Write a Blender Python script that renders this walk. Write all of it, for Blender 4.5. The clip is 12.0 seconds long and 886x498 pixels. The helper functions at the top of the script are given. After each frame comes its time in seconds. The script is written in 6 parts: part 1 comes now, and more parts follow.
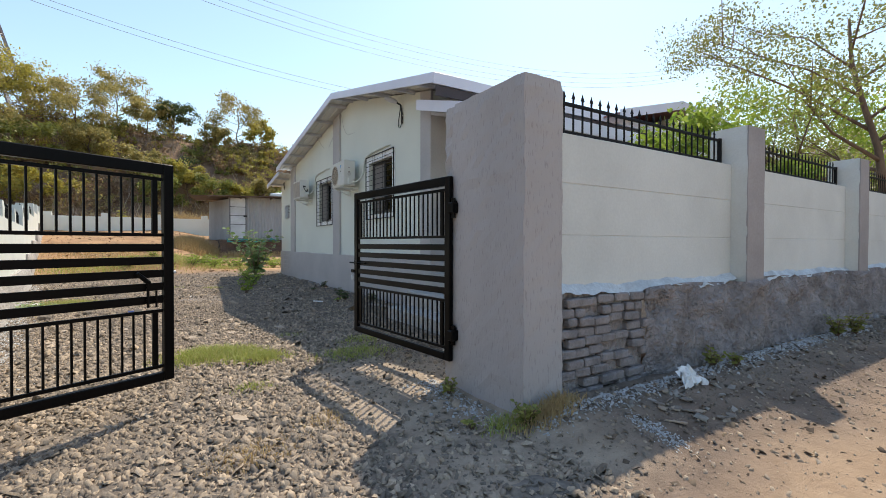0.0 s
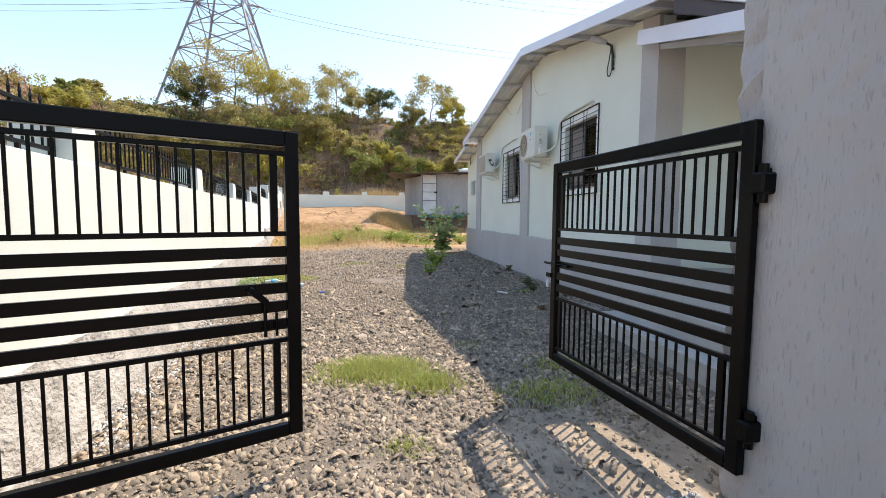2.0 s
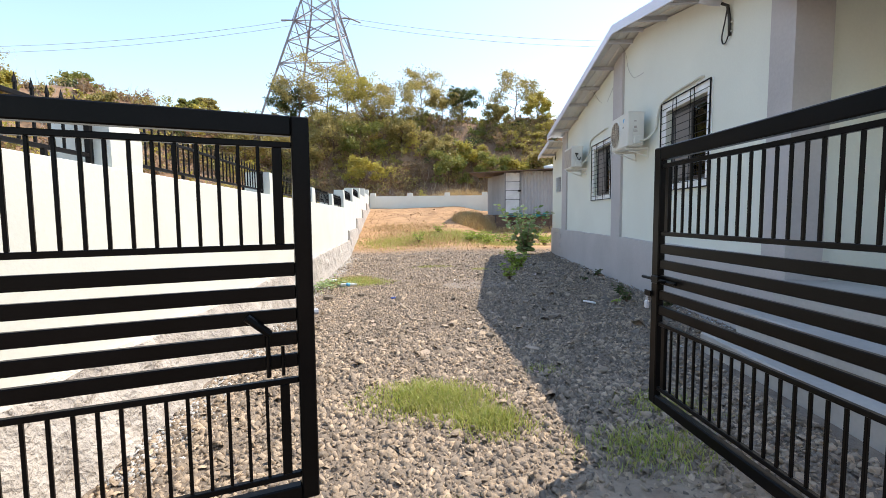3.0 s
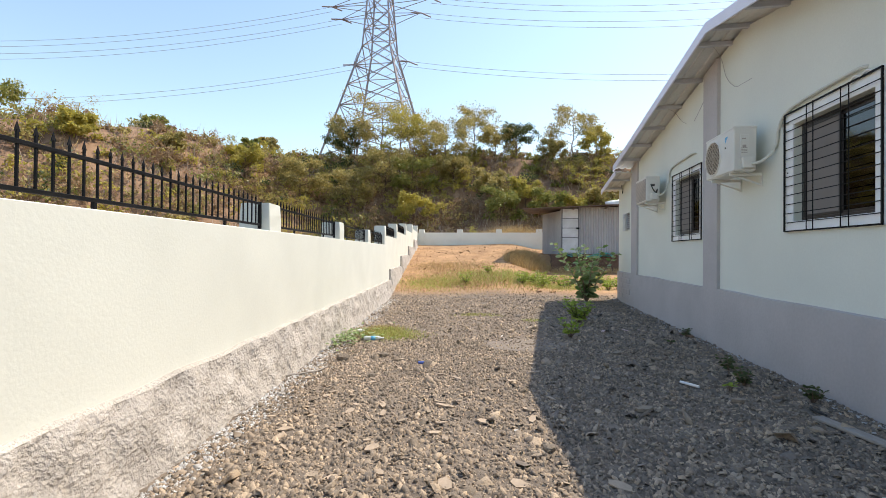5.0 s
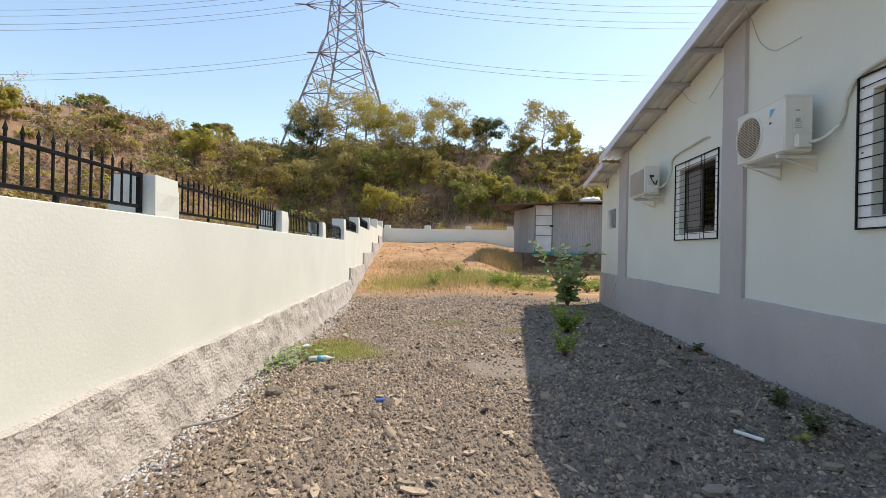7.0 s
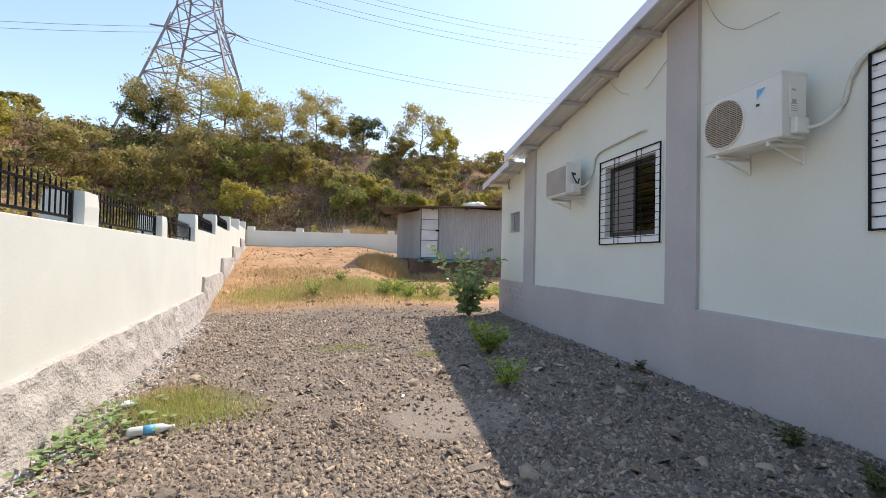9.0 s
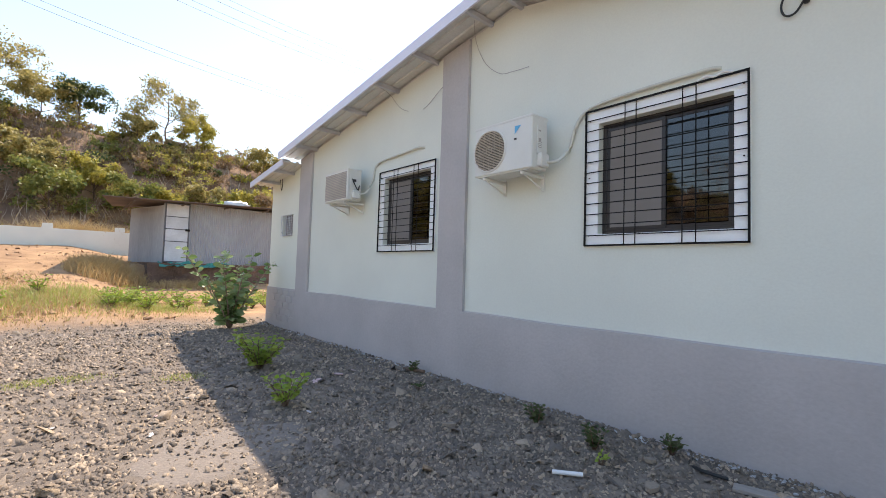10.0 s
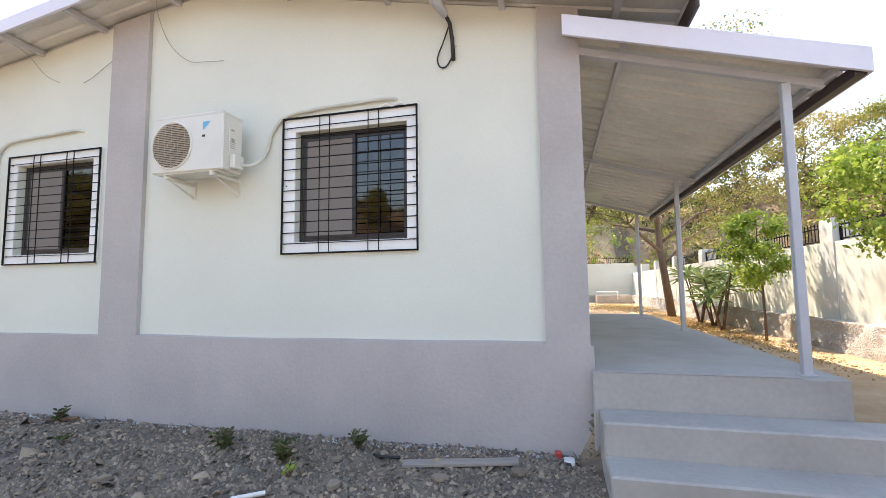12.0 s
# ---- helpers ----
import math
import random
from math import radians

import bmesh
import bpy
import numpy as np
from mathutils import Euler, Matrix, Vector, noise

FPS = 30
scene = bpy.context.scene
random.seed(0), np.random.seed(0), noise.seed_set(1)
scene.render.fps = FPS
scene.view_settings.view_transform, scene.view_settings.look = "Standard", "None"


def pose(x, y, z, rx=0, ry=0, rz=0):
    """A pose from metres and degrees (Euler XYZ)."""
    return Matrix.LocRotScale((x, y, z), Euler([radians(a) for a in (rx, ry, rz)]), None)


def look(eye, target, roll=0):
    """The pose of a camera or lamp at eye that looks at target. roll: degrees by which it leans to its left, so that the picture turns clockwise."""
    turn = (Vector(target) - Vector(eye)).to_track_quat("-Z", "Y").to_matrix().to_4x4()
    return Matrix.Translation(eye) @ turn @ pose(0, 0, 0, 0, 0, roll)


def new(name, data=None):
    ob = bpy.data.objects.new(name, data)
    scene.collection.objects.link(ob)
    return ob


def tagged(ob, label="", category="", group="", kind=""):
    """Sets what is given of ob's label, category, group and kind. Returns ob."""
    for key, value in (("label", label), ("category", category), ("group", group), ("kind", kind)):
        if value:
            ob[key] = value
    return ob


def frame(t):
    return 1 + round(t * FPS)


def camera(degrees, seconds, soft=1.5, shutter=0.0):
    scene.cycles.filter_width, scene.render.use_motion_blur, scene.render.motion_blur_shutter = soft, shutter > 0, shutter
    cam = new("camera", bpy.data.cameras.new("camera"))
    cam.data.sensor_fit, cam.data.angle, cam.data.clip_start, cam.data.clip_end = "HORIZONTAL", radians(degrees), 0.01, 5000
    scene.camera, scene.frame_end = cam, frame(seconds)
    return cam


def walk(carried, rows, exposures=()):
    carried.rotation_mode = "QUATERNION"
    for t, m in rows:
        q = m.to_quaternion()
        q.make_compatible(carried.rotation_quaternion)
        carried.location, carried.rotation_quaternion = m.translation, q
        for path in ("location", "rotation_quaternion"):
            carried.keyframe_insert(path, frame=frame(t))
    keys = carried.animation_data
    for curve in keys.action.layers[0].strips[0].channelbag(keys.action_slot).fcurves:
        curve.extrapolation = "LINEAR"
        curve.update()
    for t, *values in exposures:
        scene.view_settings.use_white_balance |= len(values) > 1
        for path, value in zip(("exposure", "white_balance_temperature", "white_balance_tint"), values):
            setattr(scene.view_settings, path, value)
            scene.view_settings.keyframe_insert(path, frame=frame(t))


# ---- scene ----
cam = camera(89.9, 12.0, soft=0.8)
PATH = [
    (0, (0.078, -0.692, 1.72), (1.139, 1.003, 1.696), 0.1),
    (0.5, (0.171, -0.304, 1.754), (1.062, 1.484, 1.681), -0.1),
    (1, (0.341, 0.096, 1.791), (0.973, 1.989, 1.663), 0.3),
    (1.5, (0.498, 0.533, 1.82), (0.982, 2.469, 1.68), 0.4),
    (2, (0.569, 0.911, 1.888), (0.864, 2.883, 1.741), 0.4),
    (2.5, (0.729, 1.254, 1.917), (0.771, 3.248, 1.776), -0.1),
    (3, (0.808, 1.573, 1.915), (0.72, 3.565, 1.766), -0.5),
    (3.5, (0.808, 2.002, 1.947), (0.639, 3.992, 1.828), -1.1),
    (3.7, (0.825, 2.183, 1.954), (0.605, 4.168, 1.869), -0.8),
    (5.3, (0.893, 3.564, 2.026), (0.564, 5.537, 2.042), 0.3),
    (5.5, (0.91, 3.698, 2.029), (0.587, 5.672, 2.039), -0.1),
    (6, (0.846, 4.03, 1.99), (0.553, 6.009, 1.988), 0.3),
    (6.5, (0.65, 4.471, 1.989), (0.4, 6.455, 1.985), 0.9),
    (7, (0.567, 5.007, 2.029), (0.395, 7.0, 2.032), 1.1),
    (7.2, (0.54, 5.19, 2.011), (0.435, 7.187, 2.018), 1.3),
    (8.8, (0.041, 6.75, 2.002), (0.327, 8.73, 2.015), 0.8),
    (9, (-0.012, 6.892, 1.999), (0.39, 8.85, 2.04), 1.2),
    (9.5, (-0.074, 7.128, 1.997), (0.793, 8.928, 2.08), 1.3),
    (10, (-0.169, 7.19, 1.985), (1.152, 8.689, 2.083), 1.8),
    (10.5, (-0.127, 7.141, 1.959), (1.51, 8.282, 2.086), 2.3),
    (10.6, (-0.135, 7.127, 1.952), (1.544, 8.203, 2.1), 2.0),
    (11, (-0.121, 7.09, 1.955), (1.655, 7.995, 2.124), 2.1),
    (11.5, (-0.097, 7.054, 1.95), (1.763, 7.767, 2.129), 1.1),
    (12, (0.04, 6.945, 1.939), (1.971, 7.436, 2.107), -0.7),
]
EXPOSURES = [(0.0, 0.6, 7150, 9), (0.6, 0.75, 7150, 9), (1.2, 0.93, 7150, 10), (2.5, 1.08, 7100, 11), (3.7, 1.03, 7200, 13), (5.5, 0.77, 7400, 11), (6.0, 0.8, 7400, 11), (6.5, 0.62, 7400, 12), (7.0, 0.64, 7400, 12), (9.0, 0.78, 7200, 15), (9.6, 0.92, 7200, 15), (10.5, 1.42, 7600, 17), (12.0, 1.7, 7900, 18)]
walk(cam, [(t, look(eye, target, roll)) for t, eye, target, roll in PATH], EXPOSURES)


# ---- sun, sky ----
SUN_TO = Vector((0.53, 0.43, 1.0)).normalized()
world = bpy.data.worlds.new("sky")
scene.world = world
world.use_nodes = True
wn = world.node_tree.nodes
sky = wn.new("ShaderNodeTexSky")
sky.sky_type = "NISHITA"
sky.sun_disc = False
sky.sun_elevation = math.asin(SUN_TO.z)
sky.sun_rotation = math.atan2(SUN_TO.x, SUN_TO.y)
sky.air_density, sky.dust_density, sky.ozone_density = 1.4, 0.55, 4.0
wn["Background"].inputs["Strength"].default_value = 0.15
world.node_tree.links.new(sky.outputs[0], wn["Background"].inputs["Color"])
sun_data = bpy.data.lights.new("sun", "SUN")
sun_data.energy, sun_data.angle, sun_data.color = 3.0, radians(0.53), (1.0, 0.94, 0.84)
sun = new("sun", sun_data)
sun.matrix_world = look((30, 12, 60), Vector((30, 12, 60)) - SUN_TO)
tagged(sun, "high warm afternoon sun", "sun")


# ---- materials ----
def ramp(c, k):
    return (min(1, c[0] * k), min(1, c[1] * k), min(1, c[2] * k), 1)


def mat(name, base, rough=0.8, vary=0.12, scale=1.5, fine=70.0, bump=0.15, depth=0.01, metal=0.0, other=None, island=None, stretch=None, fade=0.5, spec=0.5, fleck=False, rare=1.0):
    """Base colour broken up by a wide and a fine noise, with a fine relief; island: a second colour taken at random piece by piece, the first the rarer the lower rare is."""
    m = bpy.data.materials.new(name)
    m.use_nodes = True
    t = m.node_tree
    n, ln = t.nodes, t.links.new
    bsdf = n["Principled BSDF"]
    bsdf.inputs["Roughness"].default_value = rough
    bsdf.inputs["Metallic"].default_value = metal
    bsdf.inputs["Specular IOR Level"].default_value = spec
    geo = n.new("ShaderNodeNewGeometry")
    place = geo.outputs["Position"]
    if stretch:
        mapping = n.new("ShaderNodeMapping")
        mapping.inputs["Scale"].default_value = stretch
        ln(place, mapping.inputs["Vector"])
        place = mapping.outputs["Vector"]
    wide, small = n.new("ShaderNodeTexNoise"), n.new("ShaderNodeTexNoise")
    wide.inputs["Scale"].default_value, wide.inputs["Detail"].default_value = scale, 6
    small.inputs["Scale"].default_value, small.inputs["Detail"].default_value = fine, 4
    ln(place, wide.inputs["Vector"])
    ln(place, small.inputs["Vector"])
    cr = n.new("ShaderNodeValToRGB")
    cr.color_ramp.elements[0].position, cr.color_ramp.elements[1].position = 0.3, 0.7
    cr.color_ramp.elements[0].color = ramp(base, 1 - vary)
    cr.color_ramp.elements[1].color = (*other, 1) if other else ramp(base, 1 + vary)
    ln(wide.outputs["Fac"], cr.inputs["Fac"])
    colour = cr.outputs["Color"]
    if island:
        mix = n.new("ShaderNodeMix")
        mix.data_type = "RGBA"
        share = n.new("ShaderNodeMath")
        share.operation = "POWER"
        share.inputs[1].default_value = rare
        ln(geo.outputs["Random Per Island"], share.inputs[0])
        ln(share.outputs[0], mix.inputs["Factor"])
        ln(colour, mix.inputs[6])
        mix.inputs[7].default_value = (*island, 1)
        colour = mix.outputs[2]
    cr2 = n.new("ShaderNodeValToRGB")
    cr2.color_ramp.elements[0].position, cr2.color_ramp.elements[1].position = 0.25, 0.75
    if fleck:
        cr2.color_ramp.elements[0].position, cr2.color_ramp.elements[1].position = 0.34, 0.4
    cr2.color_ramp.elements[0].color = (1 - vary * fade * 2, 1 - vary * fade * 2, 1 - vary * fade * 2, 1)
    cr2.color_ramp.elements[1].color = (1, 1, 1, 1)
    ln(small.outputs["Fac"], cr2.inputs["Fac"])
    mul = n.new("ShaderNodeMix")
    mul.data_type, mul.blend_type = "RGBA", "MULTIPLY"
    mul.inputs["Factor"].default_value = 1
    ln(colour, mul.inputs[6])
    ln(cr2.outputs["Color"], mul.inputs[7])
    ln(mul.outputs[2], bsdf.inputs["Base Color"])
    if bump:
        bp = n.new("ShaderNodeBump")
        bp.inputs["Strength"].default_value, bp.inputs["Distance"].default_value = bump, depth
        ln(small.outputs["Fac"], bp.inputs["Height"])
        ln(bp.outputs["Normal"], bsdf.inputs["Normal"])
    return m


def leaf_mat(name, base, island, rough=0.55, through_light=0.35):
    """Leaves: two colours mixed leaf by leaf, and light that shines through."""
    m = mat(name, base, rough, 0.2, 0.6, 9, 0, island=island)
    t = m.node_tree
    bsdf, out = t.nodes["Principled BSDF"], t.nodes["Material Output"]
    tr, mx = t.nodes.new("ShaderNodeBsdfTranslucent"), t.nodes.new("ShaderNodeMixShader")
    t.links.new(bsdf.inputs["Base Color"].links[0].from_socket, tr.inputs["Color"])
    mx.inputs[0].default_value = through_light
    t.links.new(bsdf.outputs[0], mx.inputs[1])
    t.links.new(tr.outputs[0], mx.inputs[2])
    t.links.new(mx.outputs[0], out.inputs["Surface"])
    return m


def glass_mat(name, tint, gloss=0.03):
    m = bpy.data.materials.new(name)
    m.use_nodes = True
    t = m.node_tree
    t.nodes.remove(t.nodes["Principled BSDF"])
    tr, gl, fr, mx = (t.nodes.new(k) for k in ("ShaderNodeBsdfTransparent", "ShaderNodeBsdfGlossy", "ShaderNodeFresnel", "ShaderNodeMixShader"))
    tr.inputs["Color"].default_value = (*tint, 1)
    gl.inputs["Roughness"].default_value = gloss
    fr.inputs["IOR"].default_value = 1.9
    t.links.new(fr.outputs[0], mx.inputs[0])
    t.links.new(tr.outputs[0], mx.inputs[1])
    t.links.new(gl.outputs[0], mx.inputs[2])
    t.links.new(mx.outputs[0], t.nodes["Material Output"].inputs["Surface"])
    return m


def ground_mat():
    """Yard earth between the gravel, red soil up the slope, road dust in front, sandy garden, brown hillside; borders broken by noise."""
    m = bpy.data.materials.new("earth")
    m.use_nodes = True
    t = m.node_tree
    n, ln = t.nodes, t.links.new
    bsdf = n["Principled BSDF"]
    bsdf.inputs["Roughness"].default_value = 0.95
    geo = n.new("ShaderNodeNewGeometry")
    warp = n.new("ShaderNodeTexNoise")
    warp.inputs["Scale"].default_value, warp.inputs["Detail"].default_value = 0.9, 6
    ln(geo.outputs["Position"], warp.inputs["Vector"])
    sep = n.new("ShaderNodeSeparateXYZ")
    ln(geo.outputs["Position"], sep.inputs[0])

    def edge(axis, start, end, wobble):
        add = n.new("ShaderNodeMath")
        add.operation = "MULTIPLY_ADD"
        ln(warp.outputs["Fac"], add.inputs[0])
        add.inputs[1].default_value = wobble
        ln(sep.outputs[axis], add.inputs[2])
        mr = n.new("ShaderNodeMapRange")
        ln(add.outputs[0], mr.inputs["Value"])
        mr.inputs["From Min"].default_value, mr.inputs["From Max"].default_value = start + wobble * 0.5, end + wobble * 0.5
        return mr.outputs["Result"]

    def soil(a, b, scale):
        tex = n.new("ShaderNodeTexNoise")
        tex.inputs["Scale"].default_value, tex.inputs["Detail"].default_value = scale, 9
        tex.inputs["Roughness"].default_value = 0.65
        ln(geo.outputs["Position"], tex.inputs["Vector"])
        cr = n.new("ShaderNodeValToRGB")
        cr.color_ramp.elements[0].position, cr.color_ramp.elements[1].position = 0.32, 0.68
        cr.color_ramp.elements[0].color, cr.color_ramp.elements[1].color = (*a, 1), (*b, 1)
        ln(tex.outputs["Fac"], cr.inputs["Fac"])
        return cr.outputs["Color"]

    def over(below, above, fac):
        mx = n.new("ShaderNodeMix")
        mx.data_type = "RGBA"
        ln(fac, mx.inputs["Factor"])
        ln(below, mx.inputs[6])
        ln(above, mx.inputs[7])
        return mx.outputs[2]

    def both(a, b):
        mm = n.new("ShaderNodeMath")
        mm.operation = "MULTIPLY"
        ln(a, mm.inputs[0])
        ln(b, mm.inputs[1])
        return mm.outputs[0]

    yard = soil((0.12, 0.096, 0.078), (0.29, 0.232, 0.178), 3.0)
    tan = soil((0.25, 0.19, 0.14), (0.48, 0.375, 0.275), 3.2)
    red = soil((0.27, 0.15, 0.075), (0.52, 0.31, 0.155), 1.1)
    dust = soil((0.32, 0.21, 0.13), (0.49, 0.345, 0.225), 1.6)
    # brown roadside soil, its colour deepened for the front wall's shadow
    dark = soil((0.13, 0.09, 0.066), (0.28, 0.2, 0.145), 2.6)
    sand = soil((0.42, 0.28, 0.16), (0.6, 0.45, 0.3), 1.3)
    hill = soil((0.16, 0.09, 0.058), (0.36, 0.225, 0.135), 0.5)
    c = over(yard, red, edge(1, 19.6, 21.2, 1.6))
    # band at the front wall's foot: brown soil with some wall shade painted in
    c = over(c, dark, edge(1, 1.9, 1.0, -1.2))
    c = over(c, tan, both(both(edge(0, 0.9, 1.5, 0.5), edge(0, 2.9, 2.5, 0.3)), both(edge(1, 4.7, 4.0, 0.6), edge(1, 0.7, 1.1, 0.4))))
    c = over(c, dust, edge(1, 0.75, 0.25, -0.9))
    c = over(c, sand, both(both(edge(0, 4.2, 4.4, 0.1), edge(1, 6.9, 6.7, 0.0)), edge(1, 1.9, 2.0, 0.0)))
    c = over(c, hill, edge(1, 38.0, 40.0, 2.0))
    c = over(c, hill, edge(0, -8.0, -10.0, -2.0))
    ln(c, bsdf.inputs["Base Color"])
    fine = n.new("ShaderNodeTexNoise")
    fine.inputs["Scale"].default_value, fine.inputs["Detail"].default_value, fine.inputs["Roughness"].default_value = 22, 8, 0.7
    ln(geo.outputs["Position"], fine.inputs["Vector"])
    bp = n.new("ShaderNodeBump")
    bp.inputs["Strength"].default_value, bp.inputs["Distance"].default_value = 0.7, 0.03
    ln(fine.outputs["Fac"], bp.inputs["Height"])
    ln(bp.outputs["Normal"], bsdf.inputs["Normal"])
    return m


EARTH = ground_mat()
CREAM = mat("cream_wall_paint", (0.7, 0.715, 0.64), 0.75, 0.045, 0.7, 45, 0.3, 0.005)
MAUVE = mat("mauve_grey_wall_paint", (0.465, 0.435, 0.425), 0.8, 0.08, 1.1, 26, 0.5, 0.008)
PILLAR = mat("grey_textured_plaster", (0.43, 0.395, 0.385), 0.85, 0.1, 1.2, 70, 0.6, 0.01, stretch=(1, 1, 0.2), fade=1.0, fleck=True)
WHITE_WALL = mat("white_compound_paint", (0.71, 0.72, 0.65), 0.8, 0.05, 0.9, 40, 0.3, 0.005)
PALE_WALL = mat("pale_grey_white_paint", (0.66, 0.66, 0.62), 0.8, 0.08, 1.3, 40, 0.3, 0.005)
ROUGH = mat("rough_cement_render", (0.52, 0.475, 0.43), 0.92, 0.16, 2.2, 30, 1.0, 0.03)
ROUGH_DARK = mat("rough_dark_cement_render", (0.37, 0.33, 0.32), 0.92, 0.3, 4.0, 22, 1.0, 0.09)
BRICK = mat("grey_painted_brick", (0.3, 0.268, 0.262), 0.92, 0.28, 7, 40, 1.0, 0.02)
CONCRETE = mat("grey_cement_floor", (0.44, 0.42, 0.39), 0.75, 0.12, 1.6, 22, 0.2, 0.004)
PALE_CONCRETE = mat("pale_spilt_concrete", (0.42, 0.345, 0.28), 0.9, 0.3, 3.4, 45, 0.8, 0.012, other=(0.27, 0.225, 0.185))
BLACK = mat("black_gate_paint", (0.005, 0.0045, 0.0045), 0.3, 0.3, 4, 90, 0.05, 0.002, spec=0.1)
BLACK_MATT = mat("black_iron_paint", (0.012, 0.011, 0.011), 0.5, 0.3, 4, 90, 0.1, 0.002, spec=0.12)
LILAC = mat("white_lilac_coated_steel", (0.74, 0.73, 0.82), 0.35, 0.04, 1.5, 60, 0.05, 0.002)
STEEL = mat("grey_painted_steel", (0.5, 0.51, 0.55), 0.4, 0.06, 3, 70, 0.05, 0.002)
SHEET = mat("galvanised_roof_sheet", (0.66, 0.65, 0.62), 0.5, 0.12, 0.9, 25, 0.1, 0.003, metal=0.15)
ROOF_TOP = mat("maroon_roof_sheet", (0.33, 0.16, 0.15), 0.5, 0.12, 0.9, 25, 0.1, 0.003)
GUTTER = mat("dark_brown_gutter", (0.06, 0.04, 0.04), 0.5, 0.2, 2, 50, 0.1, 0.002)
WHITE_TRIM = mat("white_gloss_trim", (0.84, 0.85, 0.85), 0.5, 0.04, 3, 60, 0.15, 0.003)
BROWN_ALU = mat("dark_brown_window_metal", (0.035, 0.028, 0.027), 0.35, 0.15, 4, 60, 0.05, 0.002)
MESH = mat("taupe_insect_screen", (0.23, 0.205, 0.19), 0.85, 0.06, 2, 260, 0.2, 0.002)
GLASS = glass_mat("dark_window_glass", (0.22, 0.2, 0.19))
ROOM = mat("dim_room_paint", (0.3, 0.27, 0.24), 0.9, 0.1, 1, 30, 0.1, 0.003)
AC_WHITE = mat("ivory_enamelled_casing", (0.7, 0.69, 0.64), 0.4, 0.04, 3, 80, 0.05, 0.002)
AC_GREY = mat("taupe_condenser_face", (0.4, 0.36, 0.33), 0.6, 0.1, 3, 80, 0.05, 0.002)
AC_WIRE = mat("beige_fan_guard", (0.5, 0.44, 0.36), 0.5, 0.08, 3, 80, 0.05, 0.002)
# near-black for the fan recess's painted shade, the blades and dark print
DARK = mat("dark_painted_recess_and_print", (0.05, 0.043, 0.038), 0.8, 0.2, 3, 60, 0.1, 0.002)
PIPE_WRAP = mat("cream_wrapped_pipe", (0.62, 0.62, 0.55), 0.7, 0.1, 6, 90, 0.4, 0.004)
CABLE = mat("black_cable", (0.02, 0.02, 0.02), 0.5, 0.2, 5, 60, 0.05, 0.002)
BLUE = mat("light_blue_print", (0.1, 0.42, 0.68), 0.4, 0.05, 5, 60, 0.0)
TOWER = mat("galvanised_lattice_steel", (0.23, 0.215, 0.235), 0.6, 0.1, 0.5, 10, 0.0)
SHED_WALL = mat("weathered_grey_shed_sheet", (0.37, 0.37, 0.385), 0.65, 0.16, 0.8, 14, 0.15, 0.005, stretch=(1, 1, 0.25))
SHED_ROOF = mat("rusty_brown_shed_roof", (0.16, 0.115, 0.09), 0.8, 0.3, 0.8, 14, 0.15, 0.005)
STONE = mat("crushed_basalt", (0.57, 0.44, 0.315), 0.9, 0.25, 2.5, 60, 0.6, 0.012, island=(0.2, 0.165, 0.13), rare=0.8)
STONE_FINE = mat("fine_crushed_basalt", (0.56, 0.43, 0.305), 0.9, 0.28, 2.0, 60, 0.5, 0.01, island=(0.17, 0.14, 0.115), rare=0.7)
LIME = mat("spilt_white_lime_and_cement", (0.6, 0.6, 0.59), 0.9, 0.15, 6, 60, 0.4, 0.006, island=(0.42, 0.4, 0.38))
TILE = mat("broken_beige_tile", (0.44, 0.34, 0.25), 0.7, 0.15, 5, 60, 0.2, 0.003)
PINK = mat("pinkish_tile", (0.6, 0.42, 0.4), 0.7, 0.12, 5, 60, 0.2, 0.003)
PLASTIC = mat("white_plastic", (0.8, 0.8, 0.78), 0.45, 0.05, 8, 60, 0.2, 0.004)
WOOD = mat("grey_weathered_timber", (0.36, 0.32, 0.28), 0.85, 0.18, 3, 40, 0.5, 0.004, stretch=(1, 0.15, 1))
BARK = mat("brown_bark", (0.2, 0.13, 0.09), 0.9, 0.25, 3, 30, 0.7, 0.02, stretch=(1, 1, 0.3))
BARK_PALE = mat("pale_brown_bark", (0.36, 0.25, 0.18), 0.9, 0.25, 3, 30, 0.7, 0.02, stretch=(1, 1, 0.3))
DRY = leaf_mat("dry_straw_grass", (0.66, 0.49, 0.24), (0.5, 0.34, 0.16), 0.8, 0.25)
GRASS = leaf_mat("fresh_green_grass", (0.33, 0.42, 0.08), (0.6, 0.56, 0.22), 0.6, 0.45)
LEAF_BRIGHT = leaf_mat("bright_green_leaves", (0.24, 0.37, 0.045), (0.42, 0.5, 0.1), 0.5, 0.45)
LEAF_MID = leaf_mat("mid_green_leaves", (0.19, 0.225, 0.05), (0.39, 0.37, 0.1))
LEAF_OLIVE = leaf_mat("olive_dusty_leaves", (0.3, 0.26, 0.085), (0.58, 0.47, 0.18), 0.55, 0.45)
LEAF_YELLOW = leaf_mat("yellowing_leaves", (0.6, 0.5, 0.1), (0.4, 0.36, 0.09), 0.55, 0.45)
LEAF_BROWN = leaf_mat("dry_brown_leaves", (0.46, 0.31, 0.17), (0.28, 0.19, 0.115), 0.8)
LEAF_DARK = leaf_mat("dark_green_leaves", (0.06, 0.09, 0.03), (0.13, 0.16, 0.05))
LEAF_BROAD = leaf_mat("grey_green_broad_leaves", (0.15, 0.27, 0.06), (0.42, 0.5, 0.24), 0.45, 0.25)
PALE_BUD = leaf_mat("pale_buds", (0.6, 0.58, 0.5), (0.45, 0.5, 0.35))


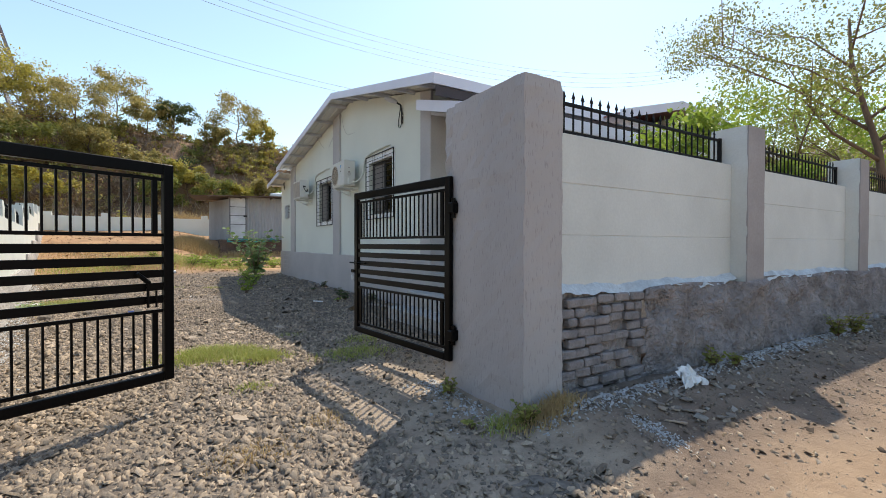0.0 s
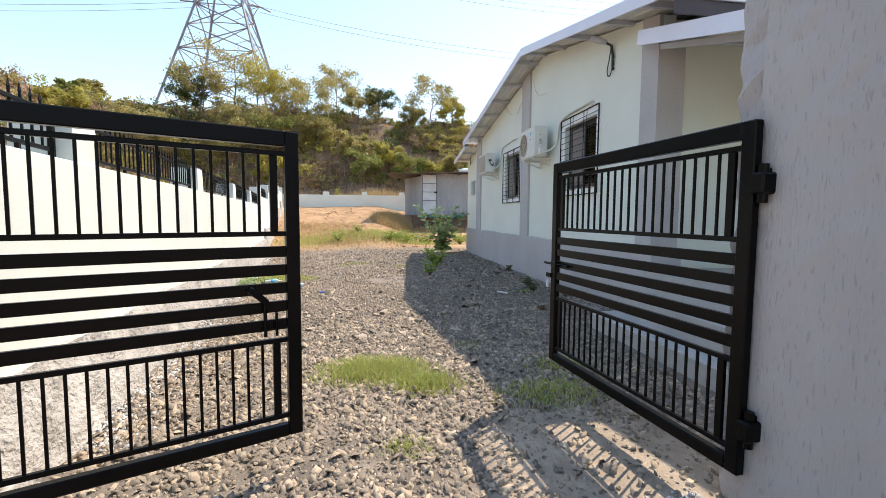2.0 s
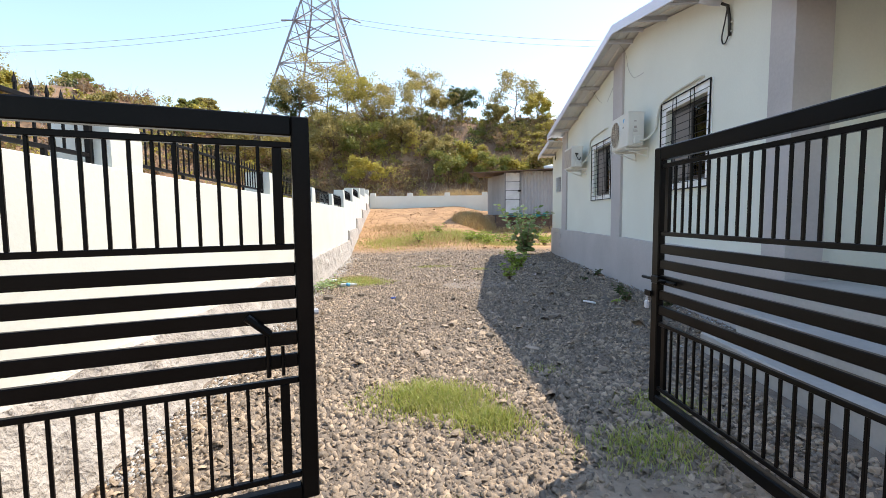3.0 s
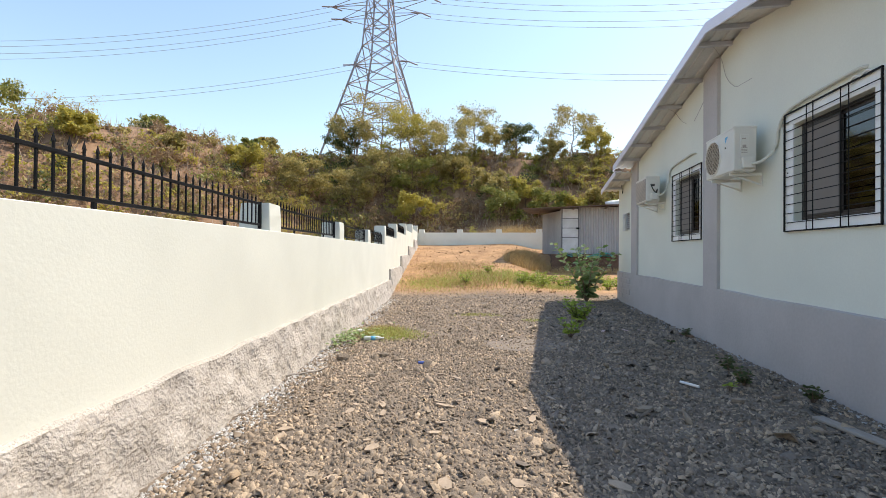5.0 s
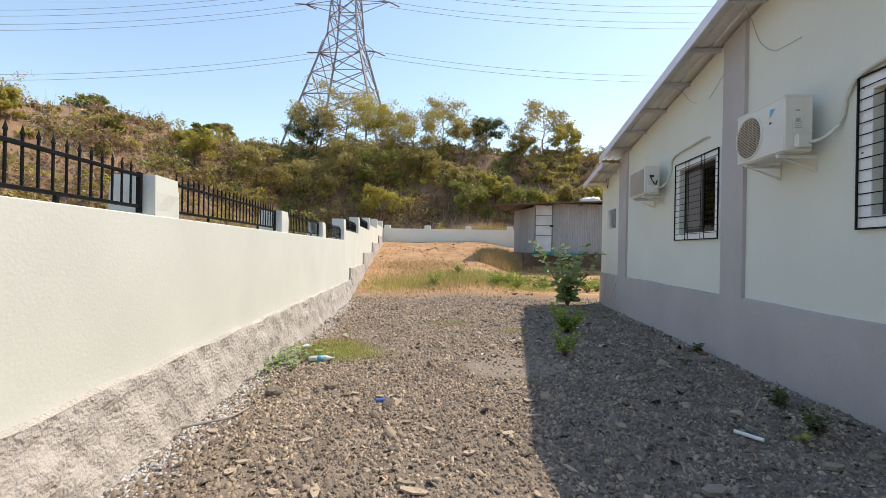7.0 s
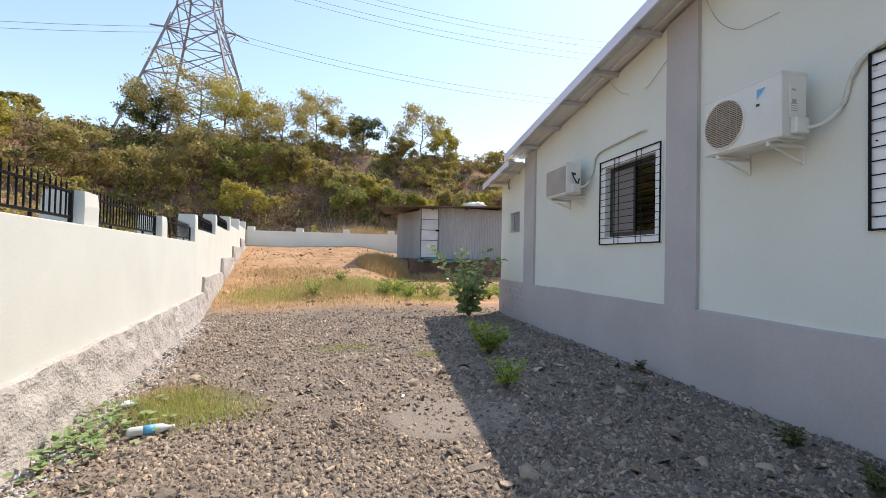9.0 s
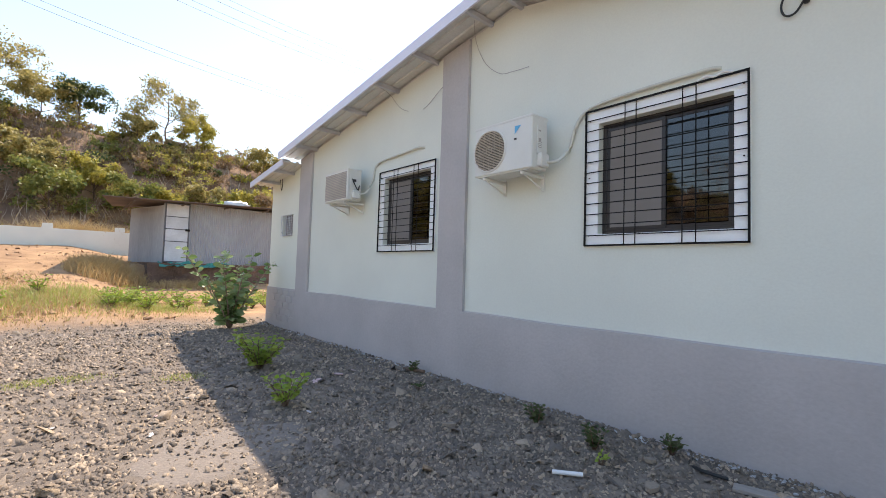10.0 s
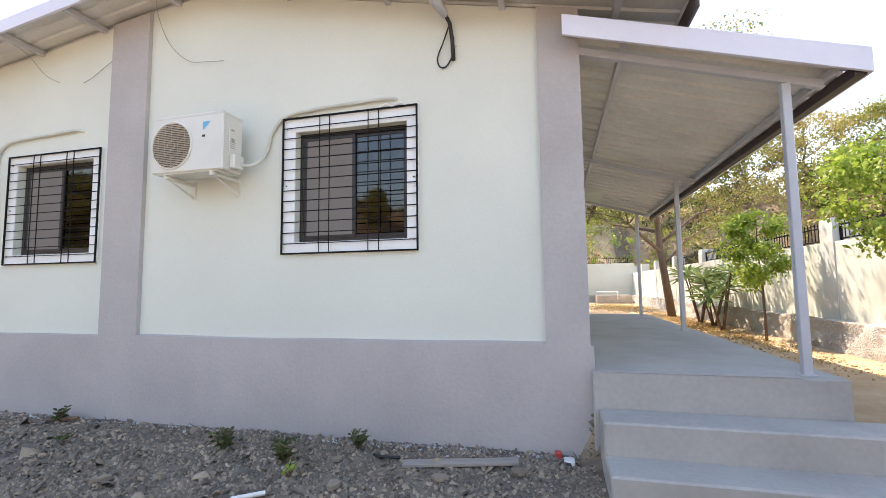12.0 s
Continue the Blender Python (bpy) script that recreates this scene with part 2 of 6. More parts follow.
# ---- building blocks ----
class Geo:
    """Vertices and faces of one mesh, gathered piece by piece."""

    def __init__(self):
        self.v, self.f, self.n, self.slots, self.weld = [], [], 0, [], False

    def add(self, verts, faces, slot=0):
        self.v.extend(tuple(p) for p in verts)
        self.f.extend(tuple(i + self.n for i in q) for q in faces)
        self.slots.extend([slot] * len(faces))
        self.n += len(verts)
        return self

    def box(self, x0, x1, y0, y1, z0, z1, b=0.004, slot=0):
        """A box with chamfered edges."""
        b = min(b, (x1 - x0) / 3, (y1 - y0) / 3, (z1 - z0) / 3)
        lo, hi, vs = (x0, y0, z0), (x1, y1, z1), []
        for c in range(8):
            corner = [hi[a] if c >> a & 1 else lo[a] for a in range(3)]
            for a in range(3):
                p = list(corner)
                for o in range(3):
                    if o != a:
                        p[o] += -b if c >> o & 1 else b
                vs.append(p)
        fs = []
        for a in range(3):
            o1, o2 = (a + 1) % 3, (a + 2) % 3
            for s in (0, 1):
                ring = [(s << a) | (i << o1) | (j << o2) for i, j in ((0, 0), (1, 0), (1, 1), (0, 1))]
                q = [3 * c + a for c in ring]
                fs.append(q if s else q[::-1])
            for i, j in ((0, 0), (1, 0), (1, 1), (0, 1)):
                c0 = (i << o1) | (j << o2)
                c1 = c0 | (1 << a)
                q = [3 * c0 + o1, 3 * c1 + o1, 3 * c1 + o2, 3 * c0 + o2]
                fs.append(q if (i + j) % 2 == 0 else q[::-1])
        for c in range(8):
            q = [3 * c, 3 * c + 1, 3 * c + 2]
            fs.append(q if bin(c).count("1") % 2 else q[::-1])
        return self.add(vs, fs, slot)

    def prism(self, outline, axis, a, b, slot=0):
        """An outline of (u, v) pairs drawn out along an axis from a to b: axis x takes (y, z), y takes (x, z), z takes (x, y)."""
        k = len(outline)
        put = {"x": lambda u, v, w: (w, u, v), "y": lambda u, v, w: (u, w, v), "z": lambda u, v, w: (u, v, w)}[axis]
        vs = [put(u, v, a) for u, v in outline] + [put(u, v, b) for u, v in outline]
        fs = [[i, (i + 1) % k, k + (i + 1) % k, k + i] for i in range(k)] + [list(range(k))[::-1], list(range(k, 2 * k))]
        return self.add(vs, fs, slot)

    def tube(self, points, radii, sides=6, slot=0):
        """A round bar along points, with a radius at each."""
        pts = [Vector(p) for p in points]
        if not hasattr(radii, "__len__"):
            radii = [radii] * len(pts)
        vs = []
        for i, p in enumerate(pts):
            d = (pts[min(i + 1, len(pts) - 1)] - pts[max(i - 1, 0)]).normalized()
            side = d.cross(Vector((0, 0, 1)) if abs(d.z) < 0.9 else Vector((1, 0, 0))).normalized()
            up = side.cross(d)
            for k in range(sides):
                w = 2 * math.pi * k / sides
                vs.append(p + radii[i] * (math.cos(w) * side + math.sin(w) * up))
        fs = []
        for i in range(len(pts) - 1):
            for k in range(sides):
                a, b2 = i * sides + k, i * sides + (k + 1) % sides
                fs.append([a, b2, b2 + sides, a + sides])
        fs.append(list(range(sides)))
        fs.append(list(range((len(pts) - 1) * sides, len(pts) * sides))[::-1])
        return self.add(vs, fs, slot)

    def mesh(self, name, materials, smooth=False):
        me = bpy.data.meshes.new(name)
        me.from_pydata(self.v, [], self.f)
        for m in materials if isinstance(materials, (list, tuple)) else [materials]:
            me.materials.append(m)
        if any(self.slots):
            me.polygons.foreach_set("material_index", self.slots)
        bm = bmesh.new()
        bm.from_mesh(me)
        if self.weld:
            bmesh.ops.remove_doubles(bm, verts=bm.verts, dist=1e-4)
        bmesh.ops.recalc_face_normals(bm, faces=bm.faces)
        bm.to_mesh(me)
        bm.free()
        if smooth:
            me.shade_smooth()
        return me


def quick_mesh(name, verts, faces, materials, slots=None, smooth=False):
    """A large mesh straight from arrays; faces all have the same number of corners."""
    me = bpy.data.meshes.new(name)
    verts, faces = np.asarray(verts, np.float32), np.asarray(faces, np.int32)
    k = faces.shape[1]
    me.vertices.add(len(verts))
    me.vertices.foreach_set("co", verts.ravel())
    me.loops.add(faces.size)
    me.loops.foreach_set("vertex_index", faces.ravel())
    me.polygons.add(len(faces))
    me.polygons.foreach_set("loop_start", np.arange(0, faces.size, k, dtype=np.int32))
    for m in materials if isinstance(materials, (list, tuple)) else [materials]:
        me.materials.append(m)
    if slots is not None:
        me.polygons.foreach_set("material_index", np.asarray(slots, np.int32))
    me.update(calc_edges=True)
    if smooth:
        me.shade_smooth()
    return me


def thing(name, at, label, category, group="", kind=""):
    return_ob = new(name)
    return_ob.empty_display_size = 0.1
    return_ob.location = at
    return tagged(return_ob, label, category, group, kind)


def part(name, geo, material, parent, label="", smooth=False, loc=(0, 0, 0)):
    """One mesh object under a thing or a part, in that parent's coordinates."""
    me = geo if isinstance(geo, bpy.types.Mesh) else geo.mesh(name, material, smooth)
    ob = new(name, me)
    ob.parent = parent
    ob.location = loc
    return tagged(ob, label)


def single(name, geo, material, label, category, group="", kind="", at=(0, 0, 0), smooth=False):
    me = geo if isinstance(geo, bpy.types.Mesh) else geo.mesh(name, material, smooth)
    ob = new(name, me)
    ob.location = at
    return tagged(ob, label, category, group, kind)


def smooth01(v):
    v = np.clip(v, 0, 1)
    return v * v * (3 - 2 * v)


rng = np.random.default_rng(7)
WAVES = [(rng.normal(size=2) * 2.0 ** (k / 3.0), rng.uniform(0, 6.28), 2.0 ** (-k / 3.2)) for k in range(14)]


def bumps(x, y, size):
    s = 0
    for w, ph, amp in WAVES:
        s = s + amp * np.sin((w[0] * x + w[1] * y) / size + ph)
    return s / 3.0


LW = (-1.57, 4.0, -0.1545)      # inner face of the side wall: x at y = 4, and its slope in x for each metre of y


def lw_x(y):
    return LW[0] + LW[2] * (y - LW[1])


def hill_reach(x, y):
    u = y - 40.0
    v = -0.877 * (x + 14.0) + 0.482 * (y - 40.0)
    w = (x - 35.0) - 0.15 * (y - 10)
    return np.maximum(np.maximum(u, v), w)


def height(x, y):
    """The ground's height."""
    x, y = np.asarray(x, float), np.asarray(y, float)
    slope = 0.38 - 0.035 * np.clip(-x, 0, 3) + 0.128 * np.clip(y - 19.5, 0, 18.0)
    bank = 0.45 + 0.55 * smooth01((y - 25.0) / 4.0) + 0.85 * smooth01((y - 29.6) / 0.8)
    side = smooth01((x - 0.3) / 2.4) * smooth01((y - 19) / 4)
    z = slope * (1 - side) + bank * side
    z = z + 0.4 * smooth01((y - 31) / 5) * side
    z = z - 0.09 * smooth01((1.6 - y) / 2.5)
    z = z + 0.13 * smooth01((x - 2.2) / 0.5) * np.exp(-((y - 1.6) / 0.55) ** 2)
    garden = smooth01((x - 4.15) / 0.2) * smooth01((y - 1.95) / 0.1) * smooth01((6.75 - y) / 0.1)
    z = z + 0.4 * garden
    d = hill_reach(x, y)
    z = z + 9.2 * smooth01(d / 15.0) + 0.05 * np.clip(d, 0, 60) + 0.8 * bumps(x, y, 7.0) * smooth01(d / 6.0)
    z = z + 0.018 * bumps(x, y, 0.8) + 0.07 * bumps(x, y, 3.0) * smooth01((y - 20) / 4)
    return z


def zat(x, y):
    return float(height(x, y))


def leaves(centres, radii, count, size, seed, flat=0.75, hollow=0.5):
    """Leaf blades of four corners, each its own piece, spread through ellipsoids."""
    r = np.random.default_rng(seed)
    c, rad = np.repeat(np.asarray(centres, float), count, 0), np.repeat(np.asarray(radii, float), count, 0)
    k = len(c)
    d = r.normal(size=(k, 3))
    d /= np.linalg.norm(d, axis=1)[:, None]
    reach = hollow + (1.15 - hollow) * r.random(k) ** 0.7
    p = c + d * reach[:, None] * rad * np.array([1, 1, flat])
    a = r.normal(size=(k, 3)) + np.array([0, 0, -0.35])
    a /= np.linalg.norm(a, axis=1)[:, None]
    b = np.cross(a, r.normal(size=(k, 3)) * 0.75 + np.array([0, 0, 1.0]))
    b /= np.linalg.norm(b, axis=1)[:, None]
    s = (size * r.uniform(0.6, 1.35, k))[:, None]
    vs = np.stack([p, p + 0.5 * s * a + 0.3 * s * b, p + s * a, p + 0.5 * s * a - 0.3 * s * b], 1).reshape(-1, 3)
    return vs, np.arange(4 * k).reshape(-1, 4)


def tree(name, at, tall, spread, material, seed, label, leaf=0.12, per=60, first=0.35, bark=BARK, radius=None, lean=(0, 0), group="", category="tree", limbs=7, flat=0.75, clump=0.16):
    """A tapered trunk with limbs and twigs, and a crown of many leaves in clumps at their ends."""
    r = random.Random(seed)
    root = thing(name, at, label, category, group)
    wood, tips = Geo(), []
    radius = radius or tall * 0.022
    top = Vector((lean[0] * tall, lean[1] * tall, tall * 0.8))
    pts = [top * (i / 6) + Vector((r.uniform(-1, 1), r.uniform(-1, 1), 0)) * tall * 0.02 * (i > 0) for i in range(7)]
    pts[0] = Vector((0, 0, -0.15))
    wood.tube(pts, [radius * (1 - 0.13 * i) for i in range(7)], 7)
    tips.append(pts[-1])
    for k in range(limbs):
        f = first + (0.95 - first) * (k + r.random() * 0.6) / limbs
        i = min(int(f * 6), 5)
        base = pts[i].lerp(pts[i + 1], f * 6 - i)
        az = k * 2.4 + r.uniform(-0.5, 0.5)
        run = spread * r.uniform(0.65, 1.1) * (1.15 - 0.5 * f)
        end = base + Vector((math.cos(az) * run, math.sin(az) * run, run * r.uniform(0.3, 0.85)))
        mid = base.lerp(end, 0.5) + Vector((r.uniform(-1, 1), r.uniform(-1, 1), r.uniform(-0.3, 0.5))) * run * 0.12
        rr = radius * (1 - 0.75 * f) * 0.6
        wood.tube([base, mid, end], [rr, rr * 0.65, rr * 0.3], 5)
        tips += [end, mid.lerp(end, 0.5)]
        for j in range(4):
            s = mid.lerp(end, r.uniform(0.0, 0.9))
            a2 = az + r.uniform(-1.3, 1.3)
            ln = run * r.uniform(0.3, 0.6)
            e2 = s + Vector((math.cos(a2) * ln, math.sin(a2) * ln, ln * r.uniform(0.0, 0.9)))
            wood.tube([s, s.lerp(e2, 0.5) + Vector((0, 0, 0.05 * ln)), e2], [rr * 0.4, rr * 0.28, rr * 0.12], 4)
            tips.append(e2)
    part("trunk", wood, bark, root, smooth=True)
    rad = [[spread * clump * r.uniform(0.7, 1.6) * 2] * 3 for _ in tips]
    vs, fs = leaves([tuple(p) for p in tips], rad, per, leaf, seed, flat, 0.15)
    part("crown", quick_mesh("crown", vs, fs, material), None, root)
    return root


# ---- ground ----
def axis(*runs):
    out = []
    for a, b, step in runs:
        out += list(np.arange(a, b, step))
    return np.array(out + [runs[-1][1]])


gx = axis((-3000, -300, 300), (-300, -90, 15), (-90, -8, 1.4), (-8, 14, 0.2), (14, 70, 1.4), (70, 300, 15), (300, 3000, 300))
gy = axis((-3000, -300, 300), (-300, -60, 15), (-60, -4, 1.4), (-4, 22, 0.2), (22, 42, 0.5), (42, 100, 1.4), (100, 300, 15), (300, 3000, 300))
X, Y = np.meshgrid(gx, gy)
far = smooth01((np.hypot(X, Y) - 150) / 100)
Z = height(X, Y) * (1 - far) + np.minimum(height(X, Y), 9.0) * far
nx, ny = len(gx), len(gy)
idx = np.arange(nx * ny).reshape(ny, nx)
quads = np.stack([idx[:-1, :-1], idx[:-1, 1:], idx[1:, 1:], idx[1:, :-1]], -1).reshape(-1, 4)
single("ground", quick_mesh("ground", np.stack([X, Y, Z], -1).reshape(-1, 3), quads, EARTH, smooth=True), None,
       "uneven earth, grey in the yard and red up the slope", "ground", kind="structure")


# ---- house ----
WX = 4.45                       # painted panel face of the gable wall
RIDGE, EAVE_F, EAVE_B = (11.1, 5.62), (5.72, 4.44), (18.05, 4.62)


def roof_under(y):
    """Underside of the roof sheet along the gable."""
    a, b = (EAVE_F, RIDGE) if y < RIDGE[0] else (RIDGE, EAVE_B)
    return a[1] + (b[1] - a[1]) * (y - a[0]) / (b[0] - a[0])


house = thing("house", (8.5, 12.0, 0.3), "low house with pale green-cream walls, mauve-grey bands and metal roof", "house")
HB = Vector((8.5, 12.0, 0.3))


def hpart(name, geo, material, label="", smooth=False, parent=None):
    me = geo.mesh(name, material, smooth)
    me.transform(Matrix.Translation(-HB))
    return part(name, me, None, parent or house, label)


WIN = [(8.45, 9.79, 2.45, 3.72), (12.78, 14.13, 2.43, 3.67)]
VENT = (18.36, 19.0, 2.77, 3.33)


def holed(geo, x0, x1, ya, yb, z0, top, holes):
    """Wall between ya and yb with openings (y0, y1, z0, z1); top gives the height at y."""
    cuts = sorted({ya, yb, *(v for h in holes for v in h[:2] if ya < v < yb), *([RIDGE[0]] if ya < RIDGE[0] < yb else [])})
    for a, b in zip(cuts, cuts[1:]):
        low = z0
        for h in sorted(h for h in holes if h[0] < (a + b) / 2 < h[1]):
            geo.prism([(a, low), (b, low), (b, h[2]), (a, h[2])], "x", x0, x1)
            low = h[3]
        geo.prism([(a, low), (b, low), (b, top(b)), (a, top(a))], "x", x0, x1)


g = Geo()
holed(g, WX, WX + 0.23, 6.72, 17.9, 0.2, lambda y: roof_under(y) + 0.02, WIN)
g.weld = True
hpart("gable_wall", g, CREAM)
g = Geo()
holed(g, WX + 0.02, WX + 0.25, 17.9, 19.85, 0.2, lambda y: 4.6 - (y - 17.9) * 0.13, [VENT])
hpart("extension_wall", g, CREAM)
g = Geo()
g.prism([(WX + 0.23, 0.2), (17.0, 0.2), (17.0, 4.62), (WX + 0.23, 4.62)], "y", 6.72, 6.95)
g.prism([(WX + 0.25, 0.2), (17.0, 0.2), (17.0, 4.3), (WX + 0.25, 4.3)], "y", 19.62, 19.85)
g.prism([(6.95, 0.2), (19.62, 0.2), (19.62, 4.3), (11.1, 5.6), (6.95, 4.65)], "x", 16.8, 17.0)
hpart("outer_wall", g, CREAM)
for a, b in ((6.66, 7.06), (11.91, 12.5), (17.22, 17.86)):
    g = Geo()
    g.prism([(a, 1.36), (b, 1.36), (b, roof_under(b) + 0.01), (a, roof_under(a) + 0.01)], "x", WX - 0.055, WX + 0.003)
    hpart("pilaster", g, MAUVE, "mauve-grey painted pilaster")
g = Geo()
g.prism([(6.66, 1.3), (7.05, 1.3), (7.05, 4.4), (6.66, 4.4)], "x", WX + 0.003, WX + 0.35)
hpart("corner_pilaster_return", g, MAUVE)
g = Geo()
n_seg = 40
for i in range(n_seg):          # plinth band, its top edge slightly wavy
    a, b = 6.65 + i * (17.86 - 6.65) / n_seg, 6.65 + (i + 1) * (17.86 - 6.65) / n_seg
    wa, wb = 1.385 + 0.01 * math.sin(a * 2.3) * math.sin(a * 0.7), 1.385 + 0.01 * math.sin(b * 2.3) * math.sin(b * 0.7)
    g.add([(WX - 0.06, a, 0.1), (WX - 0.06, b, 0.1), (WX - 0.055, b, wb), (WX - 0.055, a, wa), (WX + 0.004, b, wb + 0.012), (WX + 0.004, a, wa + 0.012)], [(0, 3, 2, 1), (3, 5, 4, 2)])
g.prism([(WX - 0.06, 0.1), (WX + 0.4, 0.1), (WX + 0.4, 1.38), (WX - 0.06, 1.38)], "y", 6.63, 6.652)
g.weld = True
hpart("plinth", g, MAUVE, "mauve-grey painted plinth with a wavy upper edge")
g = Geo()
g.prism([(17.862, 0.2), (19.86, 0.2), (19.86, 1.4), (17.862, 1.4)], "x", WX - 0.02, WX + 0.022)
hpart("extension_plinth", g, MAUVE, "mauve-grey plinth with unplastered blocks")
g = Geo()
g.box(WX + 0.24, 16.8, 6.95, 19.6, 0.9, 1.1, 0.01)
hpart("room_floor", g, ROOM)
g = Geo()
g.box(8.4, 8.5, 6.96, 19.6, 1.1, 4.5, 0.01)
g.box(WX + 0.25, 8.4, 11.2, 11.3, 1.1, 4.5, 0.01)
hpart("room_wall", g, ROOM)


def sheet(geo, x0, x1, a, b, thick=0.03, pitch=0.2, rise=0.025):
    """Ribbed metal sheet whose ribs run down the slope from a to b (y, z)."""
    xs, k = [], int((x1 - x0) / pitch)
    for i in range(k):
        x = x0 + i * pitch
        xs += [(x, 0), (x + pitch * 0.62, 0), (x + pitch * 0.7, rise), (x + pitch * 0.92, rise)]
    xs.append((x1, 0))
    vs = [(x, q[0], q[1] + h) for q in (a, b) for x, h in xs] + [(x, q[0], q[1] + h + thick) for q in (a, b) for x, h in xs]
    m = len(xs)
    fs = []
    for i in range(m - 1):
        fs += [(i, i + 1, m + i + 1, m + i), (2 * m + i, 3 * m + i, 3 * m + i + 1, 2 * m + i + 1)]
        fs += [(i, 2 * m + i, 2 * m + i + 1, i + 1), (m + i, m + i + 1, 3 * m + i + 1, 3 * m + i)]
    fs += [(0, m, 3 * m, 2 * m), (m - 1, 3 * m - 1, 4 * m - 1, 2 * m - 1)]
    geo.add(vs, fs)


RX0, RX1 = 3.9, 17.6
for a, b, top in ((RIDGE, EAVE_F, True), (RIDGE, EAVE_B, False)):
    g = Geo()
    sheet(g, RX0, RX1, (a[0], a[1] + 0.06), (b[0], b[1] + 0.06))
    hpart("roof_sheet", g, SHEET, "ribbed grey metal roof sheet")
    g = Geo()
    sheet(g, RX0, RX1, (a[0], a[1] + 0.1), (b[0], b[1] + 0.1), 0.006)
    hpart("roof_covering", g, ROOF_TOP, "maroon coated roof covering")
# small gabled bay that rises out of the front slope
BAY = ((8.2, 4.36), (10.5, 4.92), (12.6, 4.78))
g = Geo()
g.prism([(10.75, 4.08), (12.5, 4.08), (12.5, 4.75), (10.75, 4.84)], "y", 5.66, 6.73)
hpart("bay_wall", g, CREAM, "cream wall of a small gabled bay")
for (xa, za), (xb, zb) in zip(BAY, BAY[1:]):
    g = Geo()
    g.prism([(xa, za), (xb, zb), (xb, zb + 0.19), (xa, za + 0.19)], "y", 5.24, 5.27)
    hpart("bay_verge", g, LILAC, "white-lilac folded metal edge")
    g = Geo()
    g.prism([(xa, za + 0.1), (xb, zb + 0.1), (xb, zb + 0.14), (xa, za + 0.14)], "y", 5.27, 9.0)
    hpart("bay_roof", g, ROOF_TOP)
g = Geo()
sheet(g, RX0, RX1, (17.75, 4.5), (19.95, 4.22))
hpart("extension_roof_sheet", g, SHEET)


def verge(a, b, drop=0.17, x=RX0):
    g = Geo()
    g.prism([(a[0], a[1] - drop + 0.15), (b[0], b[1] - drop + 0.15), (b[0], b[1] + 0.15), (a[0], a[1] + 0.15)], "x", x - 0.02, x + 0.01)
    g.prism([(a[0], a[1] + 0.135), (b[0], b[1] + 0.135), (b[0], b[1] + 0.152), (a[0], a[1] + 0.152)], "x", x - 0.018, x + 0.16)
    hpart("verge_flashing", g, LILAC, "white-lilac folded metal edge")


verge(EAVE_F, RIDGE)
verge(RIDGE, EAVE_B)
verge((17.75, 4.42), (20.0, 4.13), 0.15)
g = Geo()
g.box(RX0 - 0.018, RX1, EAVE_F[0] - 0.03, EAVE_F[0], EAVE_F[1] - 0.04, EAVE_F[1] + 0.15, 0.004)
hpart("eave_flashing", g, LILAC, "white-lilac folded metal eave")
g = Geo()
g.box(RX0 + 0.05, RX1, EAVE_F[0] + 0.002, EAVE_F[0] + 0.03, EAVE_F[1] - 0.22, EAVE_F[1] - 0.05, 0.004)
hpart("eave_board", g, GUTTER)
for y in (6.3, 7.4, 8.66, 9.9, 10.95, 11.5, 12.7, 13.8, 14.9, 16.0, 17.1):
    g = Geo()
    z = roof_under(y)
    g.box(RX0 + 0.02, RX1 - 0.5, y - 0.03, y + 0.03, z - 0.02, z + 0.058, 0.004)
    hpart("purlin", g, STEEL)
for y in (18.4, 19.4):
    g = Geo()
    z = 4.5 - (y - 17.75) * 0.127
    g.box(RX0 + 0.02, RX1 - 0.5, y - 0.03, y + 0.03, z - 0.07, z - 0.003, 0.004)
    hpart("purlin", g, STEEL)
# far wing with a low hipped roof, seen over the front wall
wing = thing("far_wing_roof", (16.6, 8.95, 4.9), "low pinkish hipped roof with a white fascia", "roof")
g = Geo()
g.add([(-2.2, -1.7, 0.62), (3.5, -1.7, 0.62), (3.5, 2.3, 0.62), (-2.2, 2.3, 0.62), (-0.4, 0.3, 1.22), (2.0, 0.3, 1.22)],
      [(0, 1, 5, 4), (1, 2, 5), (2, 3, 4, 5), (3, 0, 4), (3, 2, 1, 0)])
part("roof", g, ROOF_TOP, wing)
g = Geo()
g.box(-2.23, 3.53, -1.73, -1.7, 0.42, 0.64, 0.004)
g.box(-2.23, -2.2, -1.7, 2.3, 0.42, 0.64, 0.004)
part("fascia", g, LILAC, wing)
g = Geo()
g.box(-1.9, 3.2, -1.2, 2.0, -4.2, 0.61, 0.01)
part("wall", g, CREAM, wing)


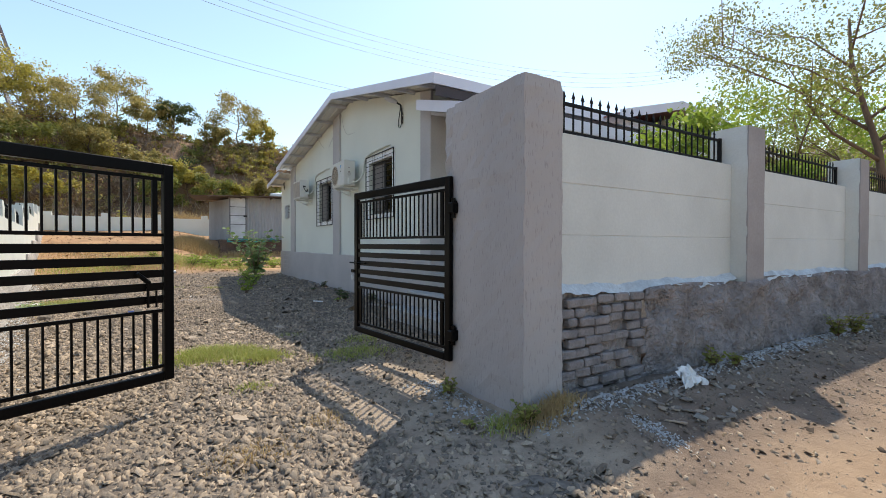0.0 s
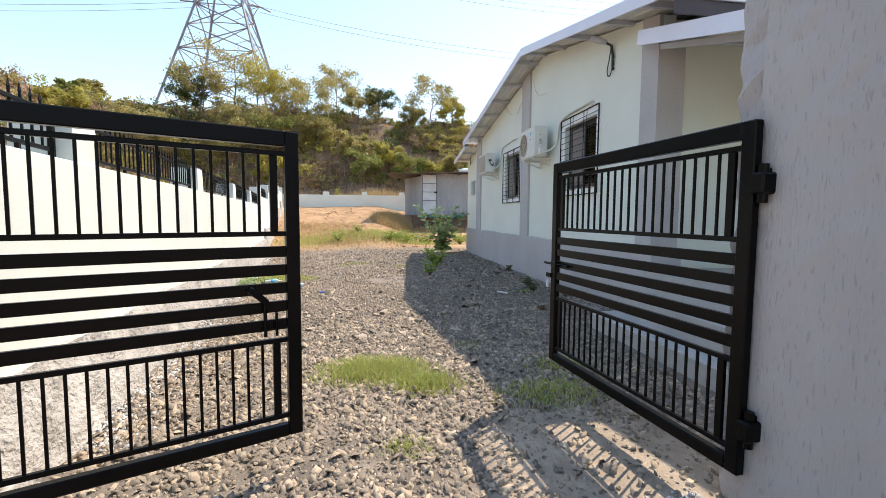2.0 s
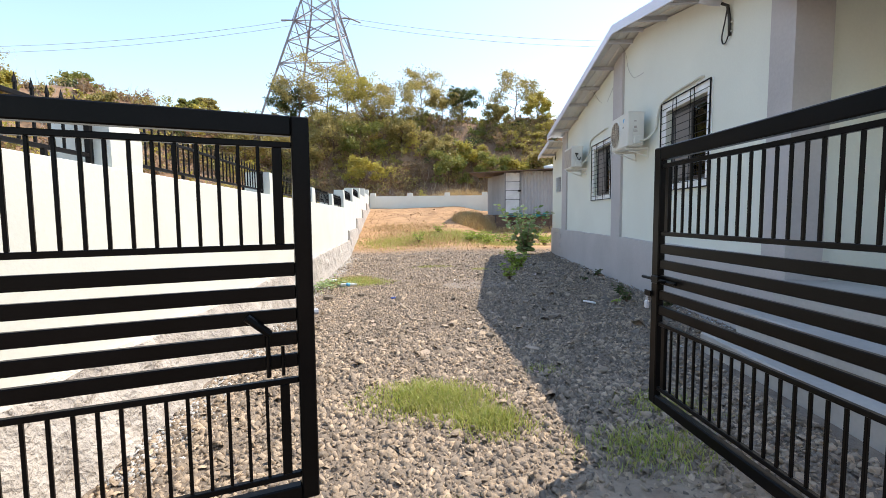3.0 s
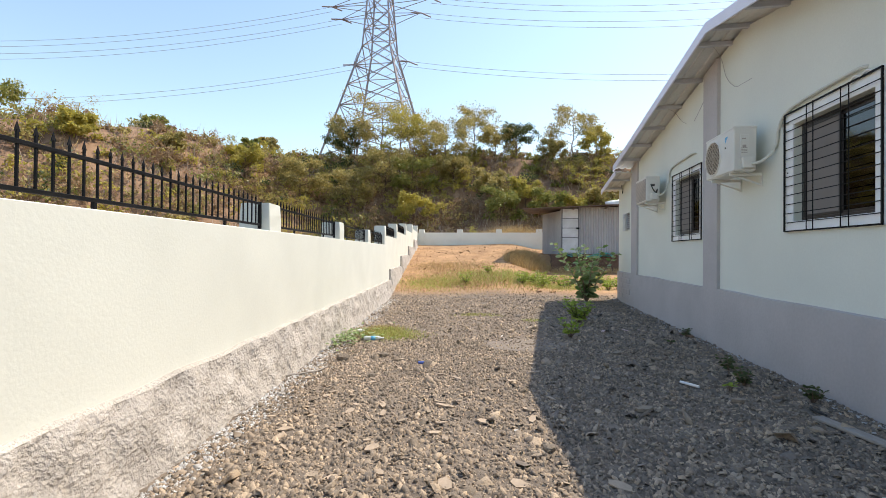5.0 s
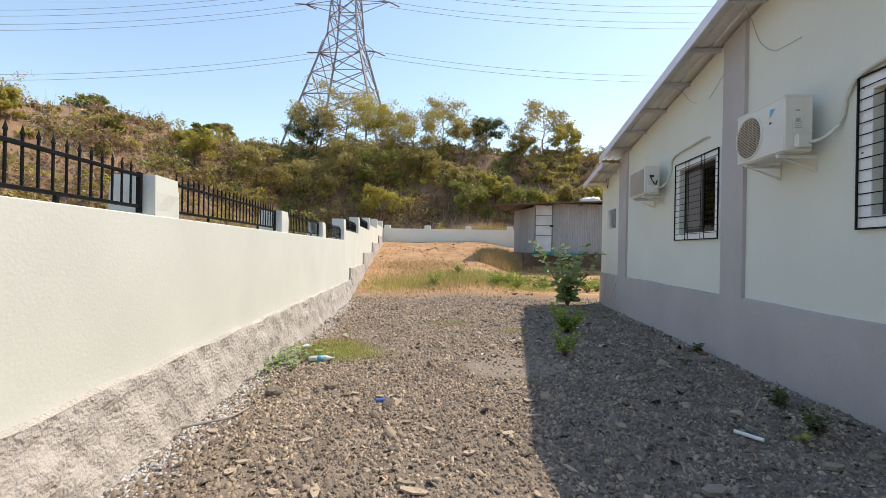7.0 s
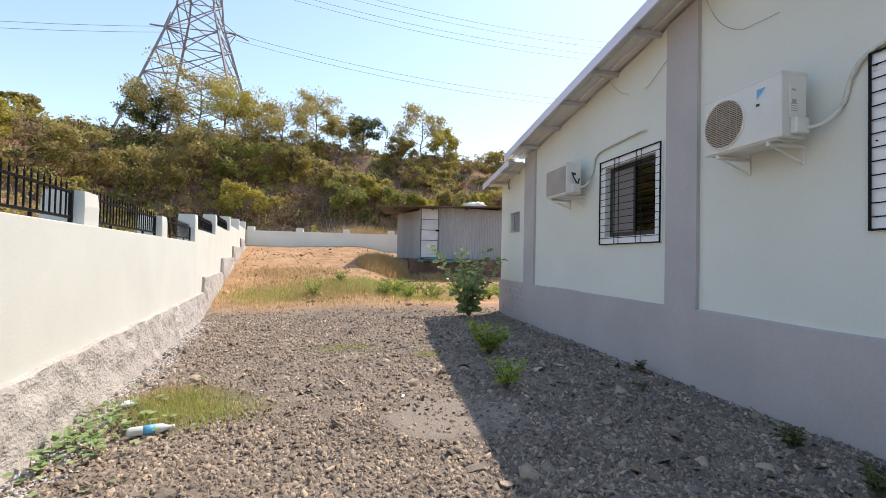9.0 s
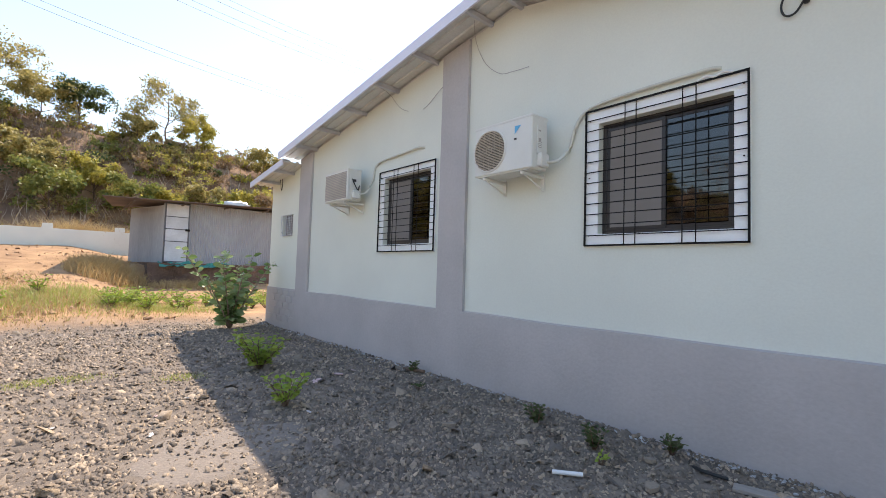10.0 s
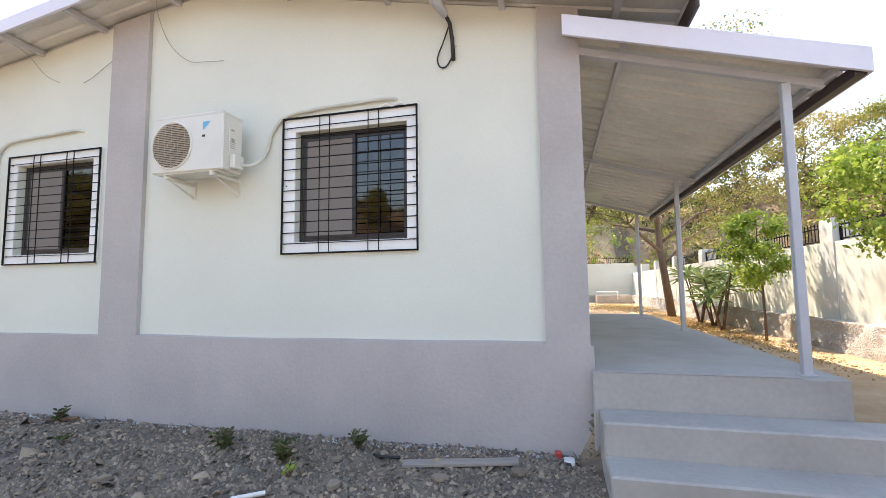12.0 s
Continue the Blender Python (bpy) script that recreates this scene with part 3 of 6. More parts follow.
# ---- windows of the gable ----
def window(opening, outer, group="gable windows"):
    y0, y1, z0, z1 = opening
    a0, a1, b0, b1 = outer
    at = Vector((WX, (y0 + y1) / 2, z0))
    w = thing("window", at, "dark brown sliding window with a white painted surround behind a black iron grille", "window", group)

    def wpart(name, geo, material, parent=None, label=""):
        me = geo.mesh(name, material)
        me.transform(Matrix.Translation(-at))
        return part(name, me, None, parent or w, label)

    g = Geo()
    x0, x1 = WX - 0.012, WX + 0.002
    g.box(x0, x1, a0, a1, b0, z0, 0.003)
    g.box(x0, x1, a0, a1, z1, b1, 0.003)
    g.box(x0, x1, a0, y0, z0, z1, 0.003)
    g.box(x0, x1, y1, a1, z0, z1, 0.003)
    wpart("painted_surround", g, WHITE_TRIM, label="white painted border round the opening")
    g = Geo()
    d0, d1, t = WX + 0.09, WX + 0.15, 0.045
    g.box(d0, d1, y0, y1, z0, z0 + t)
    g.box(d0, d1, y0, y1, z1 - t, z1)
    g.box(d0, d1, y0, y0 + t, z0 + t, z1 - t)
    g.box(d0, d1, y1 - t, y1, z0 + t, z1 - t)
    fr = wpart("window_frame", g, BROWN_ALU)
    mid = (y0 + y1) / 2
    for k, (p, q) in enumerate(((y0 + t, mid + 0.02), (mid - 0.02, y1 - t))):
        g = Geo()
        e0 = d0 + 0.008 + 0.024 * (1 - k)
        e1, s = e0 + 0.02, 0.038
        g.box(e0, e1, p, q, z0 + t, z0 + t + s)
        g.box(e0, e1, p, q, z1 - t - s, z1 - t)
        g.box(e0, e1, p, p + s, z0 + t + s, z1 - t - s)
        g.box(e0, e1, q - s, q, z0 + t + s, z1 - t - s)
        sash = wpart("sash", g, BROWN_ALU)
        g = Geo()
        g.box(e0 + 0.006, e0 + 0.011, p + s, q - s, z0 + t + s, z1 - t - s, 0.001)
        if k:
            wpart("insect_screen", g, MESH, sash, "taupe insect screen")
        else:
            wpart("pane", g, GLASS, sash)
    g = Geo()
    gx0, gx1, t = WX - 0.045, WX - 0.025, 0.018
    g.box(gx0, gx1, a0, a1, b0, b0 + t, 0.002)
    g.box(gx0, gx1, a0, a1, b1 - t, b1, 0.002)
    g.box(gx0, gx1, a0, a0 + t, b0, b1, 0.002)
    g.box(gx0, gx1, a1 - t, a1, b0, b1, 0.002)
    for yy in (a0 + 0.05, a1 - 0.05):
        for zz in (b0 + 0.12, (b0 + b1) / 2, b1 - 0.12):
            g.box(gx1, WX + 0.01, yy - 0.006, yy + 0.006, zz - 0.006, zz + 0.006, 0.001)
    grille = wpart("grille", g, BLACK_MATT, label="black iron grille standing off the wall")
    for i in range(1, 13):
        z = b0 + (b1 - b0) * i / 13
        wpart("grille_bar", Geo().tube([(WX - 0.035, a0, z), (WX - 0.035, a1, z)], 0.006, 6), BLACK_MATT, grille)
    for f in (0.27, 0.345, 0.63, 0.705):
        y = a0 + (a1 - a0) * f
        wpart("grille_bar", Geo().tube([(WX - 0.046, y, b0), (WX - 0.046, y, b1)], 0.006, 6), BLACK_MATT, grille)
    return w


window(WIN[0], (8.32, 9.945, 2.315, 3.885))
window(WIN[1], (12.63, 14.27, 2.295, 3.8))
vent = thing("vent_window", (WX, 18.68, 2.77), "small grey louvred vent window behind an iron grille", "window")
g = Geo()
for i in range(8):
    g.box(0.06, 0.12, -0.3, 0.3, 0.03 + i * 0.064, 0.045 + i * 0.064, 0.002)
part("louvres", g, STEEL, vent)
g = Geo()
g.box(0.1, 0.14, -0.32, 0.32, 0, 0.56, 0.003)
part("backing", g, MESH, vent)
g = Geo()
for z in (0.01, 0.54):
    g.box(-0.035, -0.02, -0.34, 0.34, z, z + 0.015, 0.002)
for i in range(7):
    y = -0.33 + i * 0.108
    g.box(-0.033, -0.022, y, y + 0.012, 0.0, 0.56, 0.002)
for y in (-0.34, 0.33):
    for z in (0.1, 0.45):
        g.box(-0.022, 0.03, y, y + 0.02, z, z + 0.02, 0.002)
part("grille", g, STEEL, vent)


# ---- porch, steps, canopy ----
porch = thing("porch", (8.3, 5.6, 0.5), "raised porch floor of smooth grey cement", "porch", kind="structure")
g = Geo()
g.box(-4.02, 4.3, -0.88, 1.06, -0.3, 0.665, 0.012)
part("porch_floor", g, CONCRETE, porch)
g = Geo()
g.box(-4.02, -3.95, -0.55, 1.0, 0.665, 0.672, 0.002)
part("nosing_strip", g, MAUVE, porch, "worn darker strip at the porch edge")
steps = thing("steps", (3.9, 4.6, 0.3), "wide grey cement steps between the house and the front wall", "steps", kind="structure")
for x0, x1, top in ((-0.03, 0.36, 0.85), (-0.42, -0.03, 0.59)):
    g = Geo()
    g.box(x0 + 0.0, x1 + 0.02, -2.4, 2.02, -0.2, top - 0.3, 0.015)
    part("step", g, CONCRETE, steps)
canopy = thing("porch_canopy", (8.2, 5.6, 1.165), "lean-to canopy of ribbed metal sheet on grey steel posts", "canopy")
CA, CB = (6.8 - 5.6, 4.3 - 1.165), (4.5 - 5.6, 3.62 - 1.165)


def can_z(y):
    return CA[1] + (CB[1] - CA[1]) * (y - CA[0]) / (CB[0] - CA[0])


g = Geo()
sheet(g, -4.0, 4.2, (CA[0], CA[1] + 0.07), (CB[0], CB[1] + 0.07), 0.015, 0.27, 0.052)
part("roof_sheet", g, SHEET, canopy, "ribbed grey sheet")
for y in (0.66, CB[0] + 0.14):
    g = Geo()
    g.box(-3.9, 4.1, y - 0.025, y + 0.025, can_z(y) + 0.0, can_z(y) + 0.068, 0.004)
    part("purlin", g, STEEL, canopy)
for x in (-3.76, -0.06, 3.73):
    g = Geo()
    a, b = 1.07, -0.93
    g.prism([(a, can_z(a) - 0.075), (b, can_z(b) - 0.075), (b, can_z(b) - 0.002), (a, can_z(a) - 0.002)], "x", x - 0.03, x + 0.03)
    part("rafter", g, STEEL, canopy)
    g = Geo()
    g.box(x - 0.035, x + 0.035, -0.685, -0.615, 0.0, can_z(-0.65) - 0.076, 0.006)
    part("post", g, STEEL, canopy, "square grey painted steel post")
    g = Geo()
    g.box(x - 0.06, x + 0.06, -0.71, -0.59, 0.0005, 0.008, 0.002)
    part("base_plate", g, STEEL, canopy)
g = Geo()
g.prism([(CA[0] + 0.02, CA[1] - 0.02), (CB[0] - 0.05, CB[1] - 0.02), (CB[0] - 0.05, CB[1] + 0.18), (CA[0] + 0.02, CA[1] + 0.18)], "x", -4.03, -4.0)
part("verge_flashing", g, LILAC, canopy, "white-lilac folded metal edge")
g = Geo()
g.box(-3.998, 4.23, CB[0] - 0.058, CB[0] - 0.03, CB[1] - 0.02, CB[1] + 0.18, 0.004)
part("fascia", g, LILAC, canopy, "white-lilac folded metal fascia")
g = Geo()
g.box(-3.99, 4.2, CB[0] - 0.029, CB[0] + 0.06, CB[1] - 0.03, CB[1] + 0.064, 0.004)
part("gutter", g, GUTTER, canopy, "dark brown gutter")


# ---- compound walls ----
def fence_panel(origin, along, length, tall, group, label="black iron fence panel with spear-topped bars", spear=0.045, step=0.115):
    """A panel from origin along a direction: two rails, bars with spear tops, end posts."""
    ang = math.degrees(math.atan2(along[1], along[0]))
    f = thing("fence_panel", (0, 0, 0), label, "fence", group)
    f.matrix_basis = pose(*origin, 0, 0, ang)
    rail = Geo().box(0, length, -0.013, 0.013, 0, 0.028, 0.003).mesh("rail", BLACK_MATT)
    part("rail", rail, None, f, loc=(0, 0, 0.03))
    part("rail", rail, None, f, loc=(0, 0, tall - 0.1))
    post = Geo().box(-0.02, 0.02, -0.018, 0.018, -0.01, tall - 0.06, 0.003).mesh("end_post", BLACK_MATT)
    part("end_post", post, None, f)
    part("end_post", post, None, f, loc=(length, 0, 0))
    g = Geo().box(-0.007, 0.007, -0.007, 0.007, 0.035, tall - 0.02, 0.001)
    g.add([(-spear / 2, -0.004, tall - 0.03), (spear / 2, -0.004, tall - 0.03), (spear / 2, 0.004, tall - 0.03), (-spear / 2, 0.004, tall - 0.03), (0, 0, tall + 0.035)],
          [(3, 2, 1, 0), (0, 1, 4), (1, 2, 4), (2, 3, 4), (3, 0, 4)])
    bar = g.mesh("bar", BLACK_MATT)
    k = int(length / step)
    for i in range(1, k):
        part("bar", bar, None, f, loc=(i * length / k, 0, 0))
    lug = Geo().box(-0.014, 0.014, -0.014, 0.014, -0.05, 0.032, 0.003).mesh("foot", BLACK_MATT)
    for x in (0.25 * length, 0.75 * length):
        part("foot", lug, None, f, loc=(x, 0, 0))
    return f


def rough_band(name, outline, a, b, material, label, seed, amp=0.02, nu=60, nv=10):
    """A strip of rough render between two lines (bottom, top), each given by a function of the run."""
    r = np.random.default_rng(seed)
    u, v = np.linspace(a, b, nu), np.linspace(0, 1, nv)
    wide = r.random((nv // 4 + 3, nu // 5 + 3))
    jj, ii = np.arange(nv)[:, None] / 4, np.arange(nu)[None] / 5
    j0, i0 = jj.astype(int), ii.astype(int)
    fj, fi = jj - j0, ii - i0
    lump = (wide[j0, i0] * (1 - fj) + wide[j0 + 1, i0] * fj) * (1 - fi) + (wide[j0, i0 + 1] * (1 - fj) + wide[j0 + 1, i0 + 1] * fj) * fi
    vs = []
    for j in range(nv):
        for i in range(nu):
            p, q = np.array(outline(u[i], 0)), np.array(outline(u[i], 1))
            e = p + (q - p) * v[j]
            k = amp * (0.4 * r.random() + 0.9 * lump[j, i] - 0.65) * (1 if 0 < j < nv - 1 else 0.2)
            e = e + np.array(outline(u[i], 2)) * k + np.array([0, 0, 0.15 * amp * (r.random() - 0.5) * (j < nv - 1)])
            vs.append(e)
    idx = np.arange(nu * nv).reshape(nv, nu)
    q = np.stack([idx[:-1, :-1], idx[:-1, 1:], idx[1:, 1:], idx[1:, :-1]], -1).reshape(-1, 4)
    return single(name, quick_mesh(name, vs, q, material, smooth=False), None, label, "plinth", kind="structure")


# front wall, with its gate pillar, along x
gp = thing("gate_pillar", (2.58, 2.35, 0.4), "tall grey gate pillar in streaky textured plaster", "pillar", "gate pillars")
g = Geo()


def lumpy_box(geo, x0, x1, y0, y1, z0, z1, seed, amp=0.006, step=0.09, round_top=0.0):
    """Box with faintly uneven plaster faces."""
    r = np.random.default_rng(seed)
    nxx, nyy, nzz = (max(2, int((b - a) / step) + 1) for a, b in ((x0, x1), (y0, y1), (z0, z1)))
    ring = [(x, y0) for x in np.linspace(x0, x1, nxx)][:-1] + [(x1, y) for y in np.linspace(y0, y1, nyy)][:-1]
    ring += [(x, y1) for x in np.linspace(x1, x0, nxx)][:-1] + [(x0, y) for y in np.linspace(y1, y0, nyy)][:-1]
    k = len(ring)
    vs = []
    cx, cy = (x0 + x1) / 2, (y0 + y1) / 2
    for z in np.linspace(z0, z1, nzz):
        for x, y in ring:
            d = amp * r.normal(size=3)
            edge_soft = round_top if z == z1 else 0
            vs.append((x + d[0] - edge_soft * np.sign(x - cx), y + d[1] - edge_soft * np.sign(y - cy), z + d[2] * 0.5))
    fs = [(j * k + i, j * k + (i + 1) % k, (j + 1) * k + (i + 1) % k, (j + 1) * k + i) for j in range(nzz - 1) for i in range(k)]
    vs.append((cx, cy, z1 + round_top))
    top = (nzz - 1) * k
    fs += [(top + i, top + (i + 1) % k, len(vs) - 1) for i in range(k)]
    geo.add(vs, fs)


g = Geo()
lumpy_box(g, -0.21, 0.2, -0.53, 0.45, -0.3, 2.62, 5, 0.004, round_top=0.012)
part("shaft", g, PILLAR, gp)
g = Geo()
lumpy_box(g, -0.17, 0.16, 0.44, 0.63, -0.3, 2.62, 6, 0.012, round_top=0.01)
part("rear_layer", g, PILLAR, gp, "rough unfinished strip at the back of the pillar")
lp = thing("gate_pillar", (-1.78, 2.45, 0.4), "grey gate pillar in textured plaster behind the open leaf", "pillar", "gate pillars")
g = Geo()
lumpy_box(g, -0.22, 0.2, -0.4, 0.5, -0.3, 2.62, 8, 0.004, round_top=0.012)
part("shaft", g, PILLAR, lp)

PILLAR_FACE = mat("brownish_grey_pillar_paint", (0.36, 0.325, 0.315), 0.85, 0.12, 1.5, 35, 0.4, 0.006)
FX = [5.7 + 3.65 * i for i in range(8)]
wall_f = thing("wall_front", (6.0, 2.05, 0.4), "white painted compound wall of precast panels on a rough grey base", "wall", kind="structure")
starts = [2.77] + [x + 0.4 for x in FX]
for a, b in zip(starts, FX):
    g = Geo()
    for z0, z1, back in ((0.9, 1.39, 0.0), (1.396, 1.83, 0.002), (1.836, 2.25, 0.0)):
        g.box(a - 6.0, b - 6.0, -0.12 + back, 0.1 - back, z0, z1, 0.004)
    g.box(a - 6.0, b - 6.0, -0.112, 0.092, 0.9, 2.24, 0.001)
    part("panel", g, PALE_WALL, wall_f)
for i, x in enumerate(FX):
    p = thing("wall_pillar", (x + 0.2, 1.95, 0.4), "compound wall pillar, grey on the face and white on the sides", "pillar", "front wall pillars")
    g = Geo()
    lumpy_box(g, -0.2, 0.2, -0.19, 0.22, 0.84, 2.68, 20 + i, 0.003, 0.15, 0.012)
    part("shaft", g, PALE_WALL, p)
    g = Geo()
    lumpy_box(g, -0.203, 0.203, -0.2, -0.185, 0.84, 2.675, 40 + i, 0.002, 0.15, 0.002)
    part("painted_face", g, PILLAR_FACE, p, "brownish grey painted face")
for a, b in zip(starts[:5], FX[:5]):
    fence_panel((a + 0.03, 2.05, 2.655), (1, 0), b - a - 0.06, 0.38, "front wall fences")


def front_base(u, w):
    top, bot = 1.31 + 0.015 * math.sin(u * 3.1), 0.25
    return ((u, 1.84 - 0.16 * min(1.0, (u - 3.9) / 1.2), bot), (u, 1.86 - 0.12 * sum(abs(u - q - 0.2) < 0.28 for q in FX), top))[w] if w < 2 else (0, -1, 0.2)


rough_band("front_wall_base", front_base, 3.93, 31, ROUGH_DARK, "rough dark cement base of the front wall", 4, 0.14, 760, 26)
g = Geo()
g.box(2.77, 3.95, 1.9, 1.93, 0.2, 1.31, 0.004)
brick_bed = single("wall_base_core", g, ROUGH_DARK, "recessed mortar behind exposed bricks", "wall", kind="structure")
WASH = mat("bluish_white_wash", (0.6, 0.64, 0.66), 0.85, 0.2, 5, 40, 0.4, 0.006)


def skirting(u, w):
    wave = 0.016 * math.sin(u * 4.7) + 0.011 * math.sin(u * 11.3 + 1.0) + 0.007 * math.sin(u * 29.0)
    return ((u, 1.845, 1.285 + 1.3 * wave), (u, 1.932, 1.37 + 0.7 * wave))[w] if w < 2 else (0, -1, 0.3)


rough_band("wall_skirting", skirting, 2.77, 31, WASH, "uneven bluish whitewash fillet along the wall's foot", 17, 0.02, 700, 6)


def garden_base(u, w):
    return ((u, 2.52, 0.6), (u, 2.36, 1.28 + 0.03 * math.sin(u * 2)))[w] if w < 2 else (0, 1, 0.2)


rough_band("garden_wall_base", garden_base, 4.4, 31, ROUGH, "rough rubble base inside the front wall", 9, 0.09, 520, 18)
g = Geo()
g.box(4.4, 31, 2.14, 2.37, 0.4, 1.27, 0.01)
single("garden_wall_ledge", g, ROUGH, "rough cement ledge inside the front wall", "wall", kind="structure")
g = Geo()
g.box(4.2, 31.0, 2.142, 2.152, 1.2, 2.64, 0.002)
single("wall_front_inner_face", g, WHITE_WALL, "white painted inner face of the front wall", "wall", kind="structure")
we = thing("wall_east", (31.2, 8.0, 0.5), "white wall closing the garden", "wall", kind="structure")
g = Geo()
g.box(-0.1, 0.1, -6.0, 14.0, -0.2, 2.8, 0.01)
part("panel", g, WHITE_WALL, we)
g = Geo()
g.box(-0.18, -0.1, -6.0, 14.0, -0.2, 0.75, 0.02)
part("base", g, ROUGH, we)
fence_panel((31.2, 2.4, 3.31), (0, 1), 4.2, 0.42, "garden wall fences")

# side wall, slanting away
LD = Vector((LW[2], 1.0, 0)).normalized()
LN = Vector((LD.y, -LD.x, 0))
LANG = math.degrees(math.atan2(LD.y, LD.x))
wall_l = thing("wall_west", (LW[0], LW[1], 0.3), "white painted compound wall with pillars, stepping up the slope", "wall", kind="structure")
wall_l.rotation_euler = (0, 0, radians(LANG))
LEN = LD.y


def ly(y):
    """Run along the side wall at a given y."""
    return (y - LW[1]) / LEN


TOPS = [(2.9, 19.35, 2.28), (19.35, 23.1, 2.62), (23.1, 27.6, 2.95), (27.6, 32.2, 3.25), (32.2, 37.2, 3.55)]
for a, b, top in TOPS:
    g = Geo()
    g.box(ly(a), ly(b), 0.0, 0.2, 0.2 if a < 15 else 0.4, top - 0.3, 0.006)
    part("panel", g, WHITE_WALL, wall_l)
LP = [(4.65, 2.64), (8.68, 2.64), (12.42, 2.65), (15.85, 2.66), (19.2, 2.98), (23.0, 3.3), (27.5, 3.6), (32.1, 3.85), (36.9, 4.05)]
for i, (y, top) in enumerate(LP):
    p = thing("wall_pillar", Vector((LW[0], LW[1], 0.3)) + LD * ly(y + 0.2) - LN * 0.18, "white painted wall pillar rising above the wall", "pillar", "side wall pillars")
    p.rotation_euler = (0, 0, radians(LANG))
    g = Geo()
    lumpy_box(g, -0.2, 0.2, -0.174, 0.22, 0.0, top - 0.3, 60 + i, 0.003, 0.15, 0.012)
    part("shaft", g, WHITE_WALL, p)
edges = [2.95] + [y + 0.4 for y, _ in LP]
for k, (a, (b, _)) in enumerate(zip(edges[:7], LP[:7])):
    top = next(t for s, e, t in TOPS if s <= (a + b) / 2 <= e)
    o = Vector((LW[0], LW[1], 0)) + LD * ly(a + 0.04) - LN * 0.12
    fence_panel((o.x, o.y, top + 0.03), (LD.x, LD.y), (b - a) / LEN - 0.08, 0.4, "side wall fences", spear=0.035)


def side_base(u, w):
    y = 4.0 + u * LEN
    zt = 0.97 - 0.006 * (y - 6) if y < 20.5 else 1.3 + 0.52 * int((y - 20.5) / 4.2)
    p = Vector((LW[0], LW[1], 0)) + LD * u
    if w == 0:
        p = p + LN * 0.22
        return (p.x, p.y, 0.1 + max(0, y - 20) * 0.12)
    if w == 1:
        p = p + LN * 0.06
        return (p.x, p.y, zt + 0.012 * math.sin(u * 5.0))
    return (LN.x, LN.y, 0.25)


rough_band("side_wall_base", side_base, ly(2.9), ly(35.5), ROUGH, "rough grey cement base of the side wall", 14, 0.085, 1000, 20)
g = Geo()
for i in range(420):
    a, b = ly(2.9) + i * (ly(35.5) - ly(2.9)) / 420, ly(2.9) + (i + 1) * (ly(35.5) - ly(2.9)) / 420
    pa, pb = side_base(a, 1), side_base(b, 1)
    g.add([pa, pb, (pb[0] - LN.x * 0.07, pb[1] - LN.y * 0.07, pb[2] + 0.02), (pa[0] - LN.x * 0.07, pa[1] - LN.y * 0.07, pa[2] + 0.02)], [(0, 1, 2, 3)])
single("side_wall_ledge", g, ROUGH, "narrow cement ledge over the wall's rough base", "trim", kind="structure")

# back wall
wb = thing("wall_north", (0.0, 37.3, 2.4), "low white compound wall across the top of the slope", "wall", kind="structure")
g = Geo()
g.box(-6.7, 30.0, 0.0, 0.2, -1.8, 1.13, 0.006)
part("panel", g, WHITE_WALL, wb)
for i in range(9):
    x = -6.6 + i * 3.0
    p = thing("wall_pillar", (x + 0.2, 37.38, 2.4), "white painted wall pillar", "pillar", "back wall pillars")
    g = Geo()
    lumpy_box(g, -0.22, 0.22, -0.1, 0.22, -0.6, 1.38, 80 + i, 0.003, 0.2, 0.012)
    part("shaft", g, WHITE_WALL, p)


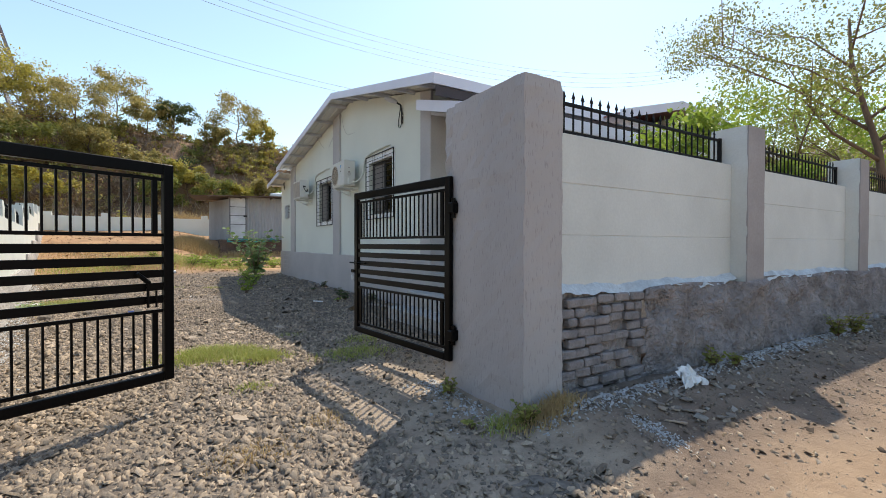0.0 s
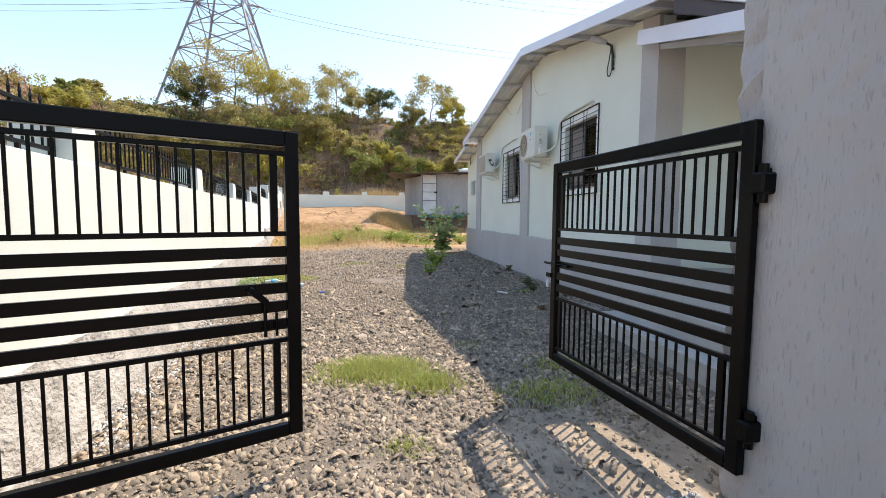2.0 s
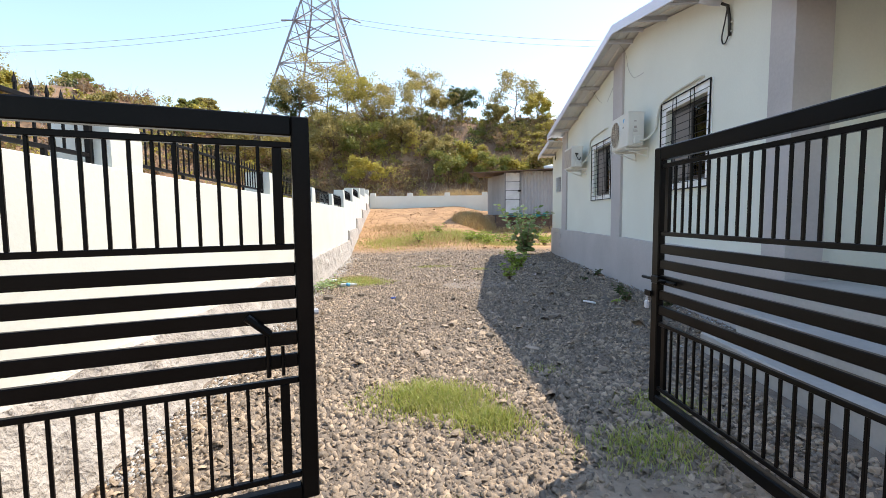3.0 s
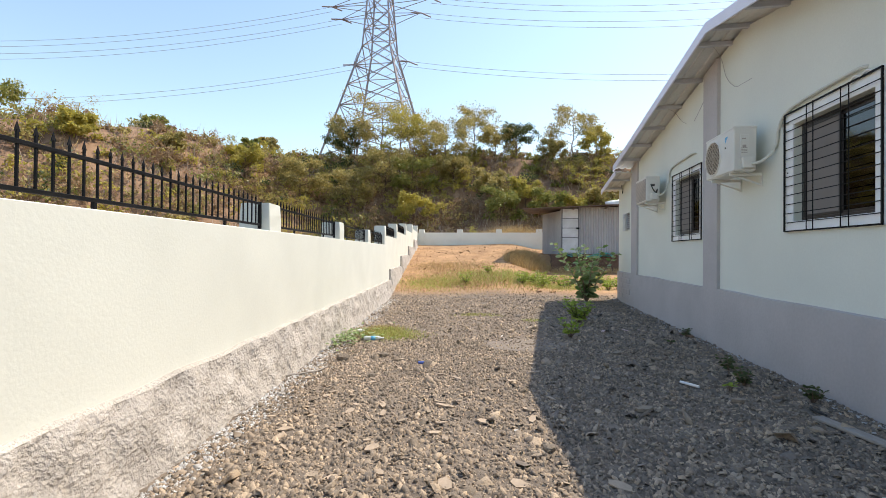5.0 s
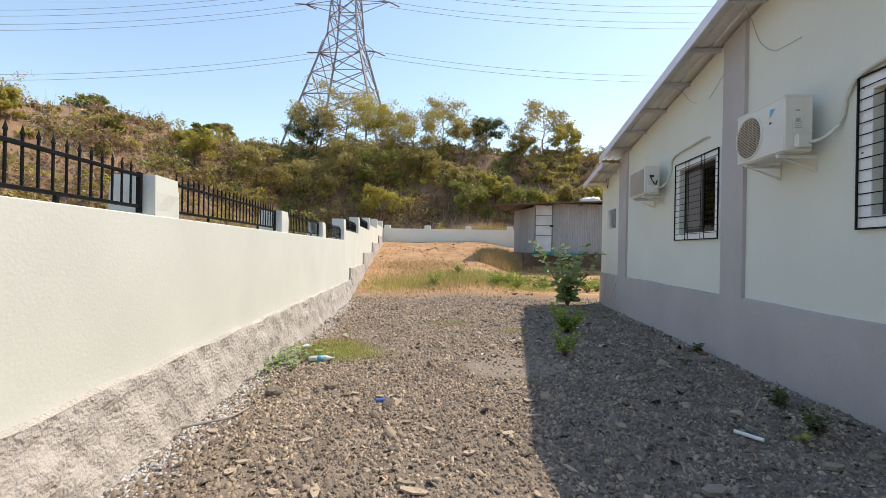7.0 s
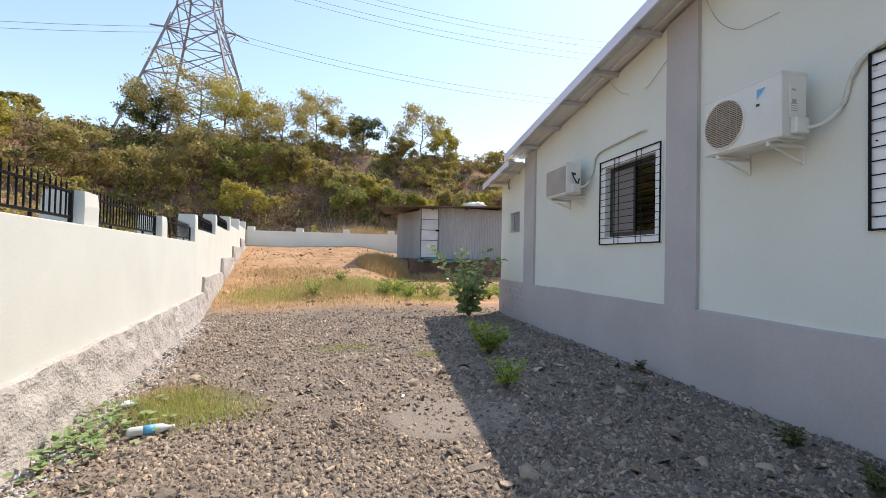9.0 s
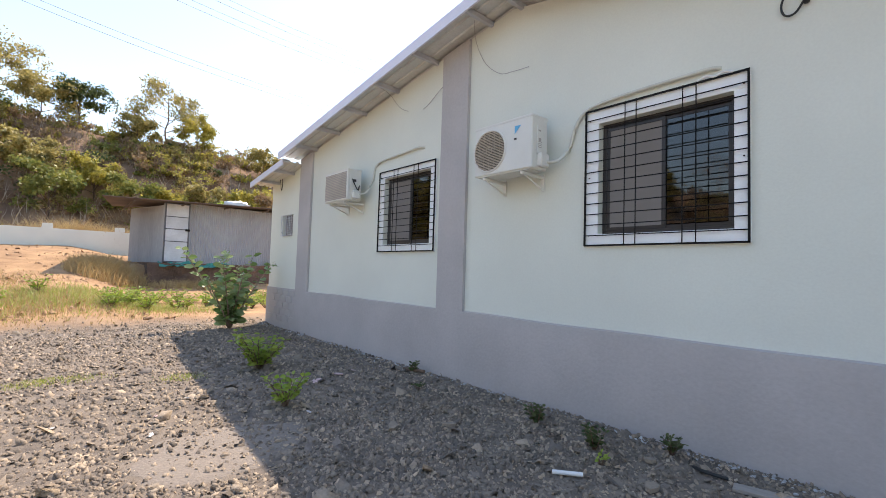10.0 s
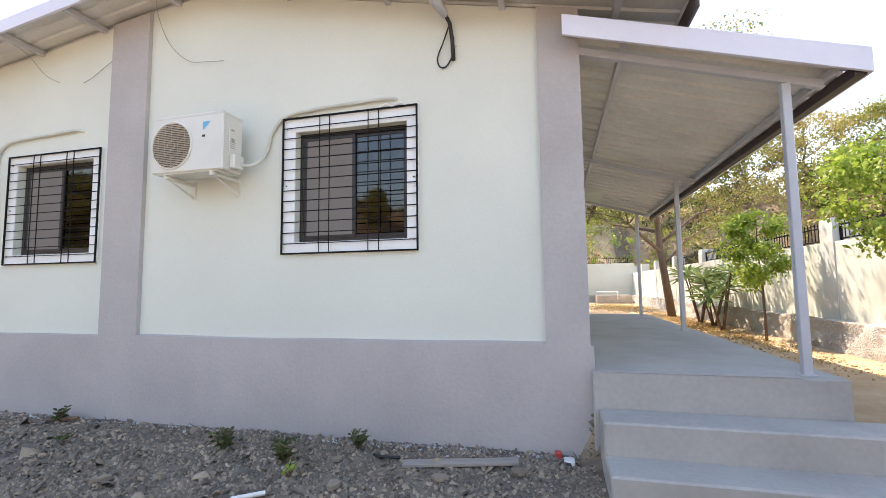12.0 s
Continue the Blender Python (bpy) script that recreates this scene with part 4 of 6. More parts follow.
# ---- gates ----
def gate_leaf(hinge, end, base, tall, label, bolt):
    """A leaf of black square tube, from its hinge to its free end: frame, two barred fields and five flat slats between."""
    d = Vector((end[0] - hinge[0], end[1] - hinge[1], 0))
    L = d.length
    leaf = thing("gate_leaf", (0, 0, 0), label, "gate", "entrance gate leaves")
    leaf.matrix_basis = pose(hinge[0], hinge[1], base, 0, 0, math.degrees(math.atan2(d.y, d.x)))
    t, w = 0.025, 0.075
    for name, x0, x1, z0, z1 in (("stile", 0, w, 0, tall), ("stile", L - w, L, 0, tall), ("top_rail", w, L - w, tall - 0.085, tall), ("bottom_rail", w, L - w, 0, 0.07)):
        part(name, Geo().box(x0, x1, -t, t, z0, z1, 0.006), BLACK, leaf)
    i0, i1 = w, L - w
    for z in (0.118, 0.562, 1.165, 1.607):
        part("thin_rail", Geo().box(i0, i1, -0.013, 0.013, z - 0.013, z + 0.013, 0.003), BLACK, leaf)
    for z0, z1 in ((0.131, 0.549), (1.178, 1.594)):
        bar = Geo().box(-0.007, 0.007, -0.007, 0.007, z0, z1, 0.002).mesh("bar", BLACK)
        wide = Geo().box(-0.02, 0.02, -0.012, 0.012, z0, z1, 0.003).mesh("inner_stile", BLACK)
        part("inner_stile", wide, None, leaf, loc=(i0 + 0.06, 0, 0))
        part("inner_stile", wide, None, leaf, loc=(i1 - 0.06, 0, 0))
        for i in range(20):
            part("bar", bar, None, leaf, loc=(i0 + 0.06 + (i + 1) * (i1 - i0 - 0.12) / 21, 0, 0))
    slat = Geo().box(i0, i1, -0.014, 0.014, -0.03, 0.03, 0.004).mesh("slat", BLACK)
    for z in (0.655, 0.757, 0.86, 0.962, 1.065):
        part("slat", slat, None, leaf, loc=(0, 0, z))
    for z in (0.25, tall - 0.3):
        g = Geo().box(-0.07, 0.0, -0.05, 0.05, z - 0.05, z + 0.05, 0.01)
        g.tube([(-0.03, 0, z - 0.09), (-0.03, 0, z + 0.09)], 0.022, 10)
        part("hinge", g, BLACK, leaf, "heavy black gate hinge")
    if bolt:
        g = Geo().tube([(L - 0.3, 0.035, 0.86), (L + 0.09, 0.035, 0.86)], 0.011, 8)
        g.box(L - 0.12, L - 0.04, 0.024, 0.05, 0.835, 0.885, 0.004)
        g.tube([(L - 0.2, 0.035, 0.86), (L - 0.2, 0.1, 0.86)], 0.008, 6)
        part("slide_bolt", g, BLACK, leaf)
        g = Geo().box(L - 0.02, L + 0.055, 0.03, 0.042, 0.735, 0.775, 0.003)
        part("hasp", g, BLACK, leaf)
        g = Geo().box(L + 0.018, L + 0.05, 0.02, 0.045, 0.645, 0.7, 0.006)
        g.tube([(L + 0.024, 0.033, 0.7), (L + 0.026, 0.033, 0.735), (L + 0.042, 0.033, 0.735), (L + 0.044, 0.033, 0.7)], 0.004, 6)
        part("padlock", g, STEEL, leaf, "small steel padlock")
    else:
        g = Geo().tube([(L - 0.2, -0.035, 0.6), (L - 0.2, -0.035, 0.8)], 0.01, 8)
        g.tube([(L - 0.14, -0.035, 0.6), (L - 0.14, -0.035, 0.73)], 0.008, 8)
        g.tube([(L - 0.28, -0.035, 0.87), (L - 0.19, -0.035, 0.79)], 0.018, 8)
        part("drop_bolt", g, BLACK, leaf)
        part("keeper", Geo().tube([(L - 0.001, 0, 0.865), (L + 0.02, 0, 0.865)], 0.014, 10), STEEL, leaf, "shiny keeper stub")


gate_leaf((2.335, 2.77), (2.12, 4.645), 0.62, 1.73, "black steel gate leaf swung inward, barred, with slats and a bolt", True)
gate_leaf((-1.555, 2.72), (0.128, 3.543), 0.62, 1.73, "black steel gate leaf swung partly inward, with bars and slats", False)
for g0, hinge_x in ((gp, 2.37),):
    part("hinge_plate", Geo().box(-0.218, -0.205, 0.38, 0.46, 1.6, 1.72, 0.002).box(-0.218, -0.205, 0.38, 0.46, 0.42, 0.54, 0.002), BLACK, g0, "black hinge plates")


def curve_points(keys, per=6):
    """A smooth line through the given places."""
    k = [Vector(p) for p in keys]
    out = []
    for i in range(len(k) - 1):
        p0, p1, p2, p3 = k[max(i - 1, 0)], k[i], k[i + 1], k[min(i + 2, len(k) - 1)]
        for j in range(per):
            t = j / per
            out.append(0.5 * ((2 * p1) + (p2 - p0) * t + (2 * p0 - 5 * p1 + 4 * p2 - p3) * t * t + (3 * p1 - p0 - 3 * p2 + p3) * t ** 3))
    return out + [k[-1]]


# ---- air conditioners and wiring on the gable ----
def fan_unit(y0, y1, z0, z1, xf, label, style):
    """Outdoor unit on brackets; style 'fan' has a round fan guard, 'louvre' a slatted face."""
    at = Vector((xf, (y0 + y1) / 2, z0))
    u = thing("air_conditioner_outdoor_unit", at, label, "air conditioner", "outdoor air conditioner units")
    hw, hh, dp = (y1 - y0) / 2, z1 - z0, 0.31
    g = Geo().box(0.0, dp, -hw, hw, 0.012, hh, 0.014)
    g.box(0.02, dp - 0.02, -hw + 0.05, hw - 0.05, 0.0, 0.013, 0.003)
    body = part("casing", g, AC_WHITE, u)
    g = Geo().box(-0.004, dp + 0.004, -hw - 0.004, hw + 0.004, hh - 0.028, hh + 0.004, 0.006)
    part("lid", g, AC_WHITE, u)
    if style == "fan":
        cy, cz, R = 0.2, hh * 0.49, 0.265
        ring = [(-0.006, cy + R * math.cos(a), cz + R * math.sin(a)) for a in np.linspace(0, 2 * math.pi, 49)]
        # no hole in the casing: the recess's shade is this flat dark disc
        part("fan_recess_disc", Geo().add([(-0.0025, cy, cz)] + [(-0.0025, p[1], p[2]) for p in ring], [(0, i + 1, i + 2) for i in range(48)]), DARK, u, "flat dark disc standing in for the shaded fan recess")
        part("guard_ring", Geo().tube(ring, 0.012, 6), AC_WHITE, u)
        guard = part("fan_guard", Geo().tube([(-0.015, cy + 0.05 * math.cos(q), cz + 0.05 * math.sin(q)) for q in np.linspace(0, 2 * math.pi, 17)], 0.004, 5), AC_WIRE, u, "beige wire fan guard")
        for i in range(-12, 13):
            z = cz + i * R / 13
            h = math.sqrt(max(0.0, R * R - (z - cz) ** 2))
            part("wire", Geo().tube([(-0.009, cy - h, z), (-0.014, cy, z), (-0.009, cy + h, z)], 0.0065, 4), AC_WIRE, guard)
        for i in (-2, -1, 0, 1, 2):
            y = cy + i * R / 3
            h = math.sqrt(max(0.0, R * R - (y - cy) ** 2))
            part("wire", Geo().tube([(-0.012, y, cz - h), (-0.012, y, cz + h)], 0.003, 4), AC_WIRE, guard)
        g = Geo()
        for k in range(3):
            a = k * 2.094
            pts = [(-0.003, cy + 0.03 * math.cos(a + b), cz + 0.03 * math.sin(a + b)) for b in (0.0, 0.9)] + [(-0.003, cy + 0.22 * math.cos(a + b), cz + 0.22 * math.sin(a + b)) for b in (0.7, 0.0)]
            g.add([(-0.0035, p[1], p[2]) for p in pts], [(0, 1, 2, 3)])
        part("fan_blade", g, DARK, u)
        g = Geo().add([(-0.004, -0.21, hh - 0.1), (-0.004, -0.31, hh - 0.1), (-0.004, -0.21, hh - 0.2)], [(0, 1, 2)])
        part("blue_mark", g, BLUE, u, "light blue triangular mark")
        g = Geo().box(-0.003, 0.001, -0.24, -0.2, hh - 0.27, hh - 0.245, 0.001)
        part("lettering_bar", g, DARK, u, "small dark printed bar")
        g = Geo().box(0.09, 0.2, -hw - 0.012, -hw + 0.002, 0.2, hh - 0.12, 0.004)
        part("side_panel", g, AC_WHITE, u)
        g = Geo()
        for i in range(4):
            g.box(0.1, 0.18, -hw - 0.0135, -hw - 0.011, 0.27 + i * 0.022, 0.278 + i * 0.022, 0.0005)
        g.box(0.11, 0.16, -hw - 0.0135, -hw - 0.011, hh - 0.19, hh - 0.17, 0.001)
        g.box(0.115, 0.165, -hw - 0.0138, -hw - 0.0113, hh - 0.31, hh - 0.27, 0.001)
        part("rating_label", g, AC_GREY, u, "printed rating label and small slots")
    else:
        part("louvred_face", Geo().box(-0.006, 0.002, -hw + 0.03, hw - 0.02, 0.05, hh - 0.05, 0.003), AC_GREY, u, "taupe louvred face")
        g = Geo()
        for i in range(15):
            z = 0.075 + i * (hh - 0.15) / 14
            g.box(-0.012, -0.005, -hw + 0.04, hw - 0.03, z - 0.006, z + 0.006, 0.001)
        part("louvre", g, AC_WIRE, u)
        g = Geo().box(0.06, 0.26, -hw - 0.008, -hw + 0.001, 0.08, hh - 0.1, 0.004)
        part("side_panel", g, AC_WHITE, u)
        part("cable", Geo().tube(curve_points([(0.1, -hw - 0.02, 0.42), (0.14, -hw - 0.05, 0.3), (0.2, -hw - 0.06, 0.22), (0.24, -hw - 0.05, 0.3), (0.2, -hw - 0.03, 0.12)]), 0.012, 6), CABLE, u, "looped black cable")
        g = Geo().box(0.12, 0.19, -hw - 0.012, -hw - 0.007, hh - 0.24, hh - 0.19, 0.001)
        part("rating_label", g, DARK, u, "dark printed label")
    g = Geo().box(0.1, 0.26, -hw - 0.07, -hw + 0.001, 0.04, 0.2, 0.012)
    part("valve_cover", g, AC_WHITE, u)
    for y in (-hw + 0.16, hw - 0.16):
        g = Geo().box(0.02, WX - at.x - 0.001, y - 0.02, y + 0.02, -0.042, -0.002, 0.004)
        g.box(WX - at.x - 0.02, WX - at.x - 0.001, y - 0.025, y + 0.025, -0.2, 0.02, 0.004)
        g.prism([(WX - at.x - 0.02, -0.19), (WX - at.x - 0.02, -0.16), (0.1, -0.042), (0.06, -0.042)], "y", y - 0.004, y + 0.004)
        part("bracket", g, AC_WHITE, u, "white steel wall bracket")
    return u


fan_unit(10.39, 11.33, 3.22, 3.875, 3.99, "ivory air conditioner outdoor unit with a round fan guard", "fan")
fan_unit(14.7, 15.6, 3.27, 3.88, 3.97, "older ivory air conditioner outdoor unit with a taupe louvred face", "louvre")


X0 = WX - 0.03
single("refrigerant_pipe", Geo().tube(curve_points([(4.2, 10.34, 3.32), (4.3, 10.24, 3.34), (X0, 10.16, 3.5), (X0, 10.08, 3.74), (X0, 9.93, 3.9), (X0, 9.6, 3.955), (X0, 9.0, 3.975), (X0, 8.66, 3.98), (X0 + 0.04, 8.56, 3.97)]), 0.021, 8), PIPE_WRAP,
       "cream-wrapped refrigerant pipe clipped over the window", "pipe", "refrigerant pipes", smooth=True)
single("refrigerant_pipe", Geo().tube(curve_points([(4.18, 14.66, 3.4), (4.32, 14.58, 3.45), (X0, 14.52, 3.7), (X0, 14.44, 3.93), (X0, 14.2, 4.02), (X0, 13.6, 4.05), (X0, 13.1, 4.07), (X0 + 0.04, 12.98, 4.05)]), 0.02, 8), PIPE_WRAP,
       "cream-wrapped refrigerant pipe above the window", "pipe", "refrigerant pipes", smooth=True)
single("pipe_lagging_scrap", Geo().tube([(X0 - 0.01, y, 3.9 + 0.012 * math.sin(40 * y)) for y in np.linspace(8.75, 8.45, 12)], 0.012, 6), PLASTIC, "frayed white lagging by the window corner", "pipe wrap")
cab = thing("wall_lamp", (WX, 7.95, 4.73), "grey outdoor lamp head on an arm with a looped black cable", "lamp")
part("lamp_head", Geo().tube([(-0.36, 0.12, 0.12), (-0.24, 0.08, 0.08), (-0.12, 0.03, 0.03)], [0.045, 0.055, 0.04], 10), STEEL, cab, smooth=True)
part("arm", Geo().tube([(-0.14, 0.03, 0.03), (-0.05, 0, -0.02), (-0.03, -0.02, -0.2), (-0.03, -0.03, -0.42)], 0.022, 8), CABLE, cab, smooth=True)
part("cable", Geo().tube(curve_points([(-0.05, 0.0, -0.02), (-0.04, 0.07, -0.2), (-0.035, 0.14, -0.37), (-0.03, 0.12, -0.47), (-0.03, 0.05, -0.48), (-0.03, -0.02, -0.38)]), 0.009, 6), CABLE, cab, smooth=True)
part("clip", Geo().box(-0.03, -0.001, -0.06, 0.0, -0.26, -0.245, 0.002).box(-0.03, -0.001, -0.06, 0.0, -0.38, -0.365, 0.002), PLASTIC, cab)
cab = thing("wall_lamp", (WX, 19.1, 4.45), "small outdoor lamp with a drooping black cable", "lamp")
part("arm", Geo().tube([(-0.3, 0.1, 0.16), (-0.12, 0.03, 0.06), (-0.02, 0, -0.05)], 0.02, 8), CABLE, cab)
part("cable", Geo().tube(curve_points([(-0.1, 0.03, 0.05), (-0.04, 0.06, -0.2), (-0.03, 0.02, -0.42), (-0.03, -0.05, -0.3), (-0.03, -0.02, -0.1)]), 0.009, 6), CABLE, cab)
WIRE = mat("thin_grey_wire", (0.42, 0.4, 0.38), 0.6, 0.1, 5, 60, 0.0)
for keys in (((3.88, 11.3, 5.72), (4.38, 11.78, 5.5), (4.41, 11.6, 5.05), (4.41, 11.3, 4.78), (4.41, 11.05, 4.73), (4.43, 10.8, 4.72)),
             ((4.4, 12.38, 5.0), (4.41, 12.6, 4.9), (4.41, 12.85, 4.76), (4.43, 13.03, 4.72)),
             ((4.42, 13.44, 4.78), (4.41, 13.7, 4.92), (4.3, 13.9, 5.2), (4.0, 13.95, 5.3))):
    single("loose_wire", Geo().tube(curve_points(keys), 0.005, 5), WIRE, "thin loose wire stapled to the wall", "wire", "loose wires")


# ---- pylon and lines ----
py = thing("pylon", (-24.0, 82.0, 12.0), "tall galvanised steel lattice power pylon on the hill", "pylon")


def half(z):
    """Half width of the tower's body at a height above its foot."""
    return 9.6 - 0.26 * z if z < 27 else max(0.9, 2.58 - 0.075 * (z - 27))


def member(a, b, r, name="brace"):
    part(name, Geo().tube([a, b], r, 4), TOWER, py)


LEV = [0, 6, 11, 15.5, 19.5, 23.2, 27, 30, 33, 36.5, 40]
CR = [(1, 1), (1, -1), (-1, -1), (-1, 1)]
for sx, sy in CR:
    part("leg", Geo().tube([(sx * half(z), sy * half(z), z - (2 if z == 0 else 0)) for z in LEV], [0.2] * 6 + [0.15] * 5, 4), TOWER, py)
for k in range(len(LEV) - 1):
    z0, z1 = LEV[k], LEV[k + 1]
    h0, h1 = half(z0), half(z1)
    for i in range(4):
        (ax, ay), (bx, by) = CR[i], CR[(i + 1) % 4]
        g = Geo()
        g.tube([(ax * h0, ay * h0, z0), (bx * h1, by * h1, z1)], 0.09, 4)
        g.tube([(bx * h0, by * h0, z0), (ax * h1, ay * h1, z1)], 0.09, 4)
        if k % 2 == 0 or k > 5:
            g.tube([(ax * h1, ay * h1, z1), (bx * h1, by * h1, z1)], 0.08, 4)
        q0 = Vector((ax * h0, ay * h0, z0)).lerp(Vector((bx * h1, by * h1, z1)), 0.28)
        q1 = Vector((ax * h0, ay * h0, z0)).lerp(Vector((ax * h1, ay * h1, z1)), 0.5)
        q2 = Vector((bx * h0, by * h0, z0)).lerp(Vector((ax * h1, ay * h1, z1)), 0.28)
        q3 = Vector((bx * h0, by * h0, z0)).lerp(Vector((bx * h1, by * h1, z1)), 0.5)
        if k < 6:
            g.tube([q0, q1], 0.05, 3)
            g.tube([q2, q3], 0.05, 3)
        part("bracing", g, TOWER, py)
ARMS = [(24.8, 5.2), (33.5, 7.6), (36.0, 9.5)]
for z, reach in ARMS:
    for s in (-1, 1):
        g = Geo()
        h = half(z)
        for yy in (-h, h):
            g.tube([(s * h, yy, z + 0.8), (s * reach, 0, z)], 0.07, 4)
            g.tube([(s * h, yy, z - 0.7), (s * reach, 0, z)], 0.07, 4)
        part("cross_arm", g, TOWER, py)
        g = Geo()
        for e in (-1, 1):
            g.tube([(s * reach, 0, z), (s * reach + e * 1.6, e * 1.0, z - 0.35)], 0.12, 6)
        part("insulator", g, TOWER, py)
PB = Vector((-24.0, 82.0, 12.0))
LINES = []
for z, reach in ARMS:
    for s, dest in ((-1, (-190, 60)), (1, (130, 75))):
        for off in (0, 0.9):
            a = PB + Vector((s * reach, 0, z - off))
            b = Vector((dest[0], dest[1] + off, 12 + z + 6 - off))
            pts = [a.lerp(b, i / 24) - Vector((0, 0, 9.0 * 4 * (i / 24) * (1 - i / 24))) for i in range(25)]
            single("power_line", Geo().tube(pts, 0.03, 4), TOWER, "thin overhead power line sagging from the pylon", "power line", "overhead lines")

# ---- shed ----
SH = (5.5, 31.0, 1.9)
shed = thing("shed", SH, "grey corrugated metal shed with a rusty flat roof", "shed")


def corrugated(a, b, z0, z1, pitch=0.09, rise=0.012):
    a, b = Vector(a), Vector(b)
    run = b - a
    k = max(2, int(run.length / pitch) * 2)
    nrm = Vector((run.y, -run.x)).normalized()
    vs = []
    for z in (z0, z1):
        for i in range(k + 1):
            p = a + run * (i / k) + nrm * (rise if i % 2 else -rise)
            vs.append((p.x, p.y, z))
    for z in (z0, z1):
        for i in range(k + 1):
            p = a + run * (i / k) + nrm * ((rise if i % 2 else -rise) - 0.03)
            vs.append((p.x, p.y, z))
    m = k + 1
    fs = [(i, i + 1, m + i + 1, m + i) for i in range(k)] + [(2 * m + i, 3 * m + i, 3 * m + i + 1, 2 * m + i + 1) for i in range(k)]
    fs += [(m + i, m + i + 1, 3 * m + i + 1, 3 * m + i) for i in range(k)] + [(0, m, 3 * m, 2 * m), (k, 2 * m + k, 3 * m + k, m + k)]
    return Geo().add(vs, fs)


P1, P2, P3, P4 = (-2.05, -1.0), (3.6, -0.9), (3.4, 2.0), (-2.9, 2.2)
part("front_wall", corrugated((-1.05, -1.0), P2, 0.05, 2.78), SHED_WALL, shed)
part("front_wall", corrugated(P1, (-1.98, -1.0), 0.05, 2.7), SHED_WALL, shed)
part("side_wall", corrugated(P4, P1, 0.05, 2.6), SHED_WALL, shed)
part("rear_wall", corrugated(P3, P4, 0.05, 2.6), SHED_WALL, shed)
part("side_wall", corrugated(P2, P3, 0.05, 2.7), SHED_WALL, shed)
door = part("door", Geo().box(-1.97, -1.06, -1.04, -1.02, 0.08, 2.7, 0.004), mat("pale_patched_door_sheet", (0.6, 0.61, 0.63), 0.5, 0.12, 2, 20, 0.1, 0.003), shed, "pale patched metal door")
g = Geo()
for z in (0.1, 1.0, 1.55, 2.1, 2.68):
    g.box(-1.97, -1.06, -1.06, -1.041, z, z + 0.035, 0.003)
for x in (-1.99, -1.08):
    g.box(x, x + 0.035, -1.062, -1.04, 0.08, 2.72, 0.003)
part("door_frame", g, mat("dull_dark_iron", (0.12, 0.12, 0.14), 0.6, 0.2, 3, 40, 0.1, 0.003), door)
part("latch", Geo().box(-1.2, -1.0, -1.075, -1.06, 1.5, 1.6, 0.004), BLACK_MATT, door)
g = Geo()
g.add([(-4.3, -1.8, 2.63), (4.2, -1.7, 2.95), (4.0, 2.9, 3.05), (-3.6, 2.8, 2.72), (-4.3, -1.8, 2.66), (4.2, -1.7, 2.98), (4.0, 2.9, 3.08), (-3.6, 2.8, 2.75)],
      [(3, 2, 1, 0), (4, 5, 6, 7), (0, 1, 5, 4), (1, 2, 6, 5), (2, 3, 7, 6), (3, 0, 4, 7)])
part("roof", g, SHED_ROOF, shed, "thin rusty brown sheet roof with a wide overhang")
for x in (-3.2, -1.4, 0.4, 2.2):
    part("roof_batten", Geo().box(x, x + 0.06, -1.75, 2.4, 2.72 + 0.035 * x * 0.9 - 0.05, 2.72 + 0.035 * x * 0.9, 0.004), SHED_ROOF, shed)
g = Geo()
lumpy_box(g, -2.6, 3.8, -1.5, 2.6, -1.6, 0.04, 91, 0.03, 0.25, 0.02)
single("shed_platform", g, mat("crumbling_laterite_bank", (0.2, 0.12, 0.085), 0.95, 0.35, 1.6, 14, 1.0, 0.05), "crumbling red-brown earth and stone platform", "platform", kind="structure", at=SH)


def sack(name, at, size, seed, material, label, category):
    r = np.random.default_rng(seed)
    g = Geo()
    n, m = 14, 8
    vs = []
    for j in range(m + 1):
        th = math.pi * j / m
        for i in range(n):
            ph = 2 * math.pi * i / n
            k = 1 + 0.12 * r.normal()
            vs.append((size[0] * k * math.sin(th) * math.cos(ph), size[1] * k * math.sin(th) * math.sin(ph), size[2] * (1 + math.cos(th)) * k))
    g.add(vs, [(j * n + i, j * n + (i + 1) % n, (j + 1) * n + (i + 1) % n, (j + 1) * n + i) for j in range(m) for i in range(n)])
    return single(name, g, material, label, category, at=at, smooth=True)


sack("sack", (6.6, 30.6, 4.79), (0.55, 0.4, 0.16), 2, PLASTIC, "crumpled white sack lying on the shed roof", "sack")
g = Geo()
r = np.random.default_rng(5)
vs = []
for j in range(6):
    for i in range(18):
        vs.append((-2.2 + i * 0.17 + 0.03 * r.normal(), -1.75 + j * 0.12 + 0.03 * r.normal(), 0.02 + 0.08 * abs(r.normal()) - 0.06 * (5 - j) * 0.5))
g.add(vs, [(j * 18 + i, j * 18 + i + 1, (j + 1) * 18 + i + 1, (j + 1) * 18 + i) for j in range(5) for i in range(17)])
single("shade_net", g, mat("teal_shade_net", (0.05, 0.3, 0.24), 0.8, 0.25, 6, 60, 0.3, 0.004), "crumpled teal shade net on the platform edge", "net", at=SH)


# ---- gravel ----
CUBE = np.array([[sx, sy, sz] for sz in (-1, 1) for sx, sy in ((-1, -1), (1, -1), (1, 1), (-1, 1))], float)
CUBE_F = np.array([(4, 5, 6, 7), (0, 1, 5, 4), (1, 2, 6, 5), (2, 3, 7, 6), (3, 0, 4, 7)])


